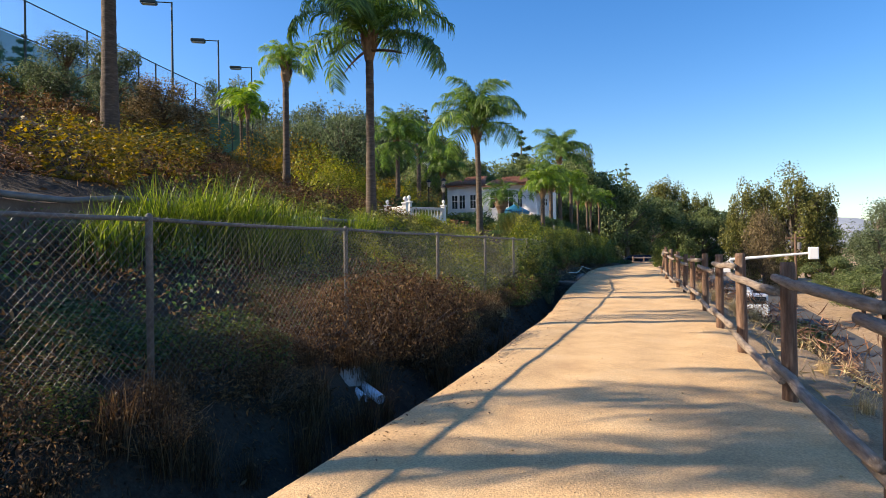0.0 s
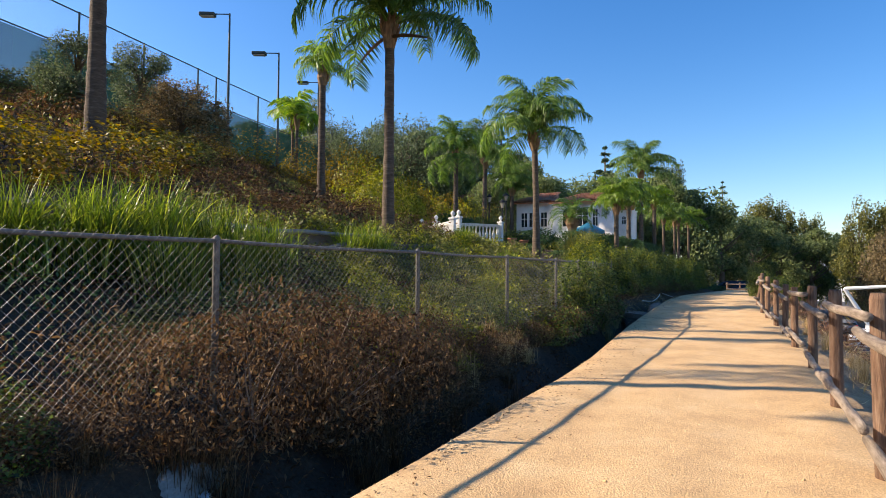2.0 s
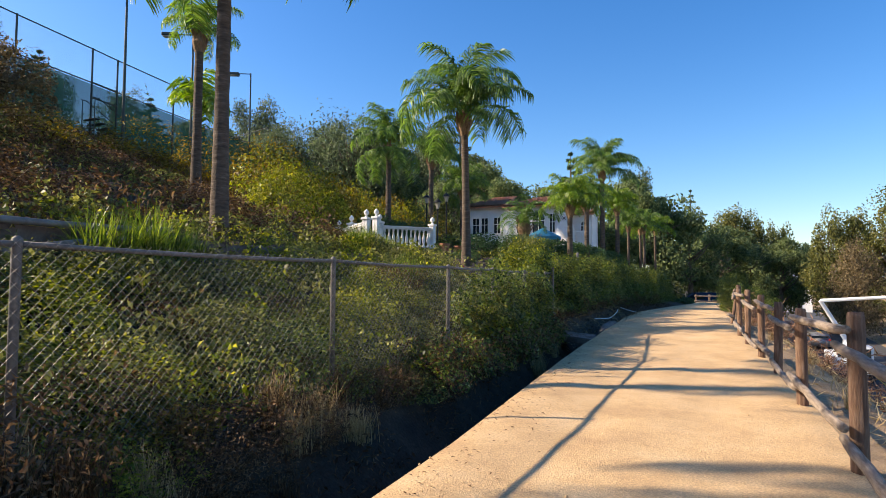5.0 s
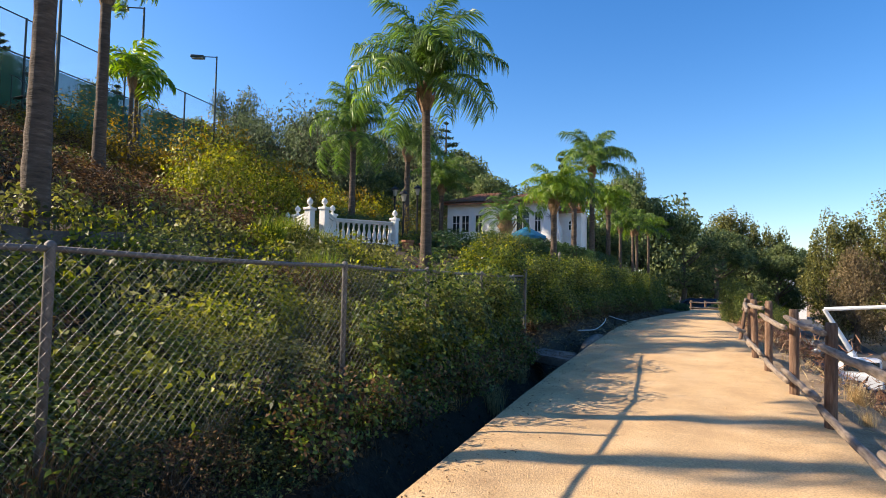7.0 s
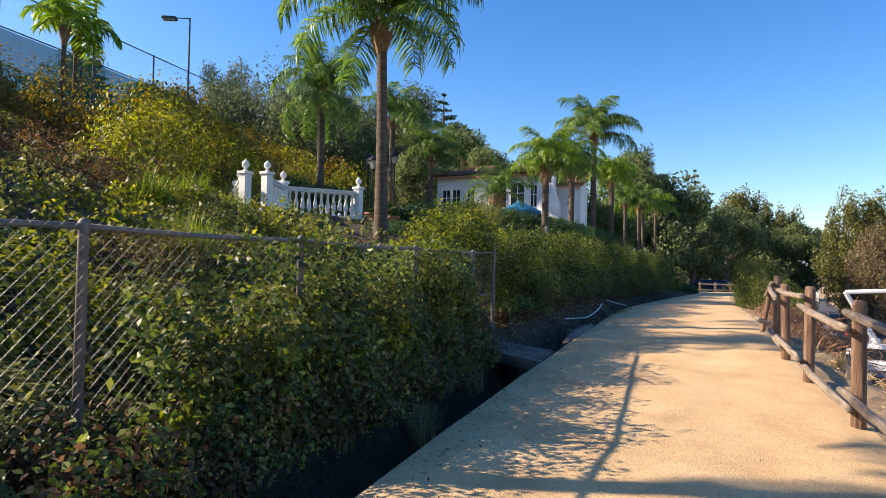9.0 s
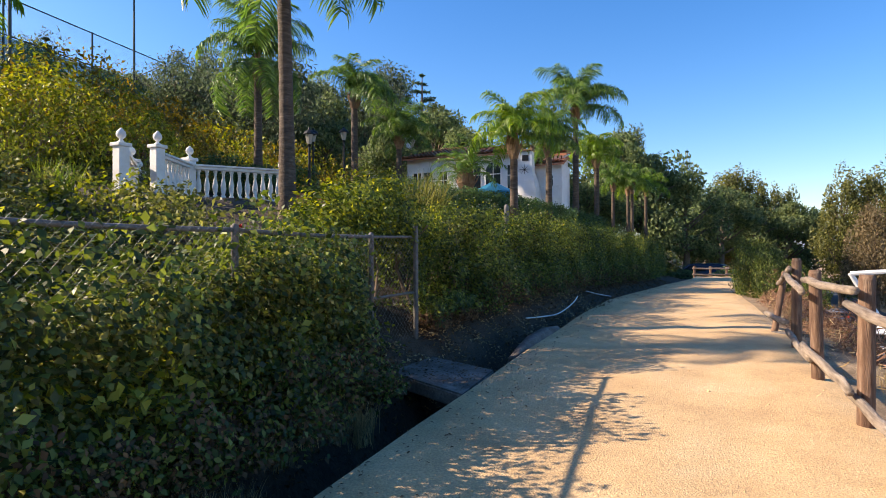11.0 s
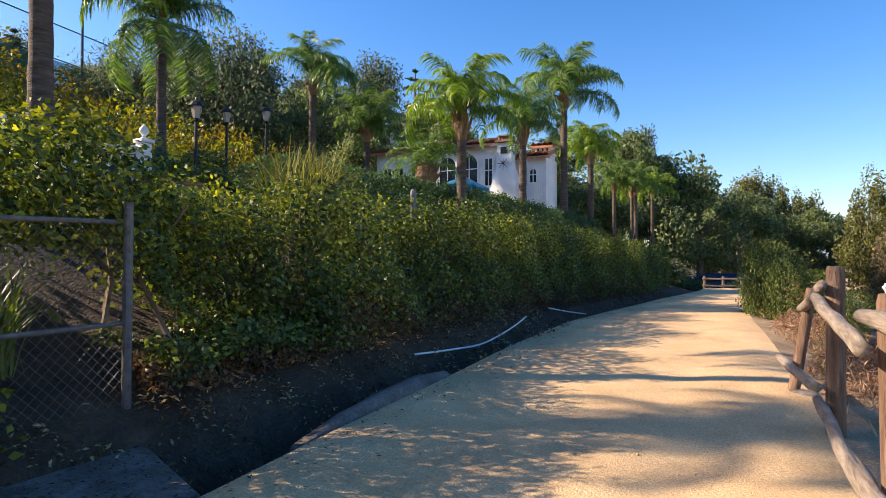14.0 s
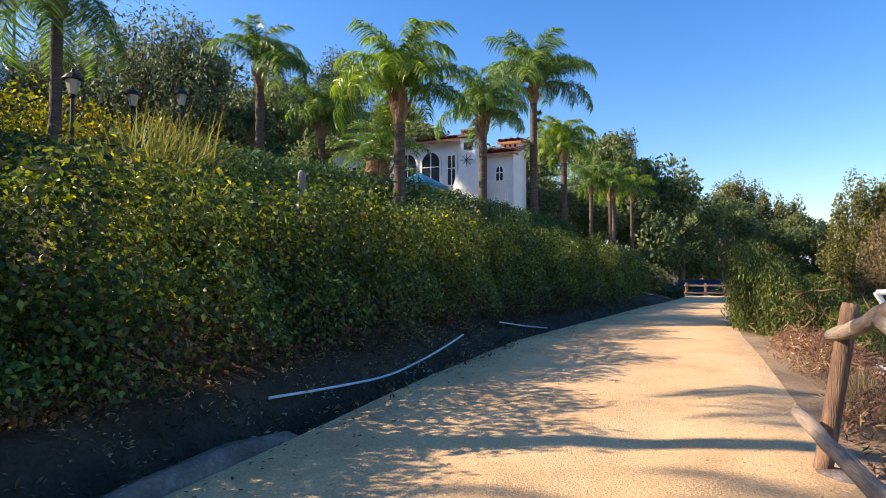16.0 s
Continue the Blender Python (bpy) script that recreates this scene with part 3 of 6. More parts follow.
def frond_mesh(name, length, leaflets, leaf_len, droop, material, seed, sag=1.0, width=0.022):
    """One feather frond that leaves the origin along +x and arches down."""
    rng = np.random.default_rng(seed)
    V, F = [], []
    n = 14
    ts = np.linspace(0, 1, n + 1)
    bend = radians(62) - sag * radians(125) * ts ** 1.35
    pts = np.zeros((n + 1, 3))
    for i in range(n):
        pts[i + 1] = pts[i] + length / n * np.array([math.cos(bend[i]), 0, math.sin(bend[i])])
    pts[:, 1] += 0.06 * length * rng.normal() * ts ** 2
    for i in range(n + 1):
        w = 0.035 * (1 - ts[i]) + 0.006
        V += [pts[i] + (0, w, 0), pts[i] + (0, 0, w * 0.8), pts[i] + (0, -w, 0), pts[i] + (0, 0, -w * 0.5)]
        if i:
            b = 4 * (i - 1)
            for k in range(4):
                F.append((b + k, b + (k + 1) % 4, b + 4 + (k + 1) % 4, b + 4 + k))
    for s in (-1, 1):
        for j in range(leaflets):
            t = 0.14 + 0.86 * (j + rng.random()) / leaflets
            p = np.array([np.interp(t, ts, pts[:, k]) for k in range(3)])
            th = np.interp(t, ts, bend)
            ahead = np.array([math.cos(th), 0, math.sin(th)])
            L = leaf_len * (0.55 + 0.6 * math.sin(math.pi * min(1, t * 0.85 + 0.12))) * rng.uniform(0.8, 1.15)
            d1 = unit(ahead * 0.55 + np.array([0, s * rng.uniform(0.6, 1.0), 0]) + np.array([0, 0, rng.uniform(-0.35, 0.5)]))
            d2 = unit(d1 * 0.7 + np.array([0, 0, -droop * rng.uniform(0.6, 1.3)]))
            d3 = unit(d2 * 0.6 + np.array([0, 0, -droop * 1.3]))
            side = unit(np.cross(d1, rng.normal(size=3)))
            w = width * rng.uniform(0.7, 1.2)
            q = [p, p + d1 * L * 0.35, p + d1 * L * 0.35 + d2 * L * 0.35, p + d1 * L * 0.35 + d2 * L * 0.35 + d3 * L * 0.35]
            b = len(V)
            for pt, ww in zip(q, (0.6, 1.0, 0.8, 0.15)):
                V += [pt + side * w * ww, pt - side * w * ww]
            for k in range(3):
                F.append((b + 2 * k, b + 2 * k + 1, b + 2 * k + 3, b + 2 * k + 2))
    return indexed(name, V, F, material)


FRONDS = {
    "queen": [frond_mesh("frond", 2.9, 80, 0.76, 0.8, L_PALM, s, sg, 0.019) for s, sg in ((1, 0.9), (2, 1.1), (3, 0.75))],
    "bright": [frond_mesh("frond", 2.9, 80, 0.76, 0.9, L_PALMY, s, sg, 0.019) for s, sg in ((4, 0.95), (5, 1.12), (6, 0.8))],
    "date": [frond_mesh("frond", 2.6, 60, 0.42, 0.25, L_PALM, s, sg, 0.013) for s, sg in ((7, 0.95), (8, 1.1), (9, 0.8))],
    "stiff": [frond_mesh("frond", 2.0, 26, 0.75, 0.5, L_PALMY, s, sg, 0.045) for s, sg in ((10, 0.9), (11, 1.1))]}


def palm(name, x, y, z, height, r, kind="queen", count=23, size=1.0, label="", lean=(0, 0), seed=0, skirt=0, side=None):
    """Trunk with ring scars, crown shaft of old leaf bases, and fronds, each a part."""
    rng = np.random.default_rng(100 + seed)
    p = empty(name, (x, y, z))
    bm = bmesh.new()
    n = max(8, int(height * 5))
    pts, rad = [], []
    for i in range(n + 1):
        t = i / n
        pts.append((lean[0] * t * t, lean[1] * t * t, -0.3 + (height + 0.3) * t))
        rad.append(r * (1.22 - 0.32 * min(1, t * 2.2) - 0.12 * t) * (1.035 if i % 2 else 0.975))
    tube(bm, pts, rad, 14, 0.03, rng)
    ob = part("trunk", bm, M_TRUNK, p)
    smooth(ob.data)
    topv = Vector(pts[-1])
    bm = bmesh.new()
    tube(bm, [topv + Vector((0, 0, -0.55)), topv + Vector((0, 0, -0.25)), topv + Vector((0, 0, 0.1)), topv + Vector((0, 0, 0.35))], [r * 0.85, r * 1.3, r * 1.15, r * 0.5], 10, 0.25, rng)
    for k in range(14):
        a = rng.uniform(0, 2 * math.pi)
        z0 = rng.uniform(-0.5, 0.1)
        d = Vector((math.cos(a), math.sin(a), 0))
        tube(bm, [topv + d * r * 0.9 + Vector((0, 0, z0)), topv + d * r * 1.5 + Vector((0, 0, z0 + 0.22)), topv + d * r * 1.8 + Vector((0, 0, z0 + 0.4))], [0.05, 0.035, 0.01], 5)
    part("crownshaft", bm, M_BOOT, p, "fibrous brown leaf bases under the crown")
    metas = FRONDS[kind]
    for k in range(count):
        a = 2.399963 * k + rng.uniform(-0.25, 0.25)
        t = k / (count - 1)
        tilt = radians(-46 + 96 * t + rng.uniform(-7, 7))
        if k < skirt:
            tilt = radians(-75 + rng.uniform(-6, 6))
        if side is not None and k < count // 2:
            a = side + rng.uniform(-0.7, 0.7)
        s = size * rng.uniform(0.85, 1.12)
        fr = link("frond", metas[k % len(metas)], None, p)
        fr.matrix_basis = Matrix.Translation(topv + Vector((0, 0, 0.18 * t))) @ Matrix.Rotation(a, 4, "Z") @ Matrix.Rotation(-tilt * 0.8, 4, "Y") @ Matrix.Rotation(rng.uniform(-0.3, 0.3), 4, "X") @ Matrix.Diagonal((s, s, s, 1))
    return tagged(p, label or "tall queen palm with a ringed grey trunk and drooping fronds", "palm tree", group="palms on the bank")


def palm_at(name, x, y, top, r, **kw):
    z = gz(x, y)
    return palm(name, x, y, z, top - z, r, **kw)


palm_at("palm_tree", -7.6, 15.75, 7.6, 0.15, size=1.0, seed=1, label="tall queen palm with dark slender trunk and brown seed sheaths")
palm_at("palm_tree", -7.45, 25.9, 6.75, 0.145, size=0.95, seed=2, lean=(-0.1, 0))
palm_at("palm_tree", -13.3, 11.6, 10.4, 0.22, size=1.0, seed=3, label="palm with a thick dark trunk on the upper bank")
palm_at("palm_tree", -14.5, 21.2, 9.1, 0.16, size=0.52, count=17, kind="bright", seed=4, label="queen palm with sunlit yellow-green fronds on the bank")
palm_at("palm_tree", -15.0, 33.2, 7.9, 0.16, size=0.85, seed=5, skirt=7, label="queen palm with ivy climbing up its trunk")
palm_at("palm_tree", -6.5, 35.05, 4.85, 0.14, size=0.6, kind="bright", seed=6, label="queen palm with bright drooping fronds beside the house")
palm_at("palm_tree", -7.2, 41.1, 5.8, 0.15, size=0.6, seed=7)
palm_at("palm_tree", -7.8, 47.8, 8.5, 0.18, size=1.0, seed=8, label="tallest queen palm of the row beside the house")
palm_at("palm_tree", -7.5, 51.2, 6.6, 0.17, size=0.66, kind="bright", seed=9)
for k, (px, py, pz) in enumerate(((-8.3, 60.0, 6.1), (-7.9, 63.5, 6.1), (-7.2, 61.0, 6.0), (-7.0, 66.0, 6.2))):
    palm_at("palm_tree", px, py, pz, 0.13, size=0.7, kind="bright" if k % 2 else "queen", count=13, seed=20 + k, label="small queen palm at the end of the row")
palm_at("palm_tree", -17.9, 43.1, 9.3, 0.2, size=0.85, seed=10, side=0.2, label="dark queen palm with one frond hanging to the side")
palm_at("palm_tree", -17.0, 46.0, 7.6, 0.18, size=0.85, seed=11, label="shaded palm half hidden behind the house roof")
palm_at("date_palm", -10.6, 40.6, 4.6, 0.3, kind="date", count=26, size=0.72, seed=12, label="low date palm with arching feather fronds by the house")
palm_at("palm_tree", -22.6, 28.2, 9.5, 0.1, kind="stiff", count=10, size=0.95, seed=13, label="small palm with broad leaflets below the court fence")
palm_at("palm_tree", -21.0, 26.8, 9.2, 0.1, kind="stiff", count=9, size=0.8, seed=14, label="small palm with broad leaflets below the court fence")
# palms behind the start of the walk, known by the shade of their crowns on the trail
palm_at("palm_tree", -9.5, -0.5, 7.4, 0.17, size=1.1, seed=15)
palm_at("palm_tree", -12.0, 6.2, 9.6, 0.17, size=1.1, seed=16)

# brown seed sheaths hanging from the crown of the slender palm
for a, s in ((0.9, 1.0), (2.9, 1.0)):
    bm = bmesh.new()
    n = 10
    L = 1.15
    for i in range(n + 1):
        t = i / n
        w = 0.13 * math.sin(math.pi * min(1, 0.08 + t * 0.92)) + 0.004
        p = Vector((L * t, 0, -0.18 * t * t))
        for sgn in (-1, 0, 1):
            bm.verts.new(p + Vector((0, sgn * w, -0.07 * (1 - abs(sgn)) * (1 - t))))
    bm.verts.ensure_lookup_table()
    for i in range(n):
        for k in range(2):
            b = 3 * i + k
            bm.faces.new([bm.verts[j] for j in (b, b + 1, b + 4, b + 3)])
    bmesh.ops.solidify(bm, geom=bm.faces[:], thickness=0.012)
    ob = obj("seed_sheath", bm, M_BOOT)
    smooth(ob.data)
    yaw, pit = ((10, 2), (215, 42))[0 if a < 1 else 1]
    ob.matrix_basis = pose(-7.6 + (0.1 if a < 1 else -0.12), 15.75 - 0.1, 7.35, 0, pit, yaw)
    tagged(ob, "dry brown boat-shaped seed sheath on the palm", "seed sheath", group="seed sheaths")

# ---------- brush, hedges and grasses ----------


def bush_mesh(name, radii, n, size, material, seed, aspect=0.5, up=0.4, hollow=0.5, droop=0.0, lumps=9):
    rng = np.random.default_rng(seed)
    P, D = lump(n, radii, rng, hollow, lumps)
    P[:, 2] += radii[2] * 0.4
    me = quads(name, leaves(P, size, aspect, up, D * 0.8, droop, rng), 4, material)
    return me


def twig_mesh(name, radii, n, seed, material, r=0.006):
    rng = np.random.default_rng(seed)
    bm = bmesh.new()
    for _ in range(n):
        d = unit(rng.normal(size=3) * (1, 1, 0.6) + (0, 0, 0.9))
        e = d * np.asarray(radii) * rng.uniform(0.6, 1.08) + (0, 0, radii[2] * 0.3)
        b = rng.normal(size=3) * (0.12 * radii[0], 0.12 * radii[1], 0)
        m1 = b * 0.6 + e * 0.45 + rng.normal(size=3) * 0.07 * radii[0]
        tube(bm, [b, m1, e], [r * 1.8, r * 1.2, r * 0.5], 3)
    me = bpy.data.meshes.new(name)
    bm.to_mesh(me)
    bm.free()
    me.materials.append(material)
    return me


M_TWIG = add_noise(mat("dry_twigs", (0.2, 0.14, 0.1), 0.9), [(0.3, (0.12, 0.075, 0.05)), (0.7, (0.30, 0.22, 0.16))], 8, 4)
BUSHES = {}
for nm, m, n, size, asp, up in (("olive", L_OLIVE, 1700, 0.17, 0.5, 0.4), ("yellow", L_YELLOW, 1700, 0.16, 0.5, 0.5), ("dark", L_DARK, 2000, 0.135, 0.5, 0.4),
                                ("brown", L_BROWN, 2400, 0.105, 0.4, 0.3), ("rust", L_RUST, 1900, 0.14, 0.14, 0.3), ("gold", L_GOLD, 1900, 0.12, 0.55, 0.4), ("green", L_HEDGE, 1700, 0.17, 0.55, 0.5)):
    BUSHES[nm] = [(bush_mesh("foliage", (1, 1, 0.8), n, size, m, 30 + i * 7 + len(nm), asp, up), twig_mesh("woody_core", (1, 1, 0.8), 30, 50 + i, M_TWIG)) for i in range(3)]
for nm, m, n, size, asp, up in (("olive_fine", L_OLIVE, 4200, 0.082, 0.45, 0.4), ("yellow_fine", L_YELLOW, 4200, 0.08, 0.45, 0.5), ("brown_fine", L_BROWN, 5600, 0.062, 0.35, 0.3),
                                ("gold_fine", L_GOLD, 3800, 0.085, 0.5, 0.4), ("green_fine", L_HEDGE, 6000, 0.066, 0.5, 0.5)):
    BUSHES[nm] = [(bush_mesh("foliage", (1, 1, 0.8), n, size, m, 130 + i * 7 + len(nm), asp, up, 0.45, 0.0, 16), BUSHES["olive"][i][1]) for i in range(2)]
BUSHES["round"] = [(bush_mesh("foliage", (1, 1, 0.8), 15000, 0.055, L_HEDGE, 170, 0.5, 0.5, 0.3, 0.0, 16), BUSHES["olive"][0][1])]
BLABEL = {"round": ("big rounded dark green bush beside the trail", "rounded bushes"), "olive": ("olive-green shrub on the dry bank", "shrubs on the bank"), "yellow": ("yellow-green leafy shrub on the bank", "shrubs on the bank"), "dark": ("dense dark green shrub on the bank", "dark shrubs"),
          "brown": ("dry brown brush bush with fine leaves", "dry brush"), "rust": ("leafless rust-brown brush on the slope", "dry brush"), "gold": ("tall shrub turning gold and orange", "golden shrubs"), "green": ("leafy green shrub on the bank", "green shrubs")}
bush_count = 0
for k in list(BLABEL):
    BLABEL[k + "_fine"] = BLABEL[k]


def bush(kind, x, y, rx, ry, rz, z=None, sink=0.1, label="", turn=None):
    global bush_count
    rng = np.random.default_rng(1000 + bush_count)
    bush_count += 1
    fol, tw = BUSHES[kind][bush_count % len(BUSHES[kind])]
    b = empty("bush", (x, y, (gz(x, y) if z is None else z) - sink))
    a = rng.uniform(0, 6.28) if turn is None else turn
    for nm, me in (("foliage", fol), ("woody_core", tw)):
        ob = link(nm, me, None, b)
        ob.matrix_basis = Matrix.Diagonal((rx, ry, rz / 0.8 * 0.72, 1)) @ Matrix.Rotation(a, 4, "Z")
    return tagged(b, label or BLABEL[kind][0], "shrub", group=BLABEL[kind][1])


def tuft_mesh(name, n, length, width, spread, material, seed, arch=1.0):
    """Strap leaves that rise from one root and arch over."""
    rng = np.random.default_rng(seed)
    a = rng.uniform(0, 2 * math.pi, n)
    lean = rng.uniform(0.05, 1.0, n) ** 0.8 * spread
    L = length * rng.uniform(0.6, 1.15, n)
    root = np.stack([rng.normal(0, 0.16, n), rng.normal(0, 0.16, n), np.zeros(n)], 1) * length
    h = np.stack([np.cos(a), np.sin(a), np.zeros(n)], 1)
    side = np.stack([-np.sin(a), np.cos(a), np.zeros(n)], 1)
    pts = [root]
    k = 5
    for i in range(k):
        th = np.clip(lean * (0.35 + arch * (i / (k - 1)) ** 1.5 * 1.3), 0, 2.6)
        pts.append(pts[-1] + (h * np.sin(th)[:, None] + np.array([0, 0, 1.0]) * np.cos(th)[:, None]) * (L / k)[:, None])
    ws = [0.8, 1, 1, 0.8, 0.5, 0.06]
    V = np.zeros((n, k + 1, 2, 3))
    for i, p in enumerate(pts):
        V[:, i, 0], V[:, i, 1] = p - side * width * ws[i] * 0.5, p + side * width * ws[i] * 0.5
    idx = np.arange(n * (k + 1) * 2).reshape(n, k + 1, 2)
    F = np.stack([idx[:, :-1, 0], idx[:, :-1, 1], idx[:, 1:, 1], idx[:, 1:, 0]], -1).reshape(-1, 4)
    return indexed(name, V, F, material)


TUFTS = {"strap": [tuft_mesh("leaves", 420, 1.0, 0.016, 1.0, L_GRASS, 70 + i) for i in range(3)],
         "green": [tuft_mesh("leaves", 380, 1.0, 0.016, 1.0, L_OLIVE, 80 + i) for i in range(2)],
         "straw": [tuft_mesh("leaves", 160, 1.0, 0.012, 0.9, L_STRAW, 90 + i, 0.7) for i in range(3)],
         "brown": [tuft_mesh("leaves", 160, 1.0, 0.011, 0.9, L_BROWN, 95 + i, 0.7) for i in range(3)]}
tuft_count = 0


def tuft(kind, x, y, s, z=None, h=1.0):
    global tuft_count
    tuft_count += 1
    me = TUFTS[kind][tuft_count % len(TUFTS[kind])]
    ob = link({"strap": "strap_leaf_clump", "green": "strap_leaf_clump", "straw": "dry_grass_clump", "brown": "dry_grass_clump"}[kind], me, None)
    ob.matrix_basis = Matrix.Translation((x, y, (gz(x, y) if z is None else z) - 0.03)) @ Matrix.Rotation(tuft_count * 1.7, 4, "Z") @ Matrix.Diagonal((s, s, s * h, 1))
    lab = {"strap": "bright yellow-green clump of arching strap leaves", "green": "dull green clump of arching strap leaves", "straw": "dry straw-coloured grass clump", "brown": "dead brown grass clump"}[kind]
    return tagged(ob, lab, "grass clump", group=lab)


# strap-leaf clumps above the wire fence
for x, y, s in ((-6.4, 6.6, 1.25), (-6.3, 7.5, 1.35), (-6.4, 8.4, 1.45), (-6.2, 9.2, 1.3), (-6.0, 10.0, 1.15), (-5.6, 8.0, 1.1), (-6.0, 5.4, 1.0), (-5.7, 9.1, 1.0), (-6.6, 12.9, 0.95), (-6.7, 13.6, 1.1), (-6.8, 14.3, 0.9)):
    tuft("strap", x, y, s)
for x, y, s in ((-8.0, 20.4, 0.75), (-8.3, 21.4, 0.8), (-8.4, 22.4, 0.7), (-6.0, 19.4, 0.8), (-6.3, 26.6, 0.9), (-4.6, 21.5, 1.0), (-4.9, 22.3, 1.2), (-5.2, 23.4, 1.2), (-5.6, 29.0, 1.2), (-5.0, 24.0, 1.0), (-6.6, 29.3, 1.5), (-7.0, 30.0, 1.4)):
    tuft("green" if y > 24 else "strap", x, y, s)

RB = np.random.default_rng(5)
# brown brush along the ditch and against the wire
for x, y, rx, rz in ((-3.05, 6.9, 0.75, 1.25), (-2.95, 7.8, 0.85, 1.35), (-3.0, 8.8, 0.8, 1.2), (-3.15, 9.8, 0.65, 0.9), (-3.5, 6.2, 0.6, 0.9), (-3.6, 2.2, 0.6, 0.5), (-3.1, 1.2, 0.5, 0.5), (-3.3, 4.4, 0.6, 0.55), (-3.4, 5.4, 0.55, 0.5), (-3.2, 11.6, 0.6, 0.5), (-2.75, 7.8, 0.5, 0.55), (-2.7, 9.0, 0.55, 0.6), (-2.75, 10.2, 0.5, 0.55), (-2.9, 3.2, 0.45, 0.5), (-2.85, 4.6, 0.4, 0.5), (-3.0, 2.0, 0.45, 0.6), (-2.95, 11.4, 0.45, 0.5), (-3.1, 12.6, 0.45, 0.5), (-3.3, 14.2, 0.45, 0.5), (-3.2, 15.6, 0.4, 0.45)):
    bush("brown_fine", x, y, rx, rx * 1.15, rz)
for i in range(50):
    y = RB.uniform(0.5, 12)
    tuft("brown", float(fence_x(y)) + RB.uniform(-0.1, 0.95), y, RB.uniform(0.3, 0.6))
for i in range(46):
    y = RB.uniform(10, 23)
    tuft("straw" if RB.random() < 0.5 else "brown", float(fence_x(y)) + RB.uniform(-0.1, 0.45), y, RB.uniform(0.3, 0.55))
# shrubs between the wire fence and the retaining wall
for i in range(62):
    y = RB.uniform(10, 22.0)
    v = RB.uniform(-0.12, 3.2)
    k = RB.choice(["yellow_fine", "olive_fine", "green_fine", "brown_fine", "gold_fine"], p=[0.32, 0.38, 0.10, 0.15, 0.05])
    s = RB.uniform(0.5, 0.85) if v > 0.6 else RB.uniform(0.36, 0.5)
    bush(k, float(fence_x(y)) - v, y, s, s * RB.uniform(0.9, 1.3), s * RB.uniform(0.75, 1.0))
for i in range(18):
    y = RB.uniform(0.5, 9.5)
    s = RB.uniform(0.4, 0.65)
    bush(RB.choice(["dark", "olive_fine", "brown_fine", "green_fine"]), float(fence_x(y)) - RB.uniform(0.2, 1.8), y, s, s * 1.2, s * 0.9)
# dry brush over the upper bank
for i in range(64):
    y = RB.uniform(2, 31)
    v = RB.uniform(5.0, 22)
    if y > 22 and v < 9:
        continue
    s = RB.uniform(0.7, 1.25) * (1 + v / 45)
    k = RB.choice(["brown_fine", "olive_fine", "yellow_fine", "gold_fine", "rust"], p=[0.5, 0.22, 0.04, 0.1, 0.14])
    bush(k, float(fence_x(y)) - v, y, s, s * RB.uniform(0.9, 1.4), s * RB.uniform(0.55, 0.8), sink=0.2)


def undergrowth(name, n, yr, vr, side, size, material, seed, label, height=0.35, aspect=0.45, patch=0.0, scale=0.6, up=0.3, clear=None):
    """Low tangled cover over a stretch of the bank: leaves in uneven patches above the ground."""
    rng = np.random.default_rng(seed)
    y = rng.uniform(*yr, n)
    v = rng.uniform(0, 1, n) ** 0.8 * (vr[1] - vr[0]) + vr[0]
    x = fence_x(y) - v if side < 0 else trail_right(y) + v
    f = np.sin(x * scale * 2.3 + seed) * np.cos(y * scale * 1.9 + 2 * seed) + 0.6 * np.sin(x * scale * 5.1 - y * scale * 4.3) + 0.4 * np.sin(y * scale * 9 + x * 3)
    keep = f + rng.normal(0, 0.35, n) > patch
    if clear is not None:
        keep &= ~clear(x, y)
    x, y, f = x[keep], y[keep], f[keep]
    h = height * np.clip(0.45 + 0.45 * (f - patch), 0.15, 1.6)
    z = ground_z(x, y) + h * rng.random(len(x)) ** 0.6
    me = quads(name, leaves(np.stack([x, y, z], 1), size, aspect, up, None, 0.0, rng), 4, material)
    return tagged(link(name, me, material), label, "undergrowth", kind="stuff")


in_yard = lambda x, y: ((y > 31) & (x > -16)) | ((y > 22.5) & (y < 31) & (x < -6.8) & (x > -15))
undergrowth("bank_brush", 100000, (-3, 33), (4.6, 27), -1, 0.125, L_BROWN, 1, "dry brown brush covering the upper bank", 0.75, 0.35, -0.35, clear=in_yard)
undergrowth("bank_brush", 50000, (11, 40), (4.6, 27), -1, 0.12, L_OLIVE, 2, "olive-green ground cover on the upper bank", 0.6, 0.5, -0.05, clear=in_yard)
undergrowth("bank_brush", 26000, (8, 40), (5, 27), -1, 0.12, L_YELLOW, 3, "yellow-green ground cover on the upper bank", 0.5, 0.5, 0.35, clear=in_yard)
undergrowth("bank_brush", 36000, (8, 24), (0.0, 4.6), -1, 0.088, L_OLIVE, 4, "olive-green brush behind the wire fence", 0.5, 0.5, -0.5, 1.2)
undergrowth("bank_brush", 31000, (9, 24), (-0.2, 4.4), -1, 0.085, L_YELLOW, 5, "yellow-green brush behind the wire fence", 0.6, 0.5, 0.1, 1.2)
undergrowth("bank_brush", 34000, (-3, 14), (-0.9, 3.8), -1, 0.07, L_BROWN, 6, "dead brown brush in the shade of the fence", 0.45, 0.3, -0.5, 1.2)
undergrowth("bank_brush", 12000, (-3, 10), (0.2, 3.8), -1, 0.065, L_DARK, 7, "dark green brush behind the wire fence", 0.6, 0.5, -0.1, 1.2)
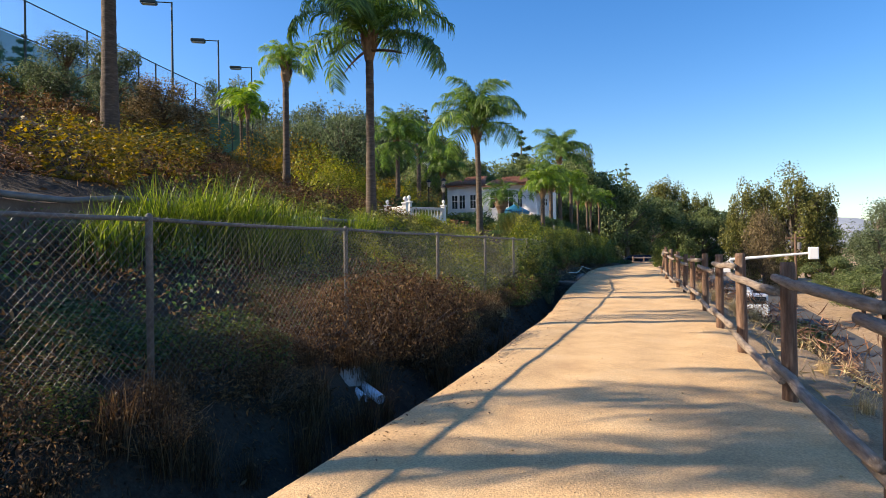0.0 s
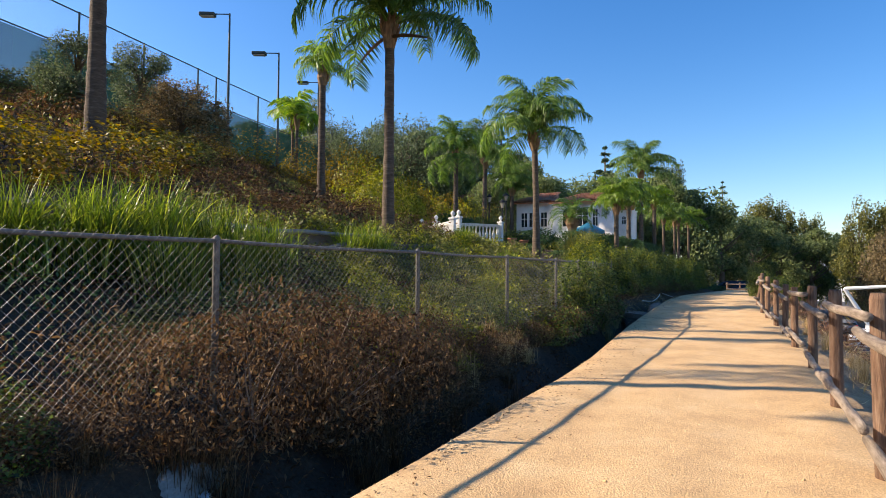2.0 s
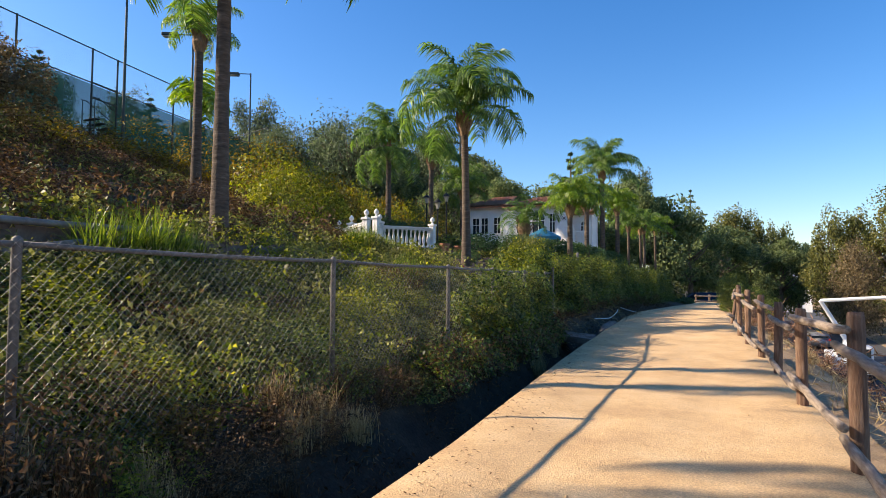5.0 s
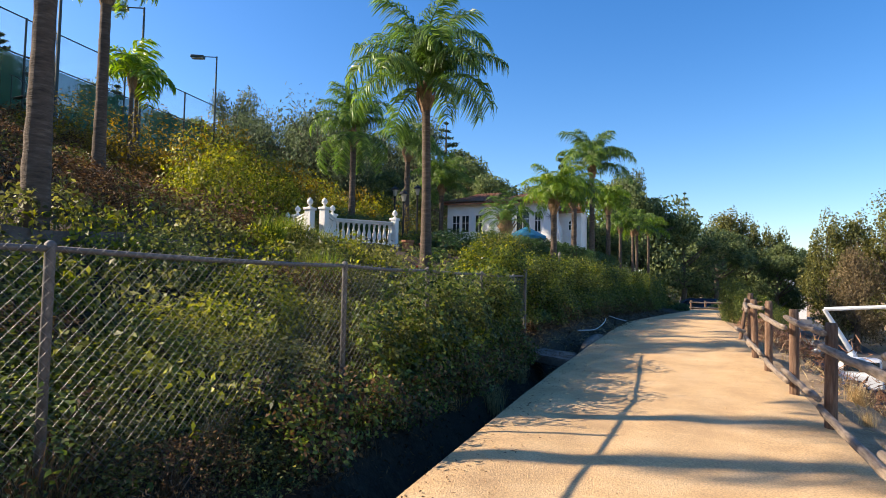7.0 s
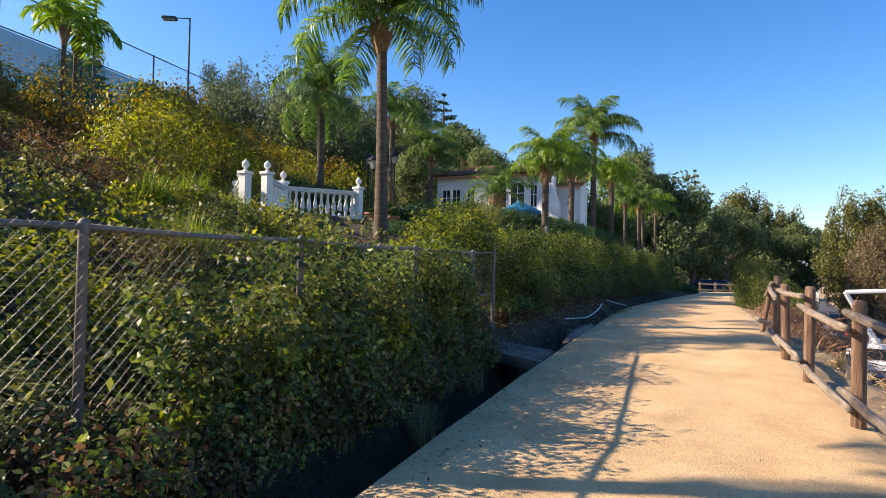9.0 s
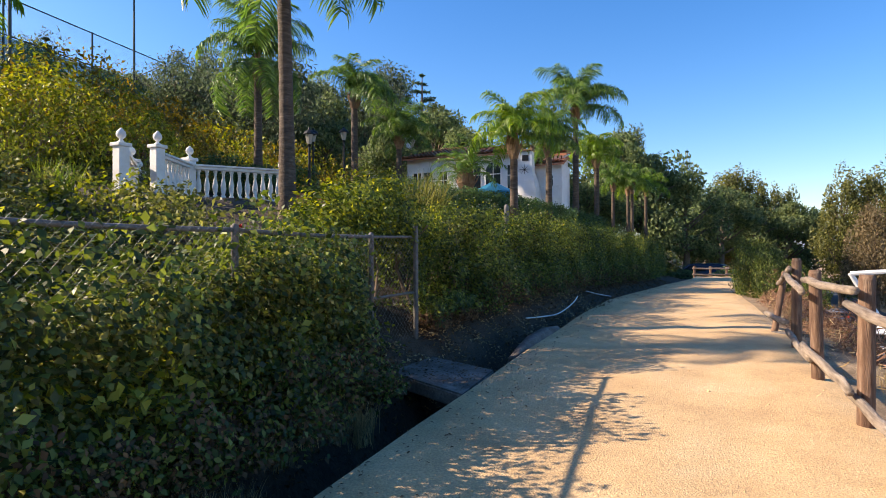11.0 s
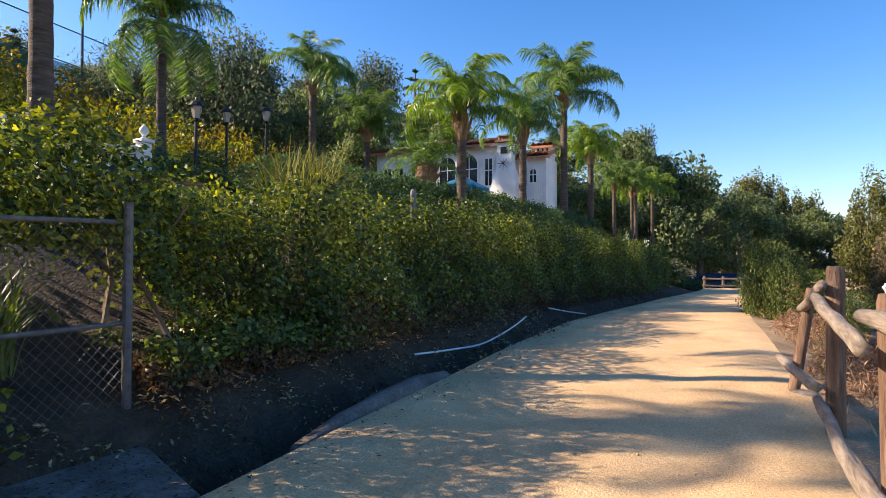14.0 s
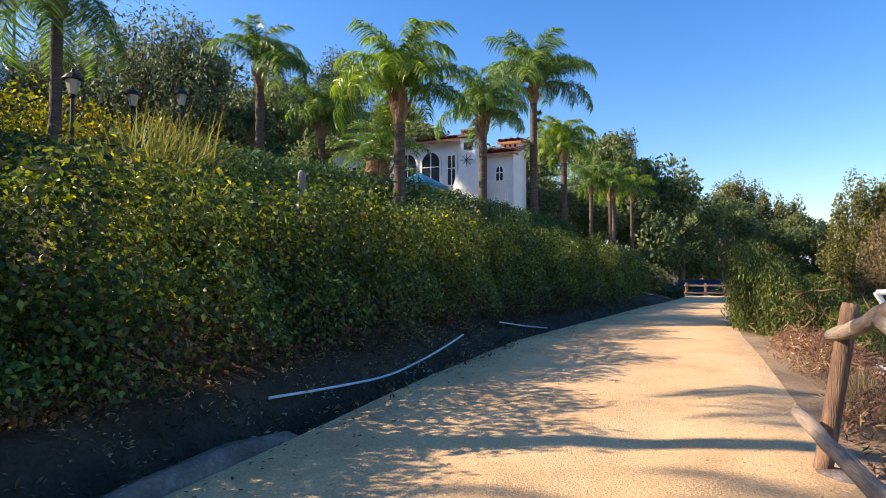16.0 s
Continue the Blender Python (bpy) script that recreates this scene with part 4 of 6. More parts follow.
undergrowth("ditch_litter", 16000, (0, 50), (-1.0, 0.1), -1, 0.06, L_BROWN, 8, "dead brown leaves and stalks along the ditch", 0.12, 0.3, -0.3, 1.5)
undergrowth("yard_cover", 16000, (24, 60), (0.8, 18), -1, 0.14, L_OLIVE, 9, "green ground cover in the garden", 0.3, 0.5, -0.6, clear=lambda x, y: (x < -9.6) & (y > 24) & (y < 32.5))
undergrowth("slope_brush", 36000, (-2, 56), (0.5, 4.8), 1, 0.26, L_RUST, 10, "leafless rust-brown brush on the street slope", 0.75, 0.06, -0.45, 1.0, -0.3)
undergrowth("slope_grass", 16000, (-2, 56), (0.12, 2.6), 1, 0.18, L_STRAW, 11, "dry straw grass beside the pole fence", 0.25, 0.07, -0.1, 1.0, -0.4)
# golden shrubs behind the balustrade
for x, y, s, h in ((-15.2, 25.5, 1.3, 1.5), (-16.5, 27, 1.5, 1.8), (-16.2, 29.5, 1.4, 1.7), (-18.4, 28.5, 1.6, 1.9), (-19.5, 31, 1.6, 1.9), (-17.2, 31.8, 1.4, 1.8), (-18.8, 34, 1.6, 1.9), (-16.3, 34, 1.1, 1.3), (-20.5, 26.5, 1.4, 1.3)):
    bush("gold_fine" if RB.random() < 0.62 else "yellow_fine", x, y, s * 1.1, s * 1.1, h * 1.35)
for x, y, s, h in ((-12.7, 33.0, 0.8, 0.9), (-13.4, 34.5, 0.8, 0.9), (-11.4, 33.6, 0.7, 0.7)):
    bush("gold", x, y, s, s, h)
for x, y, s, h in ((-9.6, 31.6, 1.0, 1.0), (-10.6, 31.0, 0.8, 0.7), (-8.4, 27.6, 0.6, 0.4), (-8.9, 29.0, 0.6, 0.4), (-8.0, 31.4, 0.8, 0.6), (-7.6, 29.0, 0.6, 0.45), (-6.4, 24.2, 0.5, 0.4), (-6.6, 22.2, 0.5, 0.4)):
    bush("dark" if RB.random() < 0.5 else "green", x, y, s, s, h)
for x, y, s, h in ((-6.7, 37.6, 0.9, 0.8), (-6.5, 39.5, 0.9, 0.8), (-6.3, 42, 1.0, 0.9), (-6.1, 44, 1.0, 0.9), (-6.5, 47, 1.2, 1.0), (-6.7, 50, 1.2, 1.0), (-6.4, 53, 1.2, 1.0)):
    bush("olive" if RB.random() < 0.5 else "dark", x, y, s, s * 1.3, h)
# the brush slope to the street
for i in range(46):
    y = RB.uniform(4, 58)
    xr = float(trail_right(y))
    sx = float(street_left(y))
    v = RB.uniform(0.9, max(1.3, (sx - xr) - 0.8))
    s = RB.uniform(0.4, 0.7)
    bush("rust" if RB.random() < 0.8 else "olive", xr + v, y, s, s * 1.3, s * 0.8)
for i in range(26):
    y = RB.uniform(1, 58)
    tuft("straw", float(trail_right(y)) + RB.uniform(0.25, 0.9), y, RB.uniform(0.2, 0.4))
for i in range(26):
    y = 27.5 + i * 0.55
    s = RB.uniform(0.38, 0.55)
    bush("rust", float(trail_right(y)) + RB.uniform(0.5, 1.0), y, s, s * 1.3, s)
# rounded green bush where the pole fence stops
for x, y, s, h in ((0.05, 37.2, 0.62, 1.75), (0.35, 38.0, 0.7, 1.7), (0.75, 36.6, 0.6, 1.15), (1.05, 37.1, 0.65, 1.15), (1.35, 36.0, 0.5, 0.8), (0.4, 36.6, 0.5, 1.35)):
    bush("round", x, y, s, s, h * 1.05, z=0.1, label="big rounded dark green bush beside the trail")



def hedge_stuff(name, y0, y1, xc, half, z_top, n, size, material, seed, label, base=None, waves=1.0, aspect=0.6):
    """Leaves all over a long clipped or tangled hedge."""
    rng = np.random.default_rng(seed)
    y = rng.uniform(y0, y1, n)
    u = rng.uniform(-1, 1, n)
    face = rng.random(n)
    c = np.interp(y, *xc)
    zt = np.interp(y, *z_top)
    zb = ground_z(c, y) - 0.05 if base is None else np.interp(y, *base)
    wob = waves * (0.13 * np.sin(y * 2.1) + 0.1 * np.sin(y * 5.3 + 2) + 0.06 * np.sin(y * 11))
    th = rng.uniform(-0.15, 1.0, n)
    ang = np.where(face < 0.62, rng.uniform(-0.25, 1.35, n), rng.uniform(1.35, 3.3, n))
    depth = 1 - 0.4 * rng.random(n) ** 2
    px = np.sign(np.cos(ang)) * np.abs(np.cos(ang)) ** 0.6 * half * depth
    pz = np.abs(np.sin(ang)) ** 0.5 * depth
    low = face < 0.42
    pz = np.where(low, rng.random(n) * 0.95, pz)
    px = np.where(low, half * (0.95 - 0.25 * rng.random(n)) + 0.12 * np.sin(y * 3.3 + pz * 6), px)
    z = zb + (zt + wob - zb) * pz + rng.normal(0, 0.05, n)
    x = c + px * (1 + 0.8 * wob) + rng.normal(0, 0.05, n)
    out = np.stack([np.where(low, 1.0, np.cos(ang)), np.zeros(n), np.where(low, 0.2, np.sin(ang))], 1)
    me = quads(name, leaves(np.stack([x, y, z], 1), size, aspect, 0.4, out, 0.3, rng), 4, material)
    return tagged(link(name, me, material), label, "hedge", kind="stuff")


HX = ([24, 26, 28, 31, 35, 40, 50, 60], [-5.1, -5.2, -5.25, -5.25, -5.4, -5.35, -5.05, -4.9])
HZ = ([24, 27, 30, 36, 44, 52, 60], [2.05, 2.2, 2.3, 2.3, 2.2, 2.0, 1.5])
hedge_stuff("vine_hedge", 26.3, 52, HX, 0.95, HZ, 88000, 0.066, L_HEDGE, 11, "dense dark green vine hedge with sunlit top")
# Yellow-green leaves scattered over the hedge paint in its sunlit highlights.
hedge_stuff("vine_hedge_sunlit_tips", 26.0, 52, HX, 1.0, ([24, 27, 30, 36, 44, 52], [2.1, 2.25, 2.32, 2.32, 2.25, 2.05]), 8500, 0.062, L_YELLOW, 12, "yellow-green shoots coloured as sunlight on the vine hedge")
hedge_stuff("clipped_hedge", 29.5, 52, ([31, 52], [-7.4, -7.5]), 0.35, ([29.5, 33, 38, 52], [3.2, 3.28, 3.45, 3.45]), 56000, 0.07, L_DARK, 13, "clipped dark green hedge below the house", waves=0.2)
hedge_stuff("clipped_hedge", 30.2, 33.5, ([30, 34], [-14.5, -13.0]), 0.5, ([30, 34], [4.2, 4.2]), 6500, 0.10, L_DARK, 14, "clipped dark green hedge behind the balustrade")
SKX = ([24, 26, 28, 31, 35, 40, 50], [-4.75, -4.7, -4.62, -4.6, -4.9, -4.95, -4.75])
hedge_stuff("vine_skirt", 26.8, 50, SKX, 0.66, ([24, 27, 32, 40, 50], [1.15, 1.3, 1.35, 1.25, 1.1]), 34000, 0.06, L_HEDGE, 31, "dark green vine trailing down to the ditch")
hedge_stuff("vine_skirt", 26.8, 46, SKX, 0.7, ([24, 27, 32, 46], [0.75, 0.8, 0.8, 0.7]), 13000, 0.05, L_BROWN, 32, "dead brown vine trailing down to the ditch")
LOWX = ([15, 18.6, 23, 24], [-3.25, -3.4, -3.85, -3.95])
hedge_stuff("gate_side_brush", 25.0, 27.2, SKX, 0.6, ([25, 26, 27.2], [0.7, 0.85, 1.1]), 5000, 0.06, L_HEDGE, 36, "dark green weeds beside the concrete slab")
hedge_stuff("gate_side_brush", 24.9, 27.2, SKX, 0.62, ([25, 27.2], [0.5, 0.6]), 4500, 0.05, L_BROWN, 37, "dry brown weeds beside the concrete slab")
hedge_stuff("fence_foot_brush", 15.0, 23.2, LOWX, 0.42, ([15, 18, 23], [0.45, 0.6, 0.5]), 12000, 0.055, L_HEDGE, 33, "dark green weeds at the foot of the wire fence")
hedge_stuff("fence_foot_brush", 15.0, 23.2, LOWX, 0.45, ([15, 18, 23], [0.5, 0.6, 0.55]), 9000, 0.05, L_BROWN, 34, "dry brown weeds at the foot of the wire fence")
# inner mass of the hedges: dark woody core
bm = bmesh.new()
for k in range(27):
    y = 25.2 + k
    c = float(np.interp(y, *HX))
    z0, z1 = gz(c, y) - 0.1, float(np.interp(y, *HZ)) - 0.22
    for j in range(5):
        a = RB.uniform(-0.4, 0.4)
        tube(bm, [(c + a, y + 0.2 * j, z0), (c + a + RB.normal(0, 0.15), y + 0.2 * j + RB.normal(0, 0.2), (z0 + z1) / 2), (c + a + RB.normal(0, 0.25), y + 0.2 * j + RB.normal(0, 0.3), z1)], [0.03, 0.022, 0.012], 5)
tagged(obj("hedge_stems", bm, M_TWIG), "woody brown stems inside the vine hedge", "stems", kind="stuff")
# vines heaped over the gate
for x, y, s, h, k in ((-5.0, 24.1, 0.55, 0.5, "green_fine"), (-5.2, 25.2, 0.6, 0.55, "green_fine"), (-5.2, 26.3, 0.6, 0.5, "green_fine")):
    bush(k, x, y, s, s, h, z=1.65, label="vine heaped over the wire gate")
for x, y, s, h in ((-4.6, 20.5, 0.55, 0.8), (-4.4, 21.6, 0.5, 0.8), (-4.3, 19.5, 0.5, 0.7), (-4.6, 22.4, 0.4, 0.6)):
    bush("green_fine", x, y, s, s * 1.2, h)

# vines and weeds over the last stretch of the wire fence
FX = ([16, 18.6, 24.3, 26], [-3.45, -3.6, -4.25, -4.6])
hedge_stuff("fence_vine", 17.2, 22.9, ([16, 18.6, 24.3], [-3.55, -3.7, -4.4]), 0.5, ([17, 18.5, 20, 22, 23], [0.9, 1.15, 1.35, 1.4, 1.6]), 20000, 0.06, L_OLIVE, 15, "olive-green vine tangled through the wire fence")
hedge_stuff("fence_vine", 17.5, 22.9, ([16, 18.6, 24.3], [-3.55, -3.7, -4.4]), 0.55, ([17, 18.5, 20, 22, 23], [0.9, 1.15, 1.4, 1.45, 1.65]), 13000, 0.065, L_HEDGE, 16, "dark green vine tangled through the wire fence")
hedge_stuff("fence_vine", 17, 21.5, ([16, 18.6, 24.3], [-3.6, -3.75, -4.4]), 0.55, ([17, 18.5, 20, 22], [0.7, 0.9, 0.9, 0.8]), 5000, 0.08, L_YELLOW, 17, "yellow-green weeds at the foot of the wire fence")
hedge_stuff("fence_vine", 16.8, 23.2, ([16, 18.6, 24.3], [-3.42, -3.52, -4.15]), 0.16, ([16.8, 19, 23.2], [1.5, 1.72, 1.8]), 6500, 0.07, L_HEDGE, 35, "dark green vine climbing over the wire fence")
hedge_stuff("gate_vine", 22.7, 26.6, ([22, 27], [-4.75, -5.15]), 0.5, ([22.6, 23.4, 24.2, 25.2, 26.2, 27], [1.75, 2.15, 2.4, 2.3, 2.0, 1.95]), 13000, 0.062, L_HEDGE, 18, "dark green vine heaped over the wire gate", base=([23, 23.8, 24.8, 25.6, 26.6], [1.2, 1.5, 1.5, 0.9, 0.2]))
# Paler leaves again, coloured for sun on the vine above the gate.
hedge_stuff("gate_vine", 22.7, 26.6, ([22, 27], [-4.75, -5.15]), 0.55, ([22.6, 23.4, 24.2, 25.2, 26.2, 27], [1.85, 2.25, 2.5, 2.4, 2.1, 2.05]), 4500, 0.06, L_YELLOW, 19, "yellow-green shoots coloured as sunlight over the wire gate", base=([22, 25.4], [1.4, 1.4]))
hedge_stuff("dead_vine", 26.3, 46, HX, 0.98, ([24, 46], [0.9, 0.8]), 9000, 0.065, L_BROWN, 23, "dead brown vine leaves low in the hedge")
undergrowth("leaf_drift", 4500, (23.5, 34), (-0.7, 0.3), -1, 0.05, L_STRAW, 24, "dry pale leaves drifted below the hedge", 0.12, 0.4, 0.0, 1.6, 1.2)
for x, y, s, h in ((-17.0, 37.2, 1.5, 2.5), (-18.6, 38.4, 1.7, 2.8), (-16.0, 38.8, 1.2, 1.7), (-19.4, 36.4, 1.6, 2.7), (-20.6, 39.5, 1.8, 2.8), (-15.2, 36.4, 1.0, 1.2)):
    bush("gold_fine" if RB.random() < 0.55 else "yellow_fine", x, y, s, s, h, label="tall shrub turning gold and yellow beside the garden")
for x, y, s, h in ((-14.0, 36.0, 1.0, 1.0), (-12.6, 35.0, 0.7, 0.7), (-11.0, 34.0, 0.9, 0.9), (-9.6, 33.6, 0.8, 0.8)):
    bush("dark", x, y, s, s, h)

# ---------- trees ----------


def broad_tree(name, height, width, n, size, leaf, seed, trunk_h=0.35, aspect=0.5, droop=0.0, clumps=26, tall=0.5):
    """Trunk with limbs, and a crown of leafy clumps with gaps; returns the two meshes."""
    rng = np.random.default_rng(seed)
    bm = bmesh.new()
    r0 = height * 0.026 + 0.05
    th = height * trunk_h
    tube(bm, [(0, 0, -0.4), (0.05, 0, th * 0.4), (rng.normal(0, 0.1), rng.normal(0, 0.1), th), (rng.normal(0, 0.3), rng.normal(0, 0.3), height * 0.75)], [r0 * 1.3, r0, r0 * 0.8, r0 * 0.2], 9, 0.1)
    V = []
    for c in range(clumps):
        a = rng.uniform(0, 2 * math.pi)
        f = rng.uniform(0, 1)
        zz = th * 0.75 + (height - th * 0.75) * f
        rr = width * 0.5 * math.sqrt(max(0.05, 1 - ((f - 0.4) / 0.65) ** 2)) * rng.uniform(0.35, 0.95)
        p = np.array([rr * math.cos(a), rr * math.sin(a), zz * 0.93])
        k = rng.uniform(0.6, 1.2)
        rad = np.array([width * 0.19, width * 0.19, width * 0.19 * tall * 1.6]) * k
        base = np.array([0, 0, max(th * 0.8, zz * 0.6)])
        tube(bm, [base, base * 0.45 + p * 0.55 + (0, 0, 0.1 * height * rng.uniform(-0.3, 0.5)), p], [r0 * 0.4, r0 * 0.22, r0 * 0.06], 5)
        m = n // clumps
        q, d = lump(m, rad, rng, 0.35, 6, -0.8)
        if droop:
            q[:, 2] -= np.abs(rng.normal(0, droop, m)) * height * 0.08
        V.append(leaves(q + p, size, aspect, 0.3, d * 0.7, droop * 2, rng))
    tm = bpy.data.meshes.new("trunk")
    bm.to_mesh(tm)
    bm.free()
    tm.materials.append(M_BARK)
    smooth(tm)
    return tm, quads("crown", np.concatenate(V), 4, leaf)


def conifer_tree(name, height, width, n, size, leaf, seed, gaps=0.25):
    rng = np.random.default_rng(seed)
    bm = bmesh.new()
    r0 = height * 0.018 + 0.05
    tube(bm, [(0, 0, -0.4), (0, 0, height * 0.5), (0, 0, height)], [r0 * 1.3, r0 * 0.75, 0.02], 8, 0.08)
    tiers = 18
    V = []
    for i in range(tiers):
        f = i / (tiers - 1)
        z = height * (0.12 + 0.86 * f)
        R = width * 0.5 * (1 - f) ** 0.75 + 0.12
        for b in range(6):
            if rng.random() < gaps:
                continue
            a = rng.uniform(0, 2 * math.pi)
            L = R * rng.uniform(0.65, 1.15)
            e = np.array([L * math.cos(a), L * math.sin(a), z + L * rng.uniform(-0.1, 0.3)])
            s0 = np.array([0, 0, z])
            tube(bm, [s0, (s0 + e) / 2 + (0, 0, 0.04 * L), e], [r0 * 0.25 * (1 - f) + 0.01, 0.02, 0.008], 4)
            m = max(8, int(n / (tiers * 5) * (0.3 + 1.2 * (1 - f))))
            t = rng.uniform(0.2, 1.05, m)[:, None]
            q = s0 + (e - s0) * t + rng.normal(0, 1, (m, 3)) * np.array([0.13, 0.13, 0.07]) * (L * 0.75 + 0.25)
            V.append(leaves(q, size, 0.35, 0.5, None, 0.2, rng))
    tm = bpy.data.meshes.new("trunk")
    bm.to_mesh(tm)
    bm.free()
    tm.materials.append(M_BARK)
    return tm, quads("crown", np.concatenate(V), 4, leaf)


KINDS = {
    "oak": [broad_tree("oak", 10, 10, 11000, 0.34, L_OAK, 200 + i) for i in range(2)],
    "pine": [conifer_tree("pine", 14, 6.5, 9000, 0.45, L_CONIFER, 210 + i) for i in range(2)],
    "sparse": [conifer_tree("sparse", 14, 6, 8000, 0.32, L_CONIFER, 220, 0.45)],
    "gum": [broad_tree("gum", 12, 7, 10000, 0.3, L_PEPPER, 230 + i, 0.4, 0.35, 0.6, 30, 0.8) for i in range(2)],
    "pepper": [broad_tree("pepper", 10, 10, 20000, 0.29, L_PEPPER, 240, 0.3, 0.35, 1.2, 70, 0.9)],
    "tan": [broad_tree("tan", 9, 7.5, 10000, 0.28, leaf_mat("tan_brown_leaves", (0.05, 0.04, 0.02), (0.12, 0.09, 0.045), (0.20, 0.15, 0.08), 0.7, 0.25), 250, 0.25, 0.4, 0.3, 34, 0.9)],
    "tall": [broad_tree("tall", 14, 7, 11000, 0.34, L_OLIVE, 260 + i, 0.22, 0.5, 0.1, 40, 1.0) for i in range(2)]}
TLABEL = {"oak": ("broad dark green evergreen oak tree", "oak tree"), "pine": ("tall dark green conifer against the sky", "conifer"), "sparse": ("thin open-branched conifer against the sky", "conifer"), "gum": ("grey-green gum tree with airy crown", "tree"),
          "pepper": ("weeping grey-green pepper tree behind the garden", "pepper tree"), "tan": ("tree with tan-brown drying leaves", "tree"), "tall": ("tall sunlit green tree beyond the street", "tree")}
tree_count = 0


def tree(kind, x, y, top, wide, z=None):
    global tree_count
    tree_count += 1
    me = KINDS[kind][tree_count % len(KINDS[kind])]
    h0 = max(v.co.z for v in me[1].vertices) if (kind, tree_count % len(KINDS[kind])) not in HEIGHTS else HEIGHTS[(kind, tree_count % len(KINDS[kind]))]
    HEIGHTS[(kind, tree_count % len(KINDS[kind]))] = h0
    w0 = {"oak": 10, "pine": 6.5, "sparse": 6, "gum": 7, "pepper": 10, "tan": 7.5, "tall": 7}[kind]
    z = gz(x, y) if z is None else z
    t = empty("tree", (x, y, z))
    s, w = (top - z) / h0, wide / w0
    for nm, m in (("trunk", me[0]), ("crown", me[1])):
        ob = link(nm, m, None, t)
        ob.matrix_basis = Matrix.Diagonal((w, w, s, 1)) @ Matrix.Rotation(tree_count * 2.1, 4, "Z")
    return tagged(t, TLABEL[kind][0], TLABEL[kind][1], group="trees " + kind)


HEIGHTS = {}
# dark wood at the end of the trail
for k, x, y, top, w in (("oak", -17, 84, 11.5, 11), ("oak", -12.5, 82, 11.8, 10), ("oak", -9.0, 86, 8.6, 9), ("oak", -6.0, 92, 7.4, 9), ("oak", -22, 80, 12, 11), ("oak", -15, 70, 7.5, 8), ("oak", -19, 66, 8.5, 8),
                        ("oak", -3.5, 104, 7.6, 9), ("oak", -9.5, 112, 9.5, 10), ("oak", 0.5, 108, 7.0, 9), ("sparse", -12.8, 120, 14.5, 6.0), ("gum", -17.5, 100, 15.3, 7), ("pine", -26, 95, 17, 8), ("oak", -28, 76, 12.5, 11),
                        ("tall", -5.6, 112, 11.6, 6), ("tall", -3.0, 113, 11.0, 6), ("tall", 0.0, 116, 9.7, 4.5), ("tall", -7.5, 116, 10.6, 6), ("oak", 3.0, 118, 6.5, 8),
                        ("tall", 6.0, 101, 12.0, 5.5), ("tall", 9.3, 103, 11.8, 6.5), ("tall", 12.8, 101, 14.0, 7.5), ("tall", 16.0, 103, 11.0, 6), ("pine", 16.2, 104, 9.0, 5), ("tan", 8.0, 90, 7.4, 6.6), ("gum", 17, 70, 3.2, 6), ("gum", 22.5, 98, 8.0, 8),
                        ("oak", 13.5, 62, -0.4, 5), ("oak", 16, 55, -0.6, 5), ("gum", 20, 52, 1.5, 5), ("oak", 14, 80, 0.2, 6), ("gum", 10.5, 120, 7, 8), ("oak", 20, 125, 6, 9), ("oak", 27, 110, 6, 9)):
    top, w = (1.4 + (top - 1.4) * 1.22, w * 1.15) if x < 4 and y > 75 else (top, w)
    x += 0.037 * y
    tree(k, x, y, top, w)
# wood on the hill to the left
for k, x, y, top, w in (("gum", -45, 60, 19.5, 8), ("gum", -39, 61, 19.0, 8), ("gum", -34, 60, 17.5, 7), ("gum", -30, 62, 16.8, 7), ("gum", -27, 61, 17.8, 7), ("oak", -24.5, 63, 14.5, 8), ("oak", -31, 56, 14.5, 8), ("oak", -36, 55, 15.2, 8), ("oak", -22, 60, 12.5, 8),
                        ("gum", -60, 70, 27, 9), ("oak", -50, 62, 18.5, 9), ("sparse", -28.5, 70, 19, 8), ("gum", -33, 72, 18.5, 8), ("oak", -41, 70, 19.5, 10), ("oak", -19, 58, 10.5, 7), ("oak", -21.5, 54, 10, 6),
                        ("pepper", -25.5, 44.5, 14.3, 9.5), ("pepper", -30.5, 43, 13.5, 7), ("oak", -22, 46, 9.4, 5),
                        ("pine", -60, 36, 23, 7), ("pine", -55, 38, 20.5, 6), ("pine", -64, 44, 25, 7), ("pine", -52, 48, 19.5, 6), ("oak", -58, 40, 18, 9), ("oak", -50, 44, 16.5, 8), ("oak", -46, 52, 16.5, 8), ("gum", -49, 36, 18.5, 6), ("oak", -54, 30, 17, 9), ("oak", -62, 26, 19.5, 11), ("gum", -56, 34, 21, 7),
                        ("gum", -66, 56, 25, 9), ("oak", -58, 58, 20, 10), ("oak", -66, 20, 19, 11), ("pine", -58, 22, 21, 6)):
    tree(k, x, y, top, w)
# scrubby trees beside the court fence
for k, x, y, top, w in (("gum", -17.5, 13.5, 8.6, 2.4), ("gum", -19.5, 17.0, 9.6, 2.8), ("tan", -16, 16, 7.8, 3.0)):
    tree(k, x, y, top, w)
# small unseen trees added on the bank to shade the start of the walk
for k, x, y, top, w in (("gum", -8.6, 1.6, 5.0, 2.8), ("oak", -8.2, -2.6, 5.6, 4.2)):
    tree(k, x, y, top, w)
# low wood beyond the end of the trail
for i in range(16):
    bush("dark", RB.uniform(-9, 2), RB.uniform(66, 84), 1.6, 1.8, 1.3)
bush("olive", -5.6, 55.5, 1.7, 2.0, 1.9)
bush("yellow", -6.0, 54.0, 1.2, 1.4, 1.6)

# ---------- the white house ----------
HOUSE = (-13.6, 46.5)


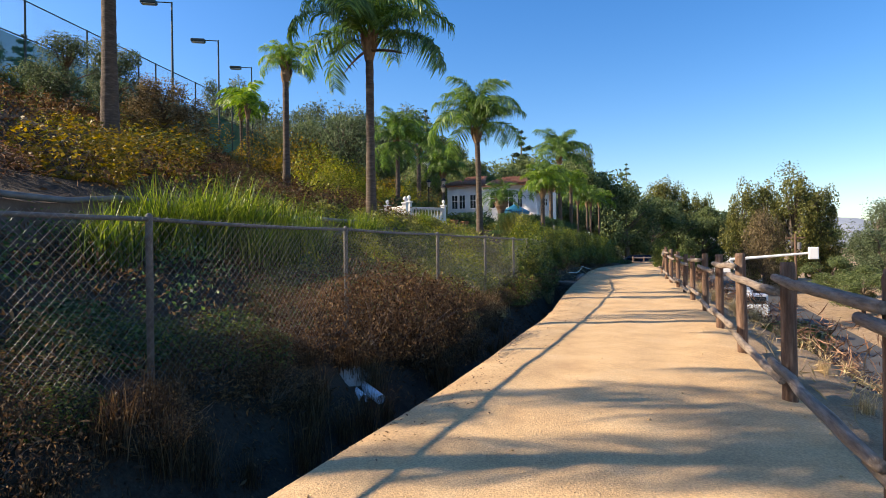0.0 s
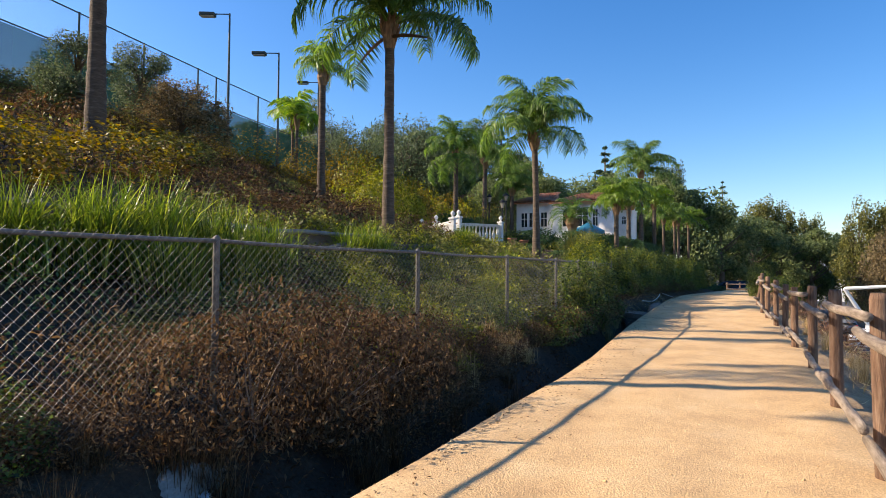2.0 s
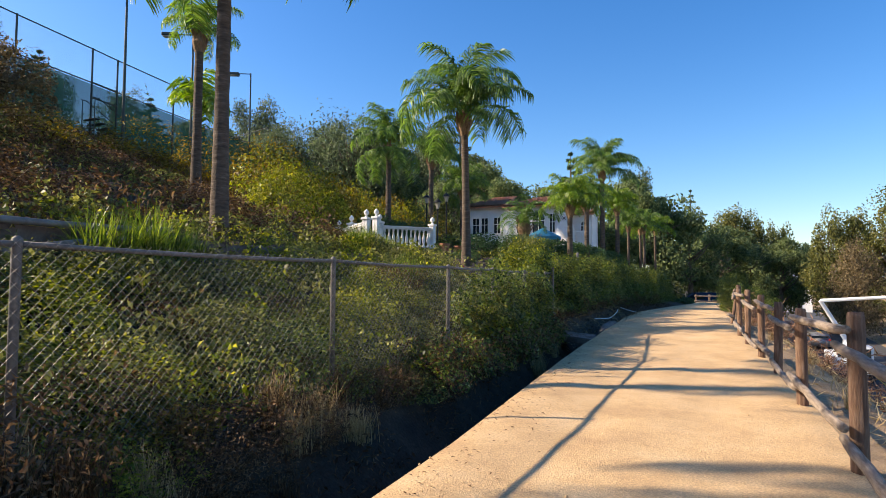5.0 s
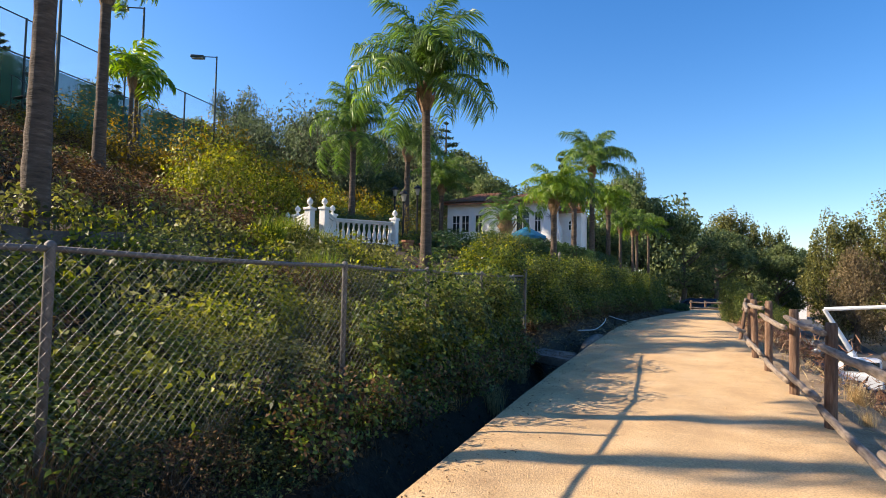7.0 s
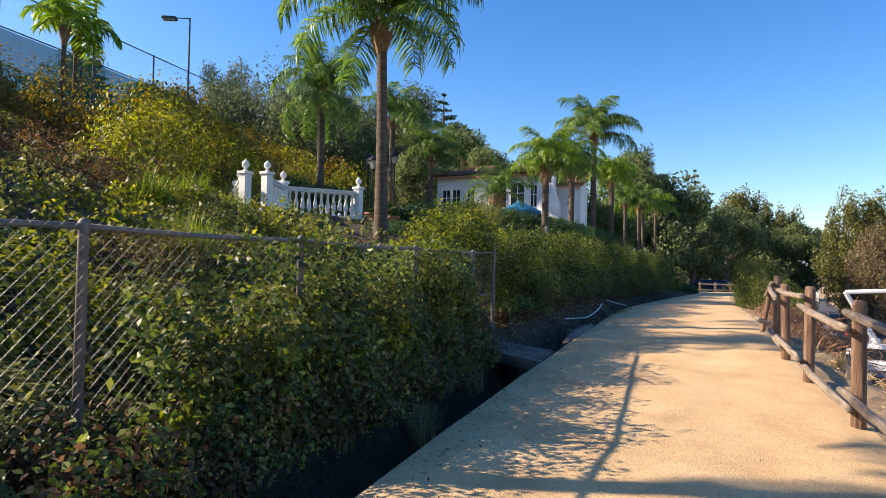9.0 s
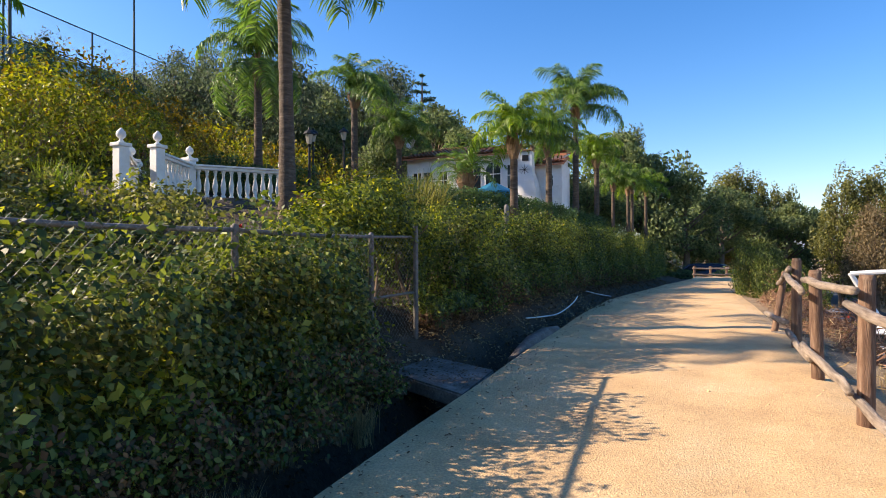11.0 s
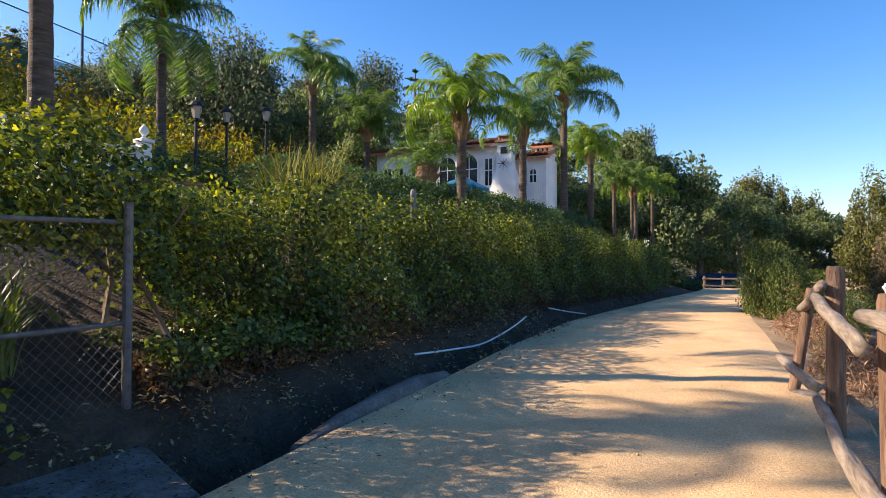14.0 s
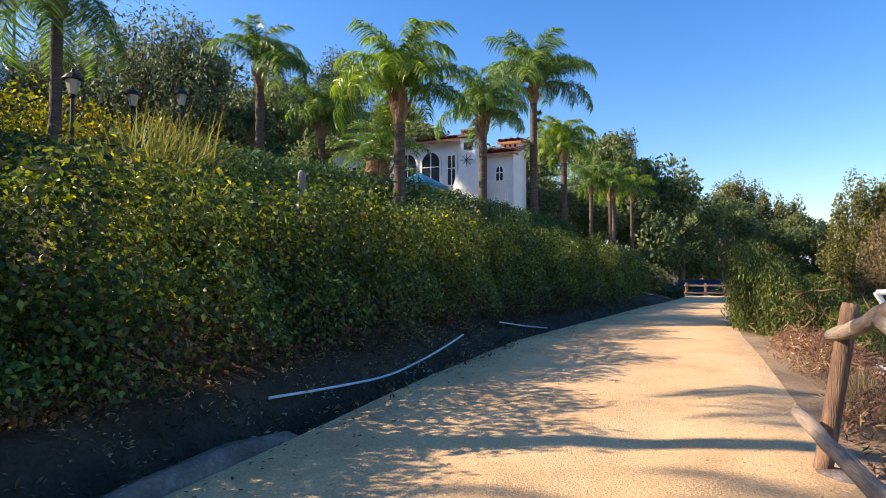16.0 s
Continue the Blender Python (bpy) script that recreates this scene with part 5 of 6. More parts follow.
def arch_window(parent, cx, y, z0, w, h, arched=True):
    """Frame with a dark pane set into the wall's face."""
    n = 12
    out, inn = [], []
    for rr, lst in ((0.0, inn), (0.09, out)):
        a = w / 2 + rr
        top = h - (w / 2 if arched else 0)
        lst.append((cx - a, z0 - rr))
        if arched:
            for k in range(n + 1):
                th = math.pi - math.pi * k / n
                lst.append((cx + a * math.cos(th), z0 + top + a * math.sin(th)))
        else:
            lst += [(cx - a, z0 + top + rr), (cx + a, z0 + top + rr)]
        lst.append((cx + a, z0 - rr))
    win = empty("window")
    win.parent = parent
    bm = bmesh.new()
    A = [bm.verts.new((x, y - 0.05, z)) for x, z in out]
    B = [bm.verts.new((x, y - 0.05, z)) for x, z in inn]
    C = [bm.verts.new((x, y - 0.012, z)) for x, z in inn]
    D = [bm.verts.new((x, y - 0.002, z)) for x, z in out]
    m = len(A)
    for k in range(m):
        j = (k + 1) % m
        bm.faces.new((A[k], A[j], B[j], B[k]))
        bm.faces.new((B[k], B[j], C[j], C[k]))
        bm.faces.new((D[k], D[j], A[j], A[k]))
    box(bm, cx - 0.02, cx + 0.02, y - 0.04, y - 0.014, z0, z0 + h)
    box(bm, cx - w / 2, cx + w / 2, y - 0.038, y - 0.015, z0 + h * 0.55, z0 + h * 0.55 + 0.04)
    part("frame", bm, M_STUCCO, win)
    bm = bmesh.new()
    bm.faces.new([bm.verts.new((x, y - 0.012, z)) for x, z in inn])
    part("pane", bm, M_GLASS, win, "dark glass pane")
    return win


def tile_roof(parent, x0, x1, ye, yr, ze, zr, hip=0.0):
    """Sloped roof of half-round clay tiles in rows, from the eave to the ridge."""
    V, F = [], []
    n = max(3, int((x1 - x0) / 0.24))
    L = math.hypot(yr - ye, zr - ze)
    rows = max(2, int(L / 0.4))
    for i in range(n):
        cx = x0 + (i + 0.5) * (x1 - x0) / n
        w = (x1 - x0) / n
        lim = 1.0
        if hip:
            d = min(cx - x0, x1 - cx)
            lim = min(1.0, d / hip)
        for j in range(rows):
            t0, t1 = j / rows, (j + 1.12) / rows
            if t0 > lim:
                continue
            b = len(V)
            for t, lift in ((t0, 0.05), (t1, 0.015)):
                for k in range(6):
                    th = math.pi * k / 5
                    V.append((cx - math.cos(th) * w * 0.52, ye + (yr - ye) * t, ze + (zr - ze) * t + lift + math.sin(th) * w * 0.36))
            for k in range(5):
                F.append((b + k, b + k + 1, b + 7 + k, b + 6 + k))
            V += [(cx - w * 0.52, ye + (yr - ye) * t0, ze + (zr - ze) * t0 - 0.02), (cx + w * 0.52, ye + (yr - ye) * t0, ze + (zr - ze) * t0 - 0.02)]
    ob = link("tile", indexed("tile", V, F, M_TILE), M_TILE, parent, "rows of curved orange clay tiles")
    smooth(ob.data)
    bm = bmesh.new()
    a = [bm.verts.new(p) for p in ((x0, ye, ze - 0.1), (x1, ye, ze - 0.1), (x1 - hip * 0.98, yr, zr - 0.06), (x0 + hip * 0.98, yr, zr - 0.06))]
    c = [bm.verts.new(p) for p in ((x0, ye, ze), (x1, ye, ze), (x1 - hip, yr, zr + 0.01), (x0 + hip, yr, zr + 0.01))]
    bm.faces.new(a[::-1])
    bm.faces.new(c)
    for k in range(4):
        bm.faces.new((a[k], a[(k + 1) % 4], c[(k + 1) % 4], c[k]))
    part("roof_deck", bm, M_TILE, parent)
    return ob


def house():
    h = empty("house", (-13.6, 44.0, 3.0))
    inv = Matrix.Translation((13.6, -44.0, -3.0))
    made = empty("inner")
    bm = bmesh.new()
    box(bm, -18.4, -15.1, 44.6, 52, 2.4, 5.95)
    part("wall", bm, M_STUCCO, h)
    bm = bmesh.new()
    box(bm, -15.1, -11.0, 43.8, 48.2, 2.4, 5.75)
    part("wall", bm, M_STUCCO, h)
    bm = bmesh.new()
    box(bm, -11.0, -8.9, 44.0, 45.6, 2.4, 5.05)
    part("wall", bm, M_STUCCO, h)
    bm = bmesh.new()
    prof = [(0.62, 2.6), (0.60, 3.6), (0.50, 4.15), (0.36, 4.6), (0.33, 5.2), (0.33, 5.7)]
    rings = []
    for w, z in prof:
        rings.append([bm.verts.new((-10.55 + sx * w, 43.35 + sy * w * 0.7, z)) for sx, sy in ((-1, -1), (1, -1), (1, 1), (-1, 1))])
    for a, b in zip(rings, rings[1:]):
        for k in range(4):
            bm.faces.new((a[k], a[(k + 1) % 4], b[(k + 1) % 4], b[k]))
    bm.faces.new(rings[-1])
    chim = part("chimney", bm, M_STUCCO, h, "tapered white chimney with tiled cap")
    bm = bmesh.new()
    box(bm, -10.95, -10.15, 42.98, 43.72, 5.72, 5.80)
    box(bm, -10.85, -10.25, 43.06, 43.64, 5.98, 6.04)
    for sx in (-0.26, 0.26):
        for sy in (-0.2, 0.2):
            box(bm, -10.55 + sx - 0.05, -10.55 + sx + 0.05, 43.35 + sy - 0.05, 43.35 + sy + 0.05, 5.79, 5.99)
    part("chimney_cap", bm, M_BOOT, chim)
    bm = bmesh.new()
    box(bm, -10.72, -10.38, 43.085, 43.1, 5.2, 5.5)
    part("chimney_niche", bm, M_BLACK, chim)
    bm = bmesh.new()
    for k in range(8):
        a = k * math.pi / 4
        c = Vector((-10.55, 42.98, 4.75))
        tube(bm, [c, c + Vector((0.28 * math.cos(a), 0, 0.28 * math.sin(a)))], [0.015, 0.008], 5)
    part("wrought_ornament", bm, M_BLACK, chim, "black iron star ornament")
    bm = bmesh.new()
    box(bm, -9.75, -9.0, 44.9, 45.6, 4.5, 5.72)
    box(bm, -9.83, -8.92, 44.82, 45.68, 5.32, 5.4)
    tower = part("small_tower", bm, M_STUCCO, h, "small white chimney tower with vent slots")
    bm = bmesh.new()
    for k in range(3):
        box(bm, -9.62 + 0.22 * k, -9.54 + 0.22 * k, 44.87, 44.89, 5.44, 5.62)
    part("vent_slot", bm, M_BLACK, tower)
    tile_roof(h, -9.9, -8.85, 44.75, 45.7, 5.73, 5.86)
    tile_roof(h, -18.8, -14.9, 44.2, 48.5, 5.98, 7.15, 1.2)
    tile_roof(h, -15.2, -10.9, 43.4, 48.0, 5.78, 6.9, 1.3)
    tile_roof(h, -11.0, -8.7, 43.7, 45.7, 5.08, 5.6, 0.3)
    for cx in (-13.75, -12.6):
        arch_window(h, cx, 43.8, 3.9, 0.85, 1.45)
    arch_window(h, -11.6, 43.8, 3.9, 0.36, 1.25, False)
    for cx in (-17.7, -17.0, -16.0):
        arch_window(h, cx, 44.6, 4.0, 0.5, 1.15, False)
    arch_window(h, -9.5, 44.0, 3.95, 0.3, 0.6, True)
    bm = bmesh.new()
    for k in range(16):
        x = -10.1 + 0.08 * k
        tube(bm, [(x, 43.3, 3.0), (x, 43.3, 3.85)], [0.012, 0.012], 5)
    tube(bm, [(-10.15, 43.3, 3.85), (-8.85, 43.3, 3.85)], [0.02, 0.02], 6)
    tube(bm, [(-10.15, 43.3, 3.1), (-8.85, 43.3, 3.1)], [0.02, 0.02], 6)
    part("balcony_rail", bm, M_BALUSTER, h, "white iron balcony railing")
    for ob in list(h.children):
        ob.matrix_basis = inv
    bpy.data.objects.remove(made)
    k = 0.93
    h.matrix_basis = Matrix.Translation((0.2 - 13.6 * k, 46 + 0.2 * k, 3.8)) @ Matrix.Diagonal((k, k, k, 1))
    return tagged(h, "white stucco villa with arched windows and orange tile roof", "house")


house()


def guest_house():
    """Small white wing with a hipped tile roof behind the balustrade."""
    h = empty("house", (-17.5, 40, 3.2))
    inv = Matrix.Translation((17.5, -40, -3.2))
    bm = bmesh.new()
    box(bm, -19.3, -16.0, 39.6, 43, 3.0, 6.1)
    part("wall", bm, M_STUCCO, h)
    tile_roof(h, -19.8, -15.6, 39.1, 41.4, 6.1, 7.0, 1.3)
    arch_window(h, -18.4, 39.6, 4.4, 0.6, 1.2, False)
    arch_window(h, -16.9, 39.6, 3.6, 0.8, 2.0, False)
    bm = bmesh.new()
    box(bm, -16.9, -16.5, 40.6, 41.0, 6.3, 7.5)
    box(bm, -16.95, -16.45, 40.55, 41.05, 7.3, 7.38)
    part("chimney", bm, M_STUCCO, h)
    for ob in list(h.children):
        ob.matrix_basis = inv
    k = 1.65
    h.matrix_basis = Matrix.Translation((-24.5 - 0.8 * k, 60.4 - 0.8 * k, 10.85 - 4.3 * k)) @ Matrix.Diagonal((k, k, k, 1))
    return tagged(h, "white wing of the villa with hipped orange tile roof", "house")


guest_house()


def far_house():
    h = empty("house", (9.2, 165, 0))
    z0 = gz(9.2, 165) - 0.5
    bm = bmesh.new()
    f = [(-4, 0, 0), (3.4, 0, 0), (3.4, 0, 5.2), (0.2, 0, 6.9), (-4, 0, 5.0)]
    a = [bm.verts.new(p) for p in f]
    b = [bm.verts.new((p[0], 9, p[2])) for p in f]
    bm.faces.new(a)
    bm.faces.new(b[::-1])
    for k in range(5):
        bm.faces.new((a[k], b[k], b[(k + 1) % 5], a[(k + 1) % 5]))
    bmesh.ops.recalc_face_normals(bm, faces=bm.faces)
    part("wall", bm, M_STUCCO, h)
    for s, q in ((-1, ((-4.5, 4.85), (0.2, 6.98))), (1, ((3.9, 4.9), (0.2, 6.98)))):
        bm = bmesh.new()
        (xa, za), (xb, zb) = q
        v = [bm.verts.new(p) for p in ((xa, -0.5, za), (xb, -0.5, zb), (xb, 9.5, zb), (xa, 9.5, za))]
        bm.faces.new(v)
        bmesh.ops.solidify(bm, geom=bm.faces[:], thickness=0.2)
        part("roof", bm, M_BOOT, h, "grey-brown shingled roof slope")
    arch_window(h, -0.2, 0, 3.5, 1.0, 1.0, False)
    arch_window(h, 0.6, 0, 0.6, 1.8, 1.9, False)
    h.matrix_basis = Matrix.Translation((9.2, 165, z0))
    return tagged(h, "distant white gabled house among trees", "house")


far_house()


# ---------- balustrade and garden steps ----------
BAL_PROFILE = [(0.055, 0.0), (0.055, 0.05), (0.035, 0.07), (0.05, 0.14), (0.066, 0.24), (0.058, 0.34), (0.034, 0.46), (0.028, 0.52), (0.042, 0.55), (0.03, 0.58), (0.052, 0.61), (0.052, 0.66)]
bm = bmesh.new()
lathe(bm, BAL_PROFILE, 8)
BALUSTER = bpy.data.meshes.new("baluster")
bm.to_mesh(BALUSTER)
bm.free()
BALUSTER.materials.append(M_BALUSTER)
smooth(BALUSTER)


def pier_mesh(h):
    bm = bmesh.new()
    box(bm, -0.105, 0.105, -0.105, 0.105, 0, h, 0.012)
    box(bm, -0.14, 0.14, -0.14, 0.14, h + 0.002, h + 0.08, 0.015)
    box(bm, -0.135, 0.135, -0.135, 0.135, -0.02, 0.1, 0.012)
    return bm


FINIAL = [(0.075, 0.0), (0.06, 0.03), (0.03, 0.06), (0.034, 0.08), (0.08, 0.13), (0.092, 0.18), (0.074, 0.24), (0.036, 0.28), (0.015, 0.31)]


def balustrade(points, z, sag=0.0):
    """Piers with ball finials, and a run of turned balusters between moulded rails."""
    f = empty("balustrade", (*points[0], z))
    o = Vector((*points[0], 0))
    for x, y in points:
        pier = part("pier", pier_mesh(1.0), M_BALUSTER, f)
        pier.matrix_basis = Matrix.Translation(Vector((x, y, 0)) - o)
        bm = bmesh.new()
        lathe(bm, FINIAL, 12, (0, 0, 1.08))
        fin = part("finial", bm, M_BALUSTER, pier)
        smooth(fin.data)
    for (x0, y0), (x1, y1) in zip(points, points[1:]):
        a, b = Vector((x0, y0, 0)) - o, Vector((x1, y1, 0)) - o
        L = (b - a).length
        turn = Matrix.Rotation(math.atan2(b.y - a.y, b.x - a.x), 4, "Z")
        for z0, z1, w in ((0.0, 0.1, 0.11), (0.8, 0.87, 0.10), (0.872, 0.92, 0.14)):
            bm = bmesh.new()
            box(bm, 0.105, L - 0.105, -w, w, z0, z1, 0.01)
            part("rail", bm, M_BALUSTER, f).matrix_basis = Matrix.Translation(a) @ turn
        n = max(2, int((L - 0.3) / 0.17))
        for k in range(n):
            d = 0.105 + (L - 0.21) * (k + 0.5) / n
            bl = link("baluster", BALUSTER, None, f)
            bl.matrix_basis = Matrix.Translation(a + (b - a).normalized() * d + Vector((0, 0, 0.1))) @ Matrix.Diagonal((1, 1, 1.06, 1))
    f.scale = (1, 1, 0.93)
    return tagged(f, "white cast stone balustrade with ball finials", "balustrade")


TERRACE_Z = 2.66
balustrade([(-11.05, 26.1), (-11.9, 27.65), (-10.6, 29.5)], TERRACE_Z + 0.06)
balustrade([(-10.8, 25.1), (-12.4, 26.5), (-14.0, 27.9)], TERRACE_Z - 0.08)
bm = bmesh.new()
pts = [(-10.75, 25.95), (-11.62, 27.65), (-10.3, 29.6), (-11.5, 32.0), (-16.0, 32.0), (-14.4, 28.0), (-12.4, 26.3), (-10.9, 25.0)]
lo = [bm.verts.new((x, y, TERRACE_Z - 1.7)) for x, y in pts]
hi = [bm.verts.new((x, y, TERRACE_Z - 0.02)) for x, y in pts]
bm.faces.new(hi)
for k in range(len(pts)):
    bm.faces.new((lo[k], lo[(k + 1) % len(pts)], hi[(k + 1) % len(pts)], hi[k]))
bmesh.ops.recalc_face_normals(bm, faces=bm.faces)
tagged(obj("terrace", bm, M_CONCRETE), "grey concrete garden terrace under the balustrade", "terrace", kind="structure")
steps = empty("garden_steps", (-10.45, 25.6, TERRACE_Z))
for k in range(5):
    bm = bmesh.new()
    box(bm, -0.16, 0.2, -0.62, 0.62, -0.6, 0.0, 0.012)
    st = part("step", bm, M_CONCRETE, steps)
    st.matrix_basis = Matrix.Rotation(radians(25), 4, "Z") @ Matrix.Translation((0.36 * k, 0, -0.15 * k - 0.03))
tagged(steps, "grey concrete garden steps between balustrades", "steps")

# ---------- retaining wall and pipes ----------
M_WALL = add_noise(mat("stained_dark_block", (0.14, 0.11, 0.09), 0.95), [(0.3, (0.08, 0.06, 0.05)), (0.7, (0.18, 0.145, 0.12))], 3, 8, 0.5, 30)
bm = bmesh.new()
prev = None
for y in np.arange(1.0, 24.1, 0.5):
    x = float(fence_x(y)) - 3.78
    zb = gz(x + 0.3, y) - 0.2
    zt = max(gz(x - 0.25, y) + 0.02, zb + 0.45)
    ring = [bm.verts.new(p) for p in ((x + 0.09, y, zb), (x + 0.09, y, zt), (x - 0.1, y, zt), (x - 0.1, y, zb))]
    if prev:
        for k in range(4):
            bm.faces.new((prev[k], prev[(k + 1) % 4], ring[(k + 1) % 4], ring[k]))
    else:
        bm.faces.new(ring)
    prev = ring
bm.faces.new(prev)
bmesh.ops.recalc_face_normals(bm, faces=bm.faces)
tagged(obj("retaining_wall", bm, M_WALL), "low grey retaining wall along the bank", "wall", kind="structure")


def drain_line(pts, r, material, label):
    bm = bmesh.new()
    tube(bm, pts, [r] * len(pts), 10)
    ob = obj("drain_line", bm, material)
    smooth(ob.data)
    return tagged(ob, label, "pipe")


M_DULLPIPE = add_noise(mat("dull_grey_plastic", (0.14, 0.13, 0.12), 0.6), [(0.3, (0.09, 0.085, 0.08)), (0.7, (0.19, 0.18, 0.17))], 6, 4)
drain_line([(float(fence_x(y)) - 3.55, y, gz(float(fence_x(y)) - 3.95, y) + 0.08) for y in np.arange(3, 15, 0.8)], 0.045, M_DULLPIPE, "grey drain pipe along the retaining wall")
drain_line([(-6.3, 11.6, 1.75), (-6.6, 12.6, 1.9), (-6.75, 13.4, 2.0), (-6.85, 13.9, 2.15)], 0.05, M_DULLPIPE, "bent grey drain pipe on the bank")

# ---------- tennis court fence and lamps ----------
CF = [(-25.6, 6.0), (-27.0, 14.5), (-28.1, 19.5), (-29.0, 23.5), (-29.9, 27.7), (-30.3, 29.4), (-31.2, 33.8), (-32.2, 38.8), (-33.3, 44.4)]
M_SCREEN = mat("green_windscreen_cloth", (0.02, 0.11, 0.09), 0.9)
nt = M_SCREEN.node_tree
tb = nt.nodes.new("ShaderNodeBsdfTransparent")
tb2 = nt.nodes.new("ShaderNodeMixShader")
tb2.inputs["Fac"].default_value = 0.78
nt.links.new(tb.outputs[0], tb2.inputs[1])
nt.links.new(nt.nodes["Principled BSDF"].outputs[0], tb2.inputs[2])
nt.links.new(tb2.outputs[0], nt.nodes["Material Output"].inputs["Surface"])


def court_fence(points, top=13.55):
    f = empty("court_fence", (*points[0], 9.6))
    inv = Matrix.Translation((-points[0][0], -points[0][1], -9.6))
    for i, (x, y) in enumerate(points):
        z = gz(x, y)
        bm = bmesh.new()
        tube(bm, [(x, y, z - 0.2), (x, y, top + 0.04)], [0.05, 0.05], 8)
        part("post", bm, M_GREENPOST, f).matrix_basis = inv
        if i + 1 == len(points):
            continue
        x2, y2 = points[i + 1]
        for zz in (top, 11.75):
            bm = bmesh.new()
            tube(bm, [(x, y, zz), (x2, y2, zz)], [0.032, 0.032], 6)
            part("rail", bm, M_GREENPOST, f).matrix_basis = inv
        L = math.hypot(x2 - x, y2 - y)
        zb = min(z, gz(x2, y2)) + 0.05
        V, F = wire_net(0, L, zb, top, 0.16, 0.0025)
        ob = link("wire_mesh", indexed("wire_mesh", V, F, M_GREENPOST), M_GREENPOST, f)
        ob.matrix_basis = inv @ Matrix.Translation((x, y, 0)) @ Matrix.Rotation(math.atan2(-(x2 - x), y2 - y), 4, "Z")
        bm = bmesh.new()
        n = 8
        rows = []
        for k in range(n + 1):
            t = k / n
            wob = 0.03 * math.sin(k * 2.3)
            rows.append([bm.verts.new((x - 0.06 + (x2 - x) * t + wob, y + (y2 - y) * t, q)) for q in (zb, 11.7)])
        for a, b in zip(rows, rows[1:]):
            bm.faces.new((a[0], b[0], b[1], a[1]))
        bmesh.ops.solidify(bm, geom=bm.faces[:], thickness=0.004)
        part("windscreen", bm, M_SCREEN, f, "sagging green windscreen cloth").matrix_basis = inv
    return tagged(f, "tall dark green tennis court fence with windscreen cloth", "fence")


court_fence(CF)
court_fence([(-33.3, 44.4), (-37.5, 45.5), (-42, 46.5), (-47, 47.5)])


def court_lamp(x, y, top):
    z = gz(x, y)
    lp = empty("court_lamp", (x, y, z))
    h = top - z
    bm = bmesh.new()
    tube(bm, [(0, 0, -0.2), (0, 0, h * 0.5), (0, 0, h)], [0.08, 0.07, 0.05], 10)
    part("pole", bm, M_GREENPOST, lp)
    bm = bmesh.new()
    tube(bm, [(0, 0, h - 0.04), (-0.75, -0.45, h - 0.04)], [0.035, 0.035], 8)
    part("arm", bm, M_GREENPOST, lp)
    bm = bmesh.new()
    box(bm, -0.45, 0.45, -0.24, 0.24, -0.14, 0.06, 0.05)
    hd = part("lamp_head", bm, M_GREENPOST, lp)
    hd.matrix_basis = Matrix.Translation((-1.1, -0.66, h - 0.04)) @ Matrix.Rotation(radians(31), 4, "Z")
    bm = bmesh.new()
    box(bm, -0.38, 0.38, -0.19, 0.19, -0.165, -0.143, 0.005)
    part("lens", bm, M_PVC, hd, "pale lamp glass")
    return tagged(lp, "green box lamp on a tall pole beside the court", "lamp", group="court lamps")


court_lamp(-27.0, 27.5, 16.3)
court_lamp(-27.7, 32.2, 15.6)
court_lamp(-32.4, 41.5, 16.9)
# stair to the court gate
cs = empty("court_stair", (-29.0, 27.2, gz(-29.0, 27.2)))
for k in range(5):
    bm = bmesh.new()
    box(bm, -0.5, 0.5, -0.14, 0.14, -0.04, 0.0, 0.008)
    part("tread", bm, M_GREENPOST, cs).matrix_basis = Matrix.Translation((0.1 * k, 0.28 * k, 1.1 - 0.2 * k))
for sx in (-0.5, 0.5):
    bm = bmesh.new()
    tube(bm, [(sx, -0.3, 2.1), (sx, 0, 2.1), (sx + 0.4, 1.2, 1.2), (sx + 0.4, 1.3, 0.1)], [0.025] * 4, 6)
    tube(bm, [(sx, -0.2, 0.0), (sx, -0.2, 2.1)], [0.025] * 2, 6)
    part("handrail", bm, M_GREENPOST, cs)
tagged(cs, "green steel stair with handrails at the court gate", "stair")
gt = empty("court_gate", (-29.86, 27.7, gz(-29.9, 27.7)))
bm = bmesh.new()
for a, b in (((0, 0, 0), (0, 0, 3.0)), ((-0.4, 1.7, 0), (-0.4, 1.7, 3.0)), ((0, 0, 3.0), (-0.4, 1.7, 3.0)), ((0, 0, 2.2), (-0.4, 1.7, 2.2))):
    tube(bm, [a, b], [0.04, 0.04], 6)
part("gate_frame", bm, M_GREENPOST, gt)
tagged(gt, "dark green steel frame of the court gate", "gate")

# ---------- garden lamps, umbrella, small things by the house ----------


def garden_lamp(x, y, top):
    z = gz(x, y)
    lp = empty("garden_lamp", (x, y, z))
    h = top - z
    bm = bmesh.new()
    lathe(bm, [(0.09, -0.1), (0.09, 0.15), (0.045, 0.25), (0.035, h - 0.5), (0.06, h - 0.46), (0.03, h - 0.42)], 10)
    part("pole", bm, M_BLACK, lp)
    bm = bmesh.new()
    lathe(bm, [(0.07, h - 0.42), (0.13, h - 0.16), (0.12, h - 0.15)], 6)
    part("lantern_glass", bm, mat("smoky_lantern_glass", (0.35, 0.33, 0.28), 0.2), lp)
    bm = bmesh.new()
    lathe(bm, [(0.19, h - 0.15), (0.12, h - 0.06), (0.04, h - 0.01), (0.02, h + 0.05)], 10)
    part("cap", bm, M_BLACK, lp)
    return tagged(lp, "black lantern lamp on a post in the garden", "lamp", group="garden lamps")


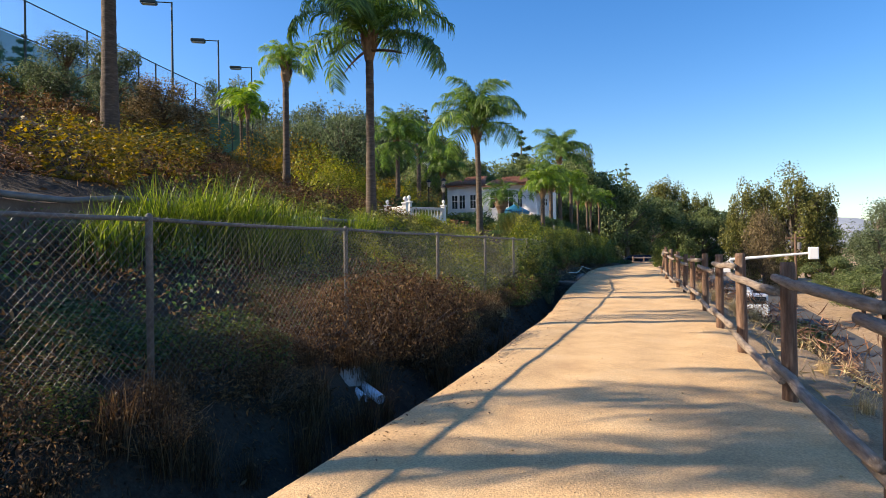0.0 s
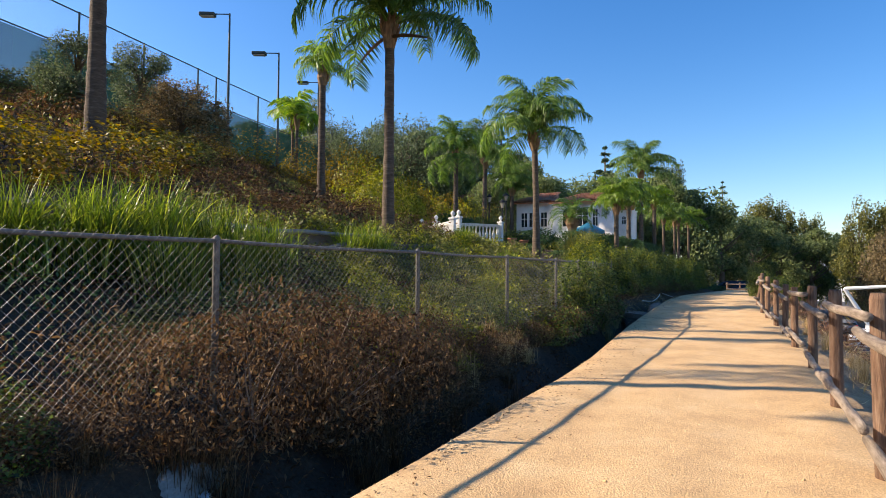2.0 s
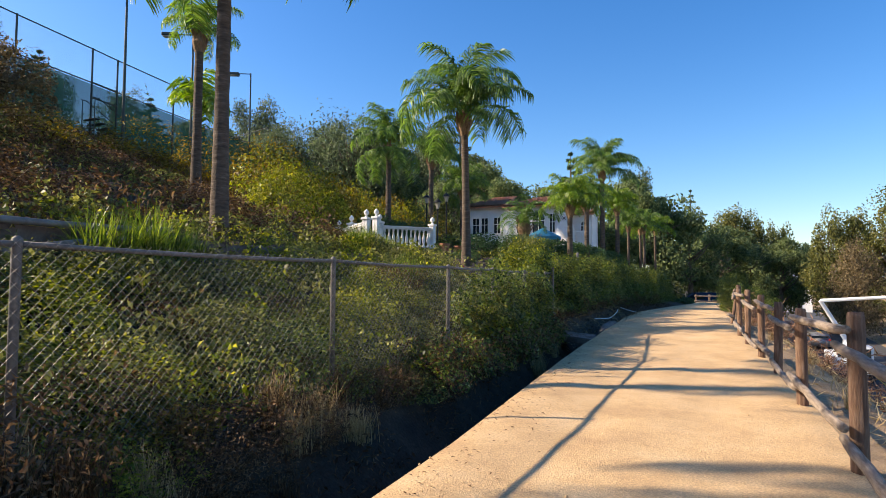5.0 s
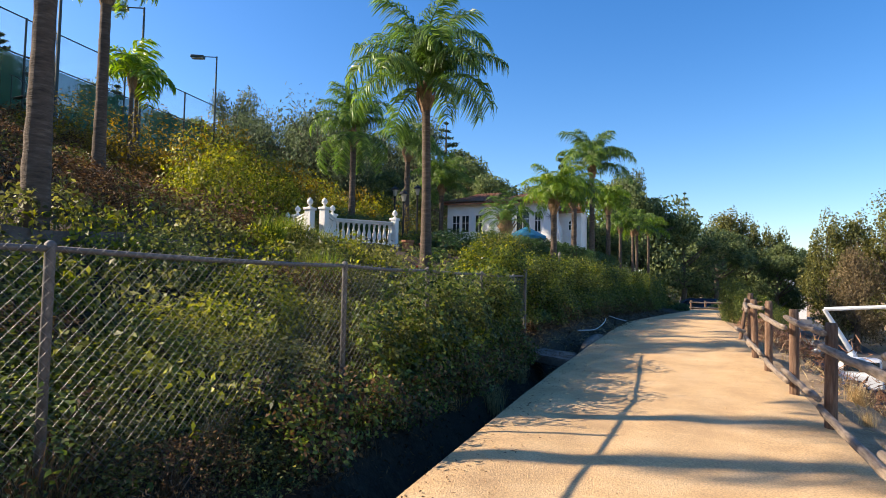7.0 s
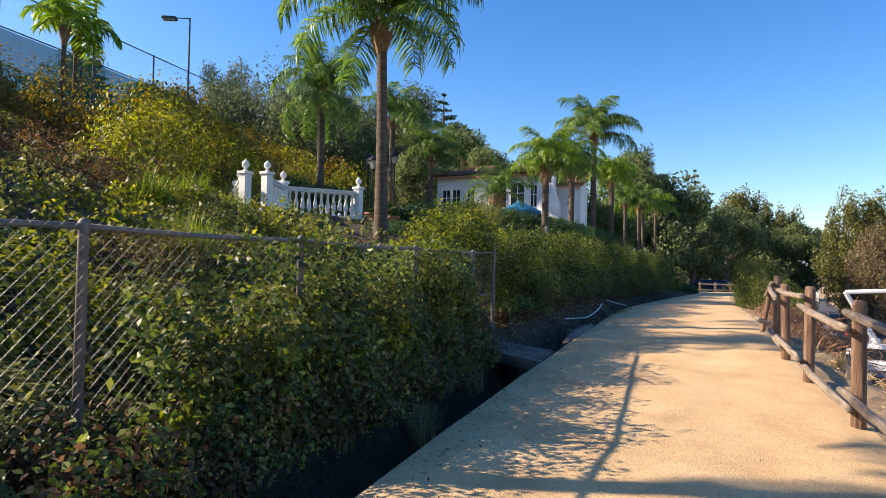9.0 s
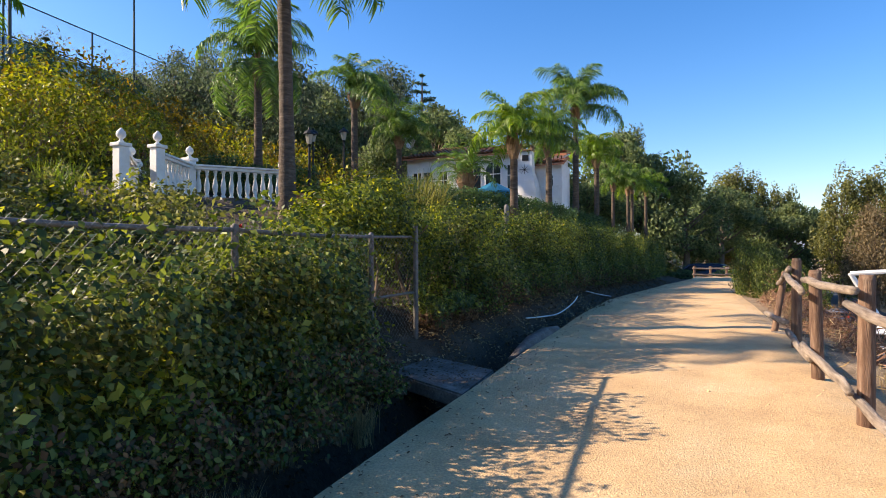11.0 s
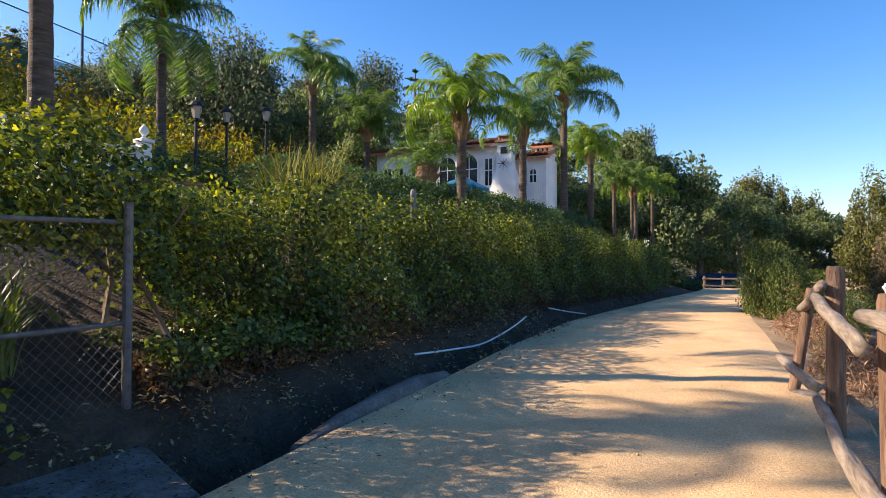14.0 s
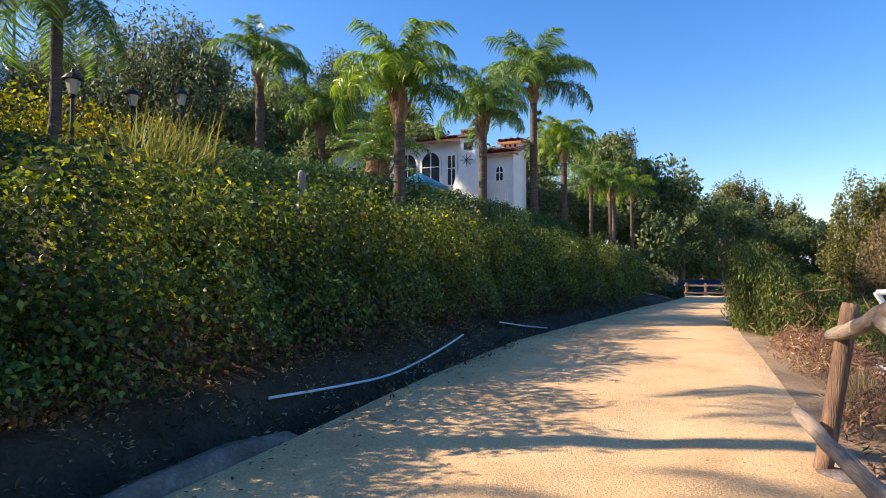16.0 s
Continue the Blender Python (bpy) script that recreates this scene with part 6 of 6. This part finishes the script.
garden_lamp(-13.3, 34.0, 5.66)
garden_lamp(-12.65, 34.85, 5.8)
garden_lamp(-11.3, 31.3, 5.0)

um = empty("patio_umbrella", (-10.1, 42.4, gz(-10.1, 42.4)))
hz = 4.6 - gz(-10.1, 42.4)
bm = bmesh.new()
tube(bm, [(0, 0, 0), (0, 0, hz + 0.05)], [0.025, 0.025], 8)
part("pole", bm, M_BOOT, um)
bm = bmesh.new()
apex = bm.verts.new((0, 0, hz))
rim = [bm.verts.new((1.1 * math.cos(math.pi * k / 4), 1.1 * math.sin(math.pi * k / 4), hz - 0.55)) for k in range(8)]
low = [bm.verts.new((1.11 * math.cos(math.pi * k / 4), 1.11 * math.sin(math.pi * k / 4), hz - 0.72)) for k in range(8)]
for k in range(8):
    bm.faces.new((apex, rim[k], rim[(k + 1) % 8]))
    bm.faces.new((rim[k], low[k], low[(k + 1) % 8], rim[(k + 1) % 8]))
bmesh.ops.solidify(bm, geom=bm.faces[:], thickness=0.01)
part("canopy", bm, M_UMBRELLA, um, "bright blue canvas canopy")
bm = bmesh.new()
lathe(bm, [(0.3, 0), (0.3, 0.06), (0.06, 0.1), (0.05, 0.3)], 14)
part("base", bm, M_CONCRETE, um)
tagged(um, "open bright blue patio umbrella beside the villa", "umbrella")

bm = bmesh.new()
tube(bm, [(0, 0, -0.4), (0, 0, 0.55), (0, 0, 0.6), (0, 0, 0.63)], [0.05, 0.05, 0.045, 0.02], 10)
ob = obj("stub_post", bm, M_DULLPIPE)
ob.matrix_basis = pose(-4.88, 30.05, 1.9)
tagged(ob, "short grey post rising from the hedge", "post")

# terracotta pots by the balustrade
for k, (x, y) in enumerate(((-9.9, 29.2), (-9.5, 29.7))):
    bm = bmesh.new()
    lathe(bm, [(0.14, 0), (0.2, 0.28), (0.23, 0.3), (0.23, 0.36), (0.19, 0.36), (0.17, 0.3)], 14)
    ob = obj("flower_pot", bm, M_TILE)
    ob.matrix_basis = pose(x, y, gz(x, y))
    tagged(ob, "terracotta flower pot on the garden bank", "pot", group="flower pots")

# red flowers
M_RED = mat("red_petals", (0.55, 0.03, 0.02), 0.6)
for k, (x, y, z) in enumerate(((-3.75, 19.6, 0.85), (-3.9, 21.4, 0.75), (-4.2, 23.0, 0.9), (-4.95, 30.0, 0.9), (-5.0, 33.2, 1.7), (-6.9, 23.6, 1.8), (-6.7, 24.0, 1.85), (-4.9, 26.0, 1.2))):
    rng = np.random.default_rng(300 + k)
    bm = bmesh.new()
    for j in range(9):
        a, e = rng.uniform(0, 6.28), rng.uniform(-0.3, 1.2)
        d = Vector((math.cos(a) * math.cos(e), math.sin(a) * math.cos(e), math.sin(e)))
        s = d.cross(Vector((0.3, 0.2, 1))).normalized() * 0.022
        q = [bm.verts.new(p) for p in (d * 0.005, d * 0.035 + s, d * 0.07, d * 0.035 - s)]
        bm.faces.new(q)
    ob = obj("red_flower", bm, M_RED)
    ob.matrix_basis = pose(x, y, z)
    tagged(ob, "small red flower head in the vines", "flower", group="red flowers")

# ---------- street below ----------
M_CARDARK = mat("dark_blue_car_paint", (0.015, 0.02, 0.03), 0.25, 0.3)
M_CARGREY = mat("silver_car_paint", (0.25, 0.26, 0.27), 0.3, 0.5)
M_WHITEPAINT = mat("white_truck_paint", (0.75, 0.75, 0.74), 0.35)
M_RUBBER = mat("tyre_rubber", (0.02, 0.02, 0.02), 0.85)
M_ORANGE = mat("orange_plastic", (0.75, 0.14, 0.02), 0.5)
M_YELLOWP = mat("yellow_paint", (0.7, 0.45, 0.02), 0.6)
M_CHROME = mat("alloy_metal", (0.5, 0.5, 0.5), 0.3, 1.0)


def wheel(parent, x, y, r=0.33, w=0.2):
    bm = bmesh.new()
    lathe(bm, [(r * 0.6, -w / 2), (r * 0.95, -w / 2), (r, -w / 3), (r, w / 3), (r * 0.95, w / 2), (r * 0.6, w / 2)], 18)
    t = part("tyre", bm, M_RUBBER, parent)
    t.matrix_basis = Matrix.Translation((x, y, r)) @ Matrix.Rotation(radians(90), 4, "Y")
    bm = bmesh.new()
    lathe(bm, [(r * 0.62, -w * 0.42), (r * 0.2, -w * 0.5), (r * 0.2, w * 0.5), (r * 0.62, w * 0.42)], 12)
    part("rim", bm, M_CHROME, t)


def car(x, y, z, yaw, paint, label, suv=True):
    c = empty("car")
    L, W = 4.5, 1.84
    H = 1.66 if suv else 1.45
    prof = [(-L / 2, 0.35), (-L / 2, 0.85), (-L / 2 + 0.1, 1.0), (-L / 2 + 0.35, H - 0.1), (-L / 2 + 0.7, H), (0.35, H), (0.75, H - 0.08), (1.35, 1.02), (L / 2 - 0.15, 0.88), (L / 2, 0.7), (L / 2, 0.32), (L / 2 - 0.2, 0.24), (-L / 2 + 0.2, 0.24)]
    bm = bmesh.new()
    sides = []
    for s in (-1, 1):
        sides.append([bm.verts.new((s * W / 2 * (0.82 if zz > 1.1 else 1.0), yy, zz)) for yy, zz in prof])
    bm.faces.new(sides[0])
    bm.faces.new(sides[1][::-1])
    for k in range(len(prof)):
        j = (k + 1) % len(prof)
        bm.faces.new((sides[0][k], sides[1][k], sides[1][j], sides[0][j]))
    bmesh.ops.recalc_face_normals(bm, faces=bm.faces)
    bmesh.ops.bevel(bm, geom=bm.edges[:], offset=0.05, segments=2, affect="EDGES")
    body = part("body", bm, paint, c)
    smooth(body.data)
    for name, yy0, zz0, yy1, zz1 in (("windscreen", 0.78, H - 0.15, 1.3, 1.08), ("rear_window", -L / 2 + 0.31, H - 0.18, -L / 2 + 0.13, 1.08)):
        bm = bmesh.new()
        o = 0.02 if yy0 > 0 else -0.02
        v = [bm.verts.new(p) for p in ((-0.66, yy0 + o, zz0), (0.66, yy0 + o, zz0), (0.78, yy1 + o, zz1), (-0.78, yy1 + o, zz1))]
        bm.faces.new(v)
        bmesh.ops.solidify(bm, geom=bm.faces[:], thickness=0.01)
        part(name, bm, M_GLASS, c, "dark glass")
    for s in (-1, 1):
        bm = bmesh.new()
        v = [bm.verts.new((s * (0.78 if zz > 1.2 else 0.9), yy, zz)) for yy, zz in ((-1.75, H - 0.16), (0.5, H - 0.16), (1.05, 1.06), (-1.95, 1.06))]
        bm.faces.new(v)
        bmesh.ops.solidify(bm, geom=bm.faces[:], thickness=0.02)
        part("side_window", bm, M_GLASS, c, "dark glass")
        for yy in (-1.35, 1.35):
            wheel(c, s * 0.82, yy)
        bm = bmesh.new()
        box(bm, s * 0.68 - 0.16, s * 0.68 + 0.16, L / 2 - 0.06, L / 2 + 0.015, 0.66, 0.8, 0.02)
        part("headlight", bm, M_PVC, c)
        bm = bmesh.new()
        box(bm, s * 0.74 - 0.1, s * 0.74 + 0.1, -L / 2 - 0.015, -L / 2 + 0.05, 0.85, 1.05, 0.02)
        part("tail_light", bm, M_RED, c)
    c.matrix_basis = Matrix.Translation((x, y, z)) @ Matrix.Rotation(radians(yaw), 4, "Z")
    return tagged(c, label, "car")


RZ = -4.97
car(5.2, 49.5, gz(5.3, 51.5) + 0.02, 178, M_CARDARK, "dark blue car parked on the street below")
car(6.6, 80, RZ, 2, M_CARGREY, "silver car parked far along the street", False)
car(-3.6, 72, gz(-3.6, 72) + 0.02, 80, M_CARDARK, "dark car parked beyond the end of the trail")


def bucket_truck(x, y, z, yaw):
    t = empty("bucket_truck")
    bm = bmesh.new()
    box(bm, -1.1, 1.1, 1.6, 3.0, 0.6, 1.5, 0.12)
    box(bm, -1.05, 1.05, 1.7, 2.75, 1.45, 2.4, 0.15)
    part("cab", bm, M_WHITEPAINT, t)
    bm = bmesh.new()
    box(bm, -0.9, 0.9, 2.72, 2.78, 1.6, 2.2, 0.02)
    part("windscreen", bm, M_GLASS, t, "dark glass")
    bm = bmesh.new()
    box(bm, -1.15, 1.15, -3.2, 1.5, 0.75, 1.55, 0.05)
    part("service_body", bm, M_WHITEPAINT, t)
    for s in (-1, 1):
        for yy in (-2.0, 2.3):
            wheel(t, s * 0.98, yy, 0.42, 0.26)
    bm = bmesh.new()
    lathe(bm, [(0.35, 1.55), (0.3, 1.9), (0.25, 2.5)], 12, (0, -0.6, 0))
    part("turret", bm, M_WHITEPAINT, t)
    bm = bmesh.new()
    tube(bm, [(0, -0.6, 2.4), (1.6, 0.3, 5.2)], [0.17, 0.13], 8)
    part("lower_boom", bm, M_WHITEPAINT, t)
    bm = bmesh.new()
    tube(bm, [(1.6, 0.3, 5.2), (-2.6, 0.9, 5.55), (-4.2, 1.1, 5.7)], [0.13, 0.1, 0.08], 8)
    part("upper_boom", bm, M_WHITEPAINT, t)
    bm = bmesh.new()
    box(bm, -4.9, -4.2, 0.8, 1.4, 5.2, 6.2, 0.06)
    part("bucket", bm, M_WHITEPAINT, t)
    bm = bmesh.new()
    box(bm, -1.0, 1.0, -3.35, -3.22, 0.6, 1.0, 0.02)
    part("rear_marker_board", bm, M_ORANGE, t, "orange marker board")
    t.matrix_basis = Matrix.Translation((x, y, z)) @ Matrix.Rotation(radians(yaw), 4, "Z")
    return tagged(t, "white utility bucket truck working on the street", "truck")


bucket_truck(6.6, 58, RZ, 180)


def cone(x, y):
    c = empty("traffic_cone", (x, y, gz(x, y) + 0.02))
    bm = bmesh.new()
    lathe(bm, [(0.16, 0.03), (0.09, 0.4), (0.03, 0.72), (0.02, 0.73)], 12)
    part("cone", bm, M_ORANGE, c)
    bm = bmesh.new()
    box(bm, -0.2, 0.2, -0.2, 0.2, 0, 0.03, 0.008)
    part("base", bm, M_ORANGE, c)
    bm = bmesh.new()
    lathe(bm, [(0.102, 0.36), (0.075, 0.52), (0.07, 0.52)], 12)
    part("band", bm, M_WHITEPAINT, c, "white reflective band")
    return tagged(c, "orange traffic cone on the street", "traffic cone", group="traffic cones")


for x, y in ((4.9, 62), (5.0, 65), (5.2, 67.5), (6.6, 46), (6.8, 42), (8.8, 66)):
    cone(x, y)


def barricade(x, y, yaw):
    b = empty("barricade", (x, y, gz(x, y) + 0.02))
    b.rotation_euler = (0, 0, radians(yaw))
    for s in (-0.5, 0.5):
        bm = bmesh.new()
        tube(bm, [(s, -0.25, 0), (s, 0, 1.0)], [0.025, 0.025], 6)
        tube(bm, [(s, 0.25, 0), (s, 0, 1.0)], [0.025, 0.025], 6)
        part("leg", bm, M_YELLOWP, b)
    for zz in (0.5, 0.85):
        bm = bmesh.new()
        box(bm, -0.62, 0.62, -0.16, -0.13, zz - 0.09, zz + 0.09, 0.008)
        part("board", bm, M_ORANGE, b)
    return tagged(b, "orange work barricade on the street", "barricade", group="work barricades")


barricade(6.2, 55, 10)
barricade(8.0, 41, 20)


def utility_pole(x, y, top, r=0.13, arm=True):
    z = gz(x, y)
    p = empty("utility_pole", (x, y, z))
    h = top - z
    bm = bmesh.new()
    tube(bm, [(0, 0, -0.3), (0, 0, h)], [r, r * 0.75], 10)
    part("pole", bm, M_WOOD, p)
    if arm:
        bm = bmesh.new()
        box(bm, -0.9, 0.9, -0.06, 0.06, h - 0.5, h - 0.38, 0.01)
        part("cross_arm", bm, M_WOOD, p)
        bm = bmesh.new()
        lathe(bm, [(0.2, h - 1.6), (0.2, h - 0.95), (0.1, h - 0.9)], 12, (0.34, 0, 0))
        part("transformer", bm, M_DULLPIPE, p, "grey transformer can")
    return tagged(p, "brown wooden utility pole beside the street", "utility pole", group="utility poles")


utility_pole(12.2, 72, 2.6)
utility_pole(13.6, 46.0, 3.4, 0.14, False)
bm = bmesh.new()
for dz in (0.0, -0.25):
    pts = [(13.6 + (40 - 13.6) * t, 46 + (60 - 46) * t, 3.2 + dz - 1.2 * math.sin(math.pi * t)) for t in np.linspace(0, 1, 10)]
    tube(bm, pts, [0.012] * 10, 5)
tagged(obj("power_line", bm, M_BLACK), "thin black power lines across the street", "cable")

bm = bmesh.new()
lathe(bm, [(0.15, 0), (0.15, 0.06), (0.1, 0.08), (0.1, 0.5), (0.14, 0.52), (0.13, 0.62), (0.06, 0.7), (0.03, 0.76)], 14)
tube(bm, [(-0.17, 0, 0.42), (0.17, 0, 0.42)], [0.055, 0.055], 8)
ob = obj("fire_hydrant", bm, M_YELLOWP)
ob.matrix_basis = pose(7.0, 88, gz(7.0, 88))
tagged(ob, "yellow fire hydrant beside the street", "hydrant")

bm = bmesh.new()
for y in range(10, 110, 1):
    x = float(street_left(y)) + 4.2
    x2 = float(street_left(y + 1)) + 4.2
    for d in (-0.1, 0.1):
        v = [bm.verts.new(p) for p in ((x + d - 0.05, y, gz(x, y) + 0.03), (x + d + 0.05, y, gz(x, y) + 0.03), (x2 + d + 0.05, y + 1, gz(x2, y + 1) + 0.03), (x2 + d - 0.05, y + 1, gz(x2, y + 1) + 0.03))]
        bm.faces.new(v)
tagged(obj("road_marking", bm, M_YELLOWP), "double yellow centre line on the street", "road marking", kind="structure")
prev = None
bm = bmesh.new()
for y in np.arange(0, 130, 2.0):
    x = float(street_left(y)) + 0.02
    z = gz(x + 0.1, y)
    ring = [bm.verts.new(p) for p in ((x + 0.12, y, z - 0.1), (x + 0.1, y, z + 0.14), (x - 0.1, y, z + 0.15), (x - 0.1, y, z - 0.1))]
    if prev:
        for k in range(4):
            bm.faces.new((prev[k], prev[(k + 1) % 4], ring[(k + 1) % 4], ring[k]))
    prev = ring
bmesh.ops.recalc_face_normals(bm, faces=bm.faces)
tagged(obj("kerb", bm, M_CONCRETE), "pale concrete street kerb", "kerb", kind="structure")

# low pole barrier at the end of the trail
en = empty("rail_fence", (-3.2, 60.5, gz(-3.2, 60.5)))
for k in range(4):
    bm = bmesh.new()
    tube(bm, [(0, 0, -0.2), (0, 0, 0.95)], [0.08, 0.075], 10, 0.05)
    part("post", bm, M_WOOD, en).matrix_basis = Matrix.Translation((0.95 * k, 0.5 * k, -0.03 * k))
    if k < 3:
        for zz in (0.4, 0.8):
            bm = bmesh.new()
            tube(bm, [(0.95 * k - 0.1, 0.5 * k - 0.1, zz), (0.95 * (k + 1) + 0.1, 0.5 * (k + 1) - 0.1, zz - 0.03)], [0.05, 0.05], 8, 0.05)
            part("rail", bm, M_RAIL, en)
tagged(en, "low weathered pole barrier across the trail's end", "fence")

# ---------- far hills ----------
# Aerial haze is put into the blue-grey hill colour; no volume is used.
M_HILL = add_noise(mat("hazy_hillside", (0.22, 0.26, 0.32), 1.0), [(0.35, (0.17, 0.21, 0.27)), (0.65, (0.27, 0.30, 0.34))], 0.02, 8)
rng = np.random.default_rng(9)
A = np.radians(np.arange(-70, 75, 0.5))
Hh = 26 + 14 * np.sin(A * 5 + 1) + 8 * np.sin(A * 13) + 4 * np.sin(A * 37) + rng.normal(0, 0.8, len(A))
V, F = [], []
for i, (a, h) in enumerate(zip(A, Hh)):
    for R, z in ((1080, -20), (1130, h * 0.6), (1180, h)):
        V.append((R * math.sin(a), R * math.cos(a), z))
    if i:
        for k in range(2):
            F.append((3 * (i - 1) + k, 3 * i + k, 3 * i + k + 1, 3 * (i - 1) + k + 1))
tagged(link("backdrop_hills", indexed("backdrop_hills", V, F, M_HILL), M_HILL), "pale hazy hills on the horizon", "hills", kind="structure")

# ---------- grit and litter on the trail ----------
rng = np.random.default_rng(21)
n = 5200
y = rng.uniform(2, 40, n)
w = np.where(rng.random(n) < 0.6, rng.beta(0.5, 0.5, n), rng.random(n))
x = trail_left(y) + (trail_right(y) - trail_left(y)) * w
z = trail_surface(x, y)
V, F = [], []
oct_v = np.array([(1, 0, 0), (-1, 0, 0), (0, 1, 0), (0, -1, 0), (0, 0, 1), (0, 0, -1)], float)
oct_f = ((0, 2, 4), (2, 1, 4), (1, 3, 4), (3, 0, 4), (2, 0, 5), (1, 2, 5), (3, 1, 5), (0, 3, 5))
s = rng.uniform(0.003, 0.008, n) * (1 + 0.8 * (rng.random(n) < 0.04))
for i in range(n):
    b = len(V)
    V += list(oct_v * s[i] * rng.uniform(0.6, 1.3, 3) + (x[i], y[i], z[i] + s[i] * 0.3))
    F += [tuple(b + k for k in f) for f in oct_f]
tagged(link("gravel", indexed("gravel", V, F, M_TRAIL), M_TRAIL), "loose tan gravel scattered over the trail", "gravel", kind="stuff")
n = 1500
y = rng.uniform(3, 45, n)
x = trail_left(y) + np.abs(rng.normal(0, 0.35, n))
me = quads("leaf_litter", leaves(np.stack([x, y, trail_surface(x, y) + 0.008], 1), 0.035, 0.4, 2.5, None, 0, rng), 4, L_BROWN)
tagged(link("leaf_litter", me, L_BROWN), "dry brown leaf litter at the trail edge", "litter", kind="stuff")
n = 420
u, v = rng.random(n), rng.random(n)
x = -2.8 - 1.6 * u - 0.12 * v
y = 23.2 + 0.75 * u + 1.15 * v
me = quads("leaf_litter", leaves(np.stack([x, y, 0.066 + 0.045 * u], 1), 0.04, 0.35, 2.5, None, 0, rng), 4, L_BROWN)
tagged(link("leaf_litter", me, L_BROWN), "dry brown leaves fallen on the concrete slab", "litter", kind="stuff")
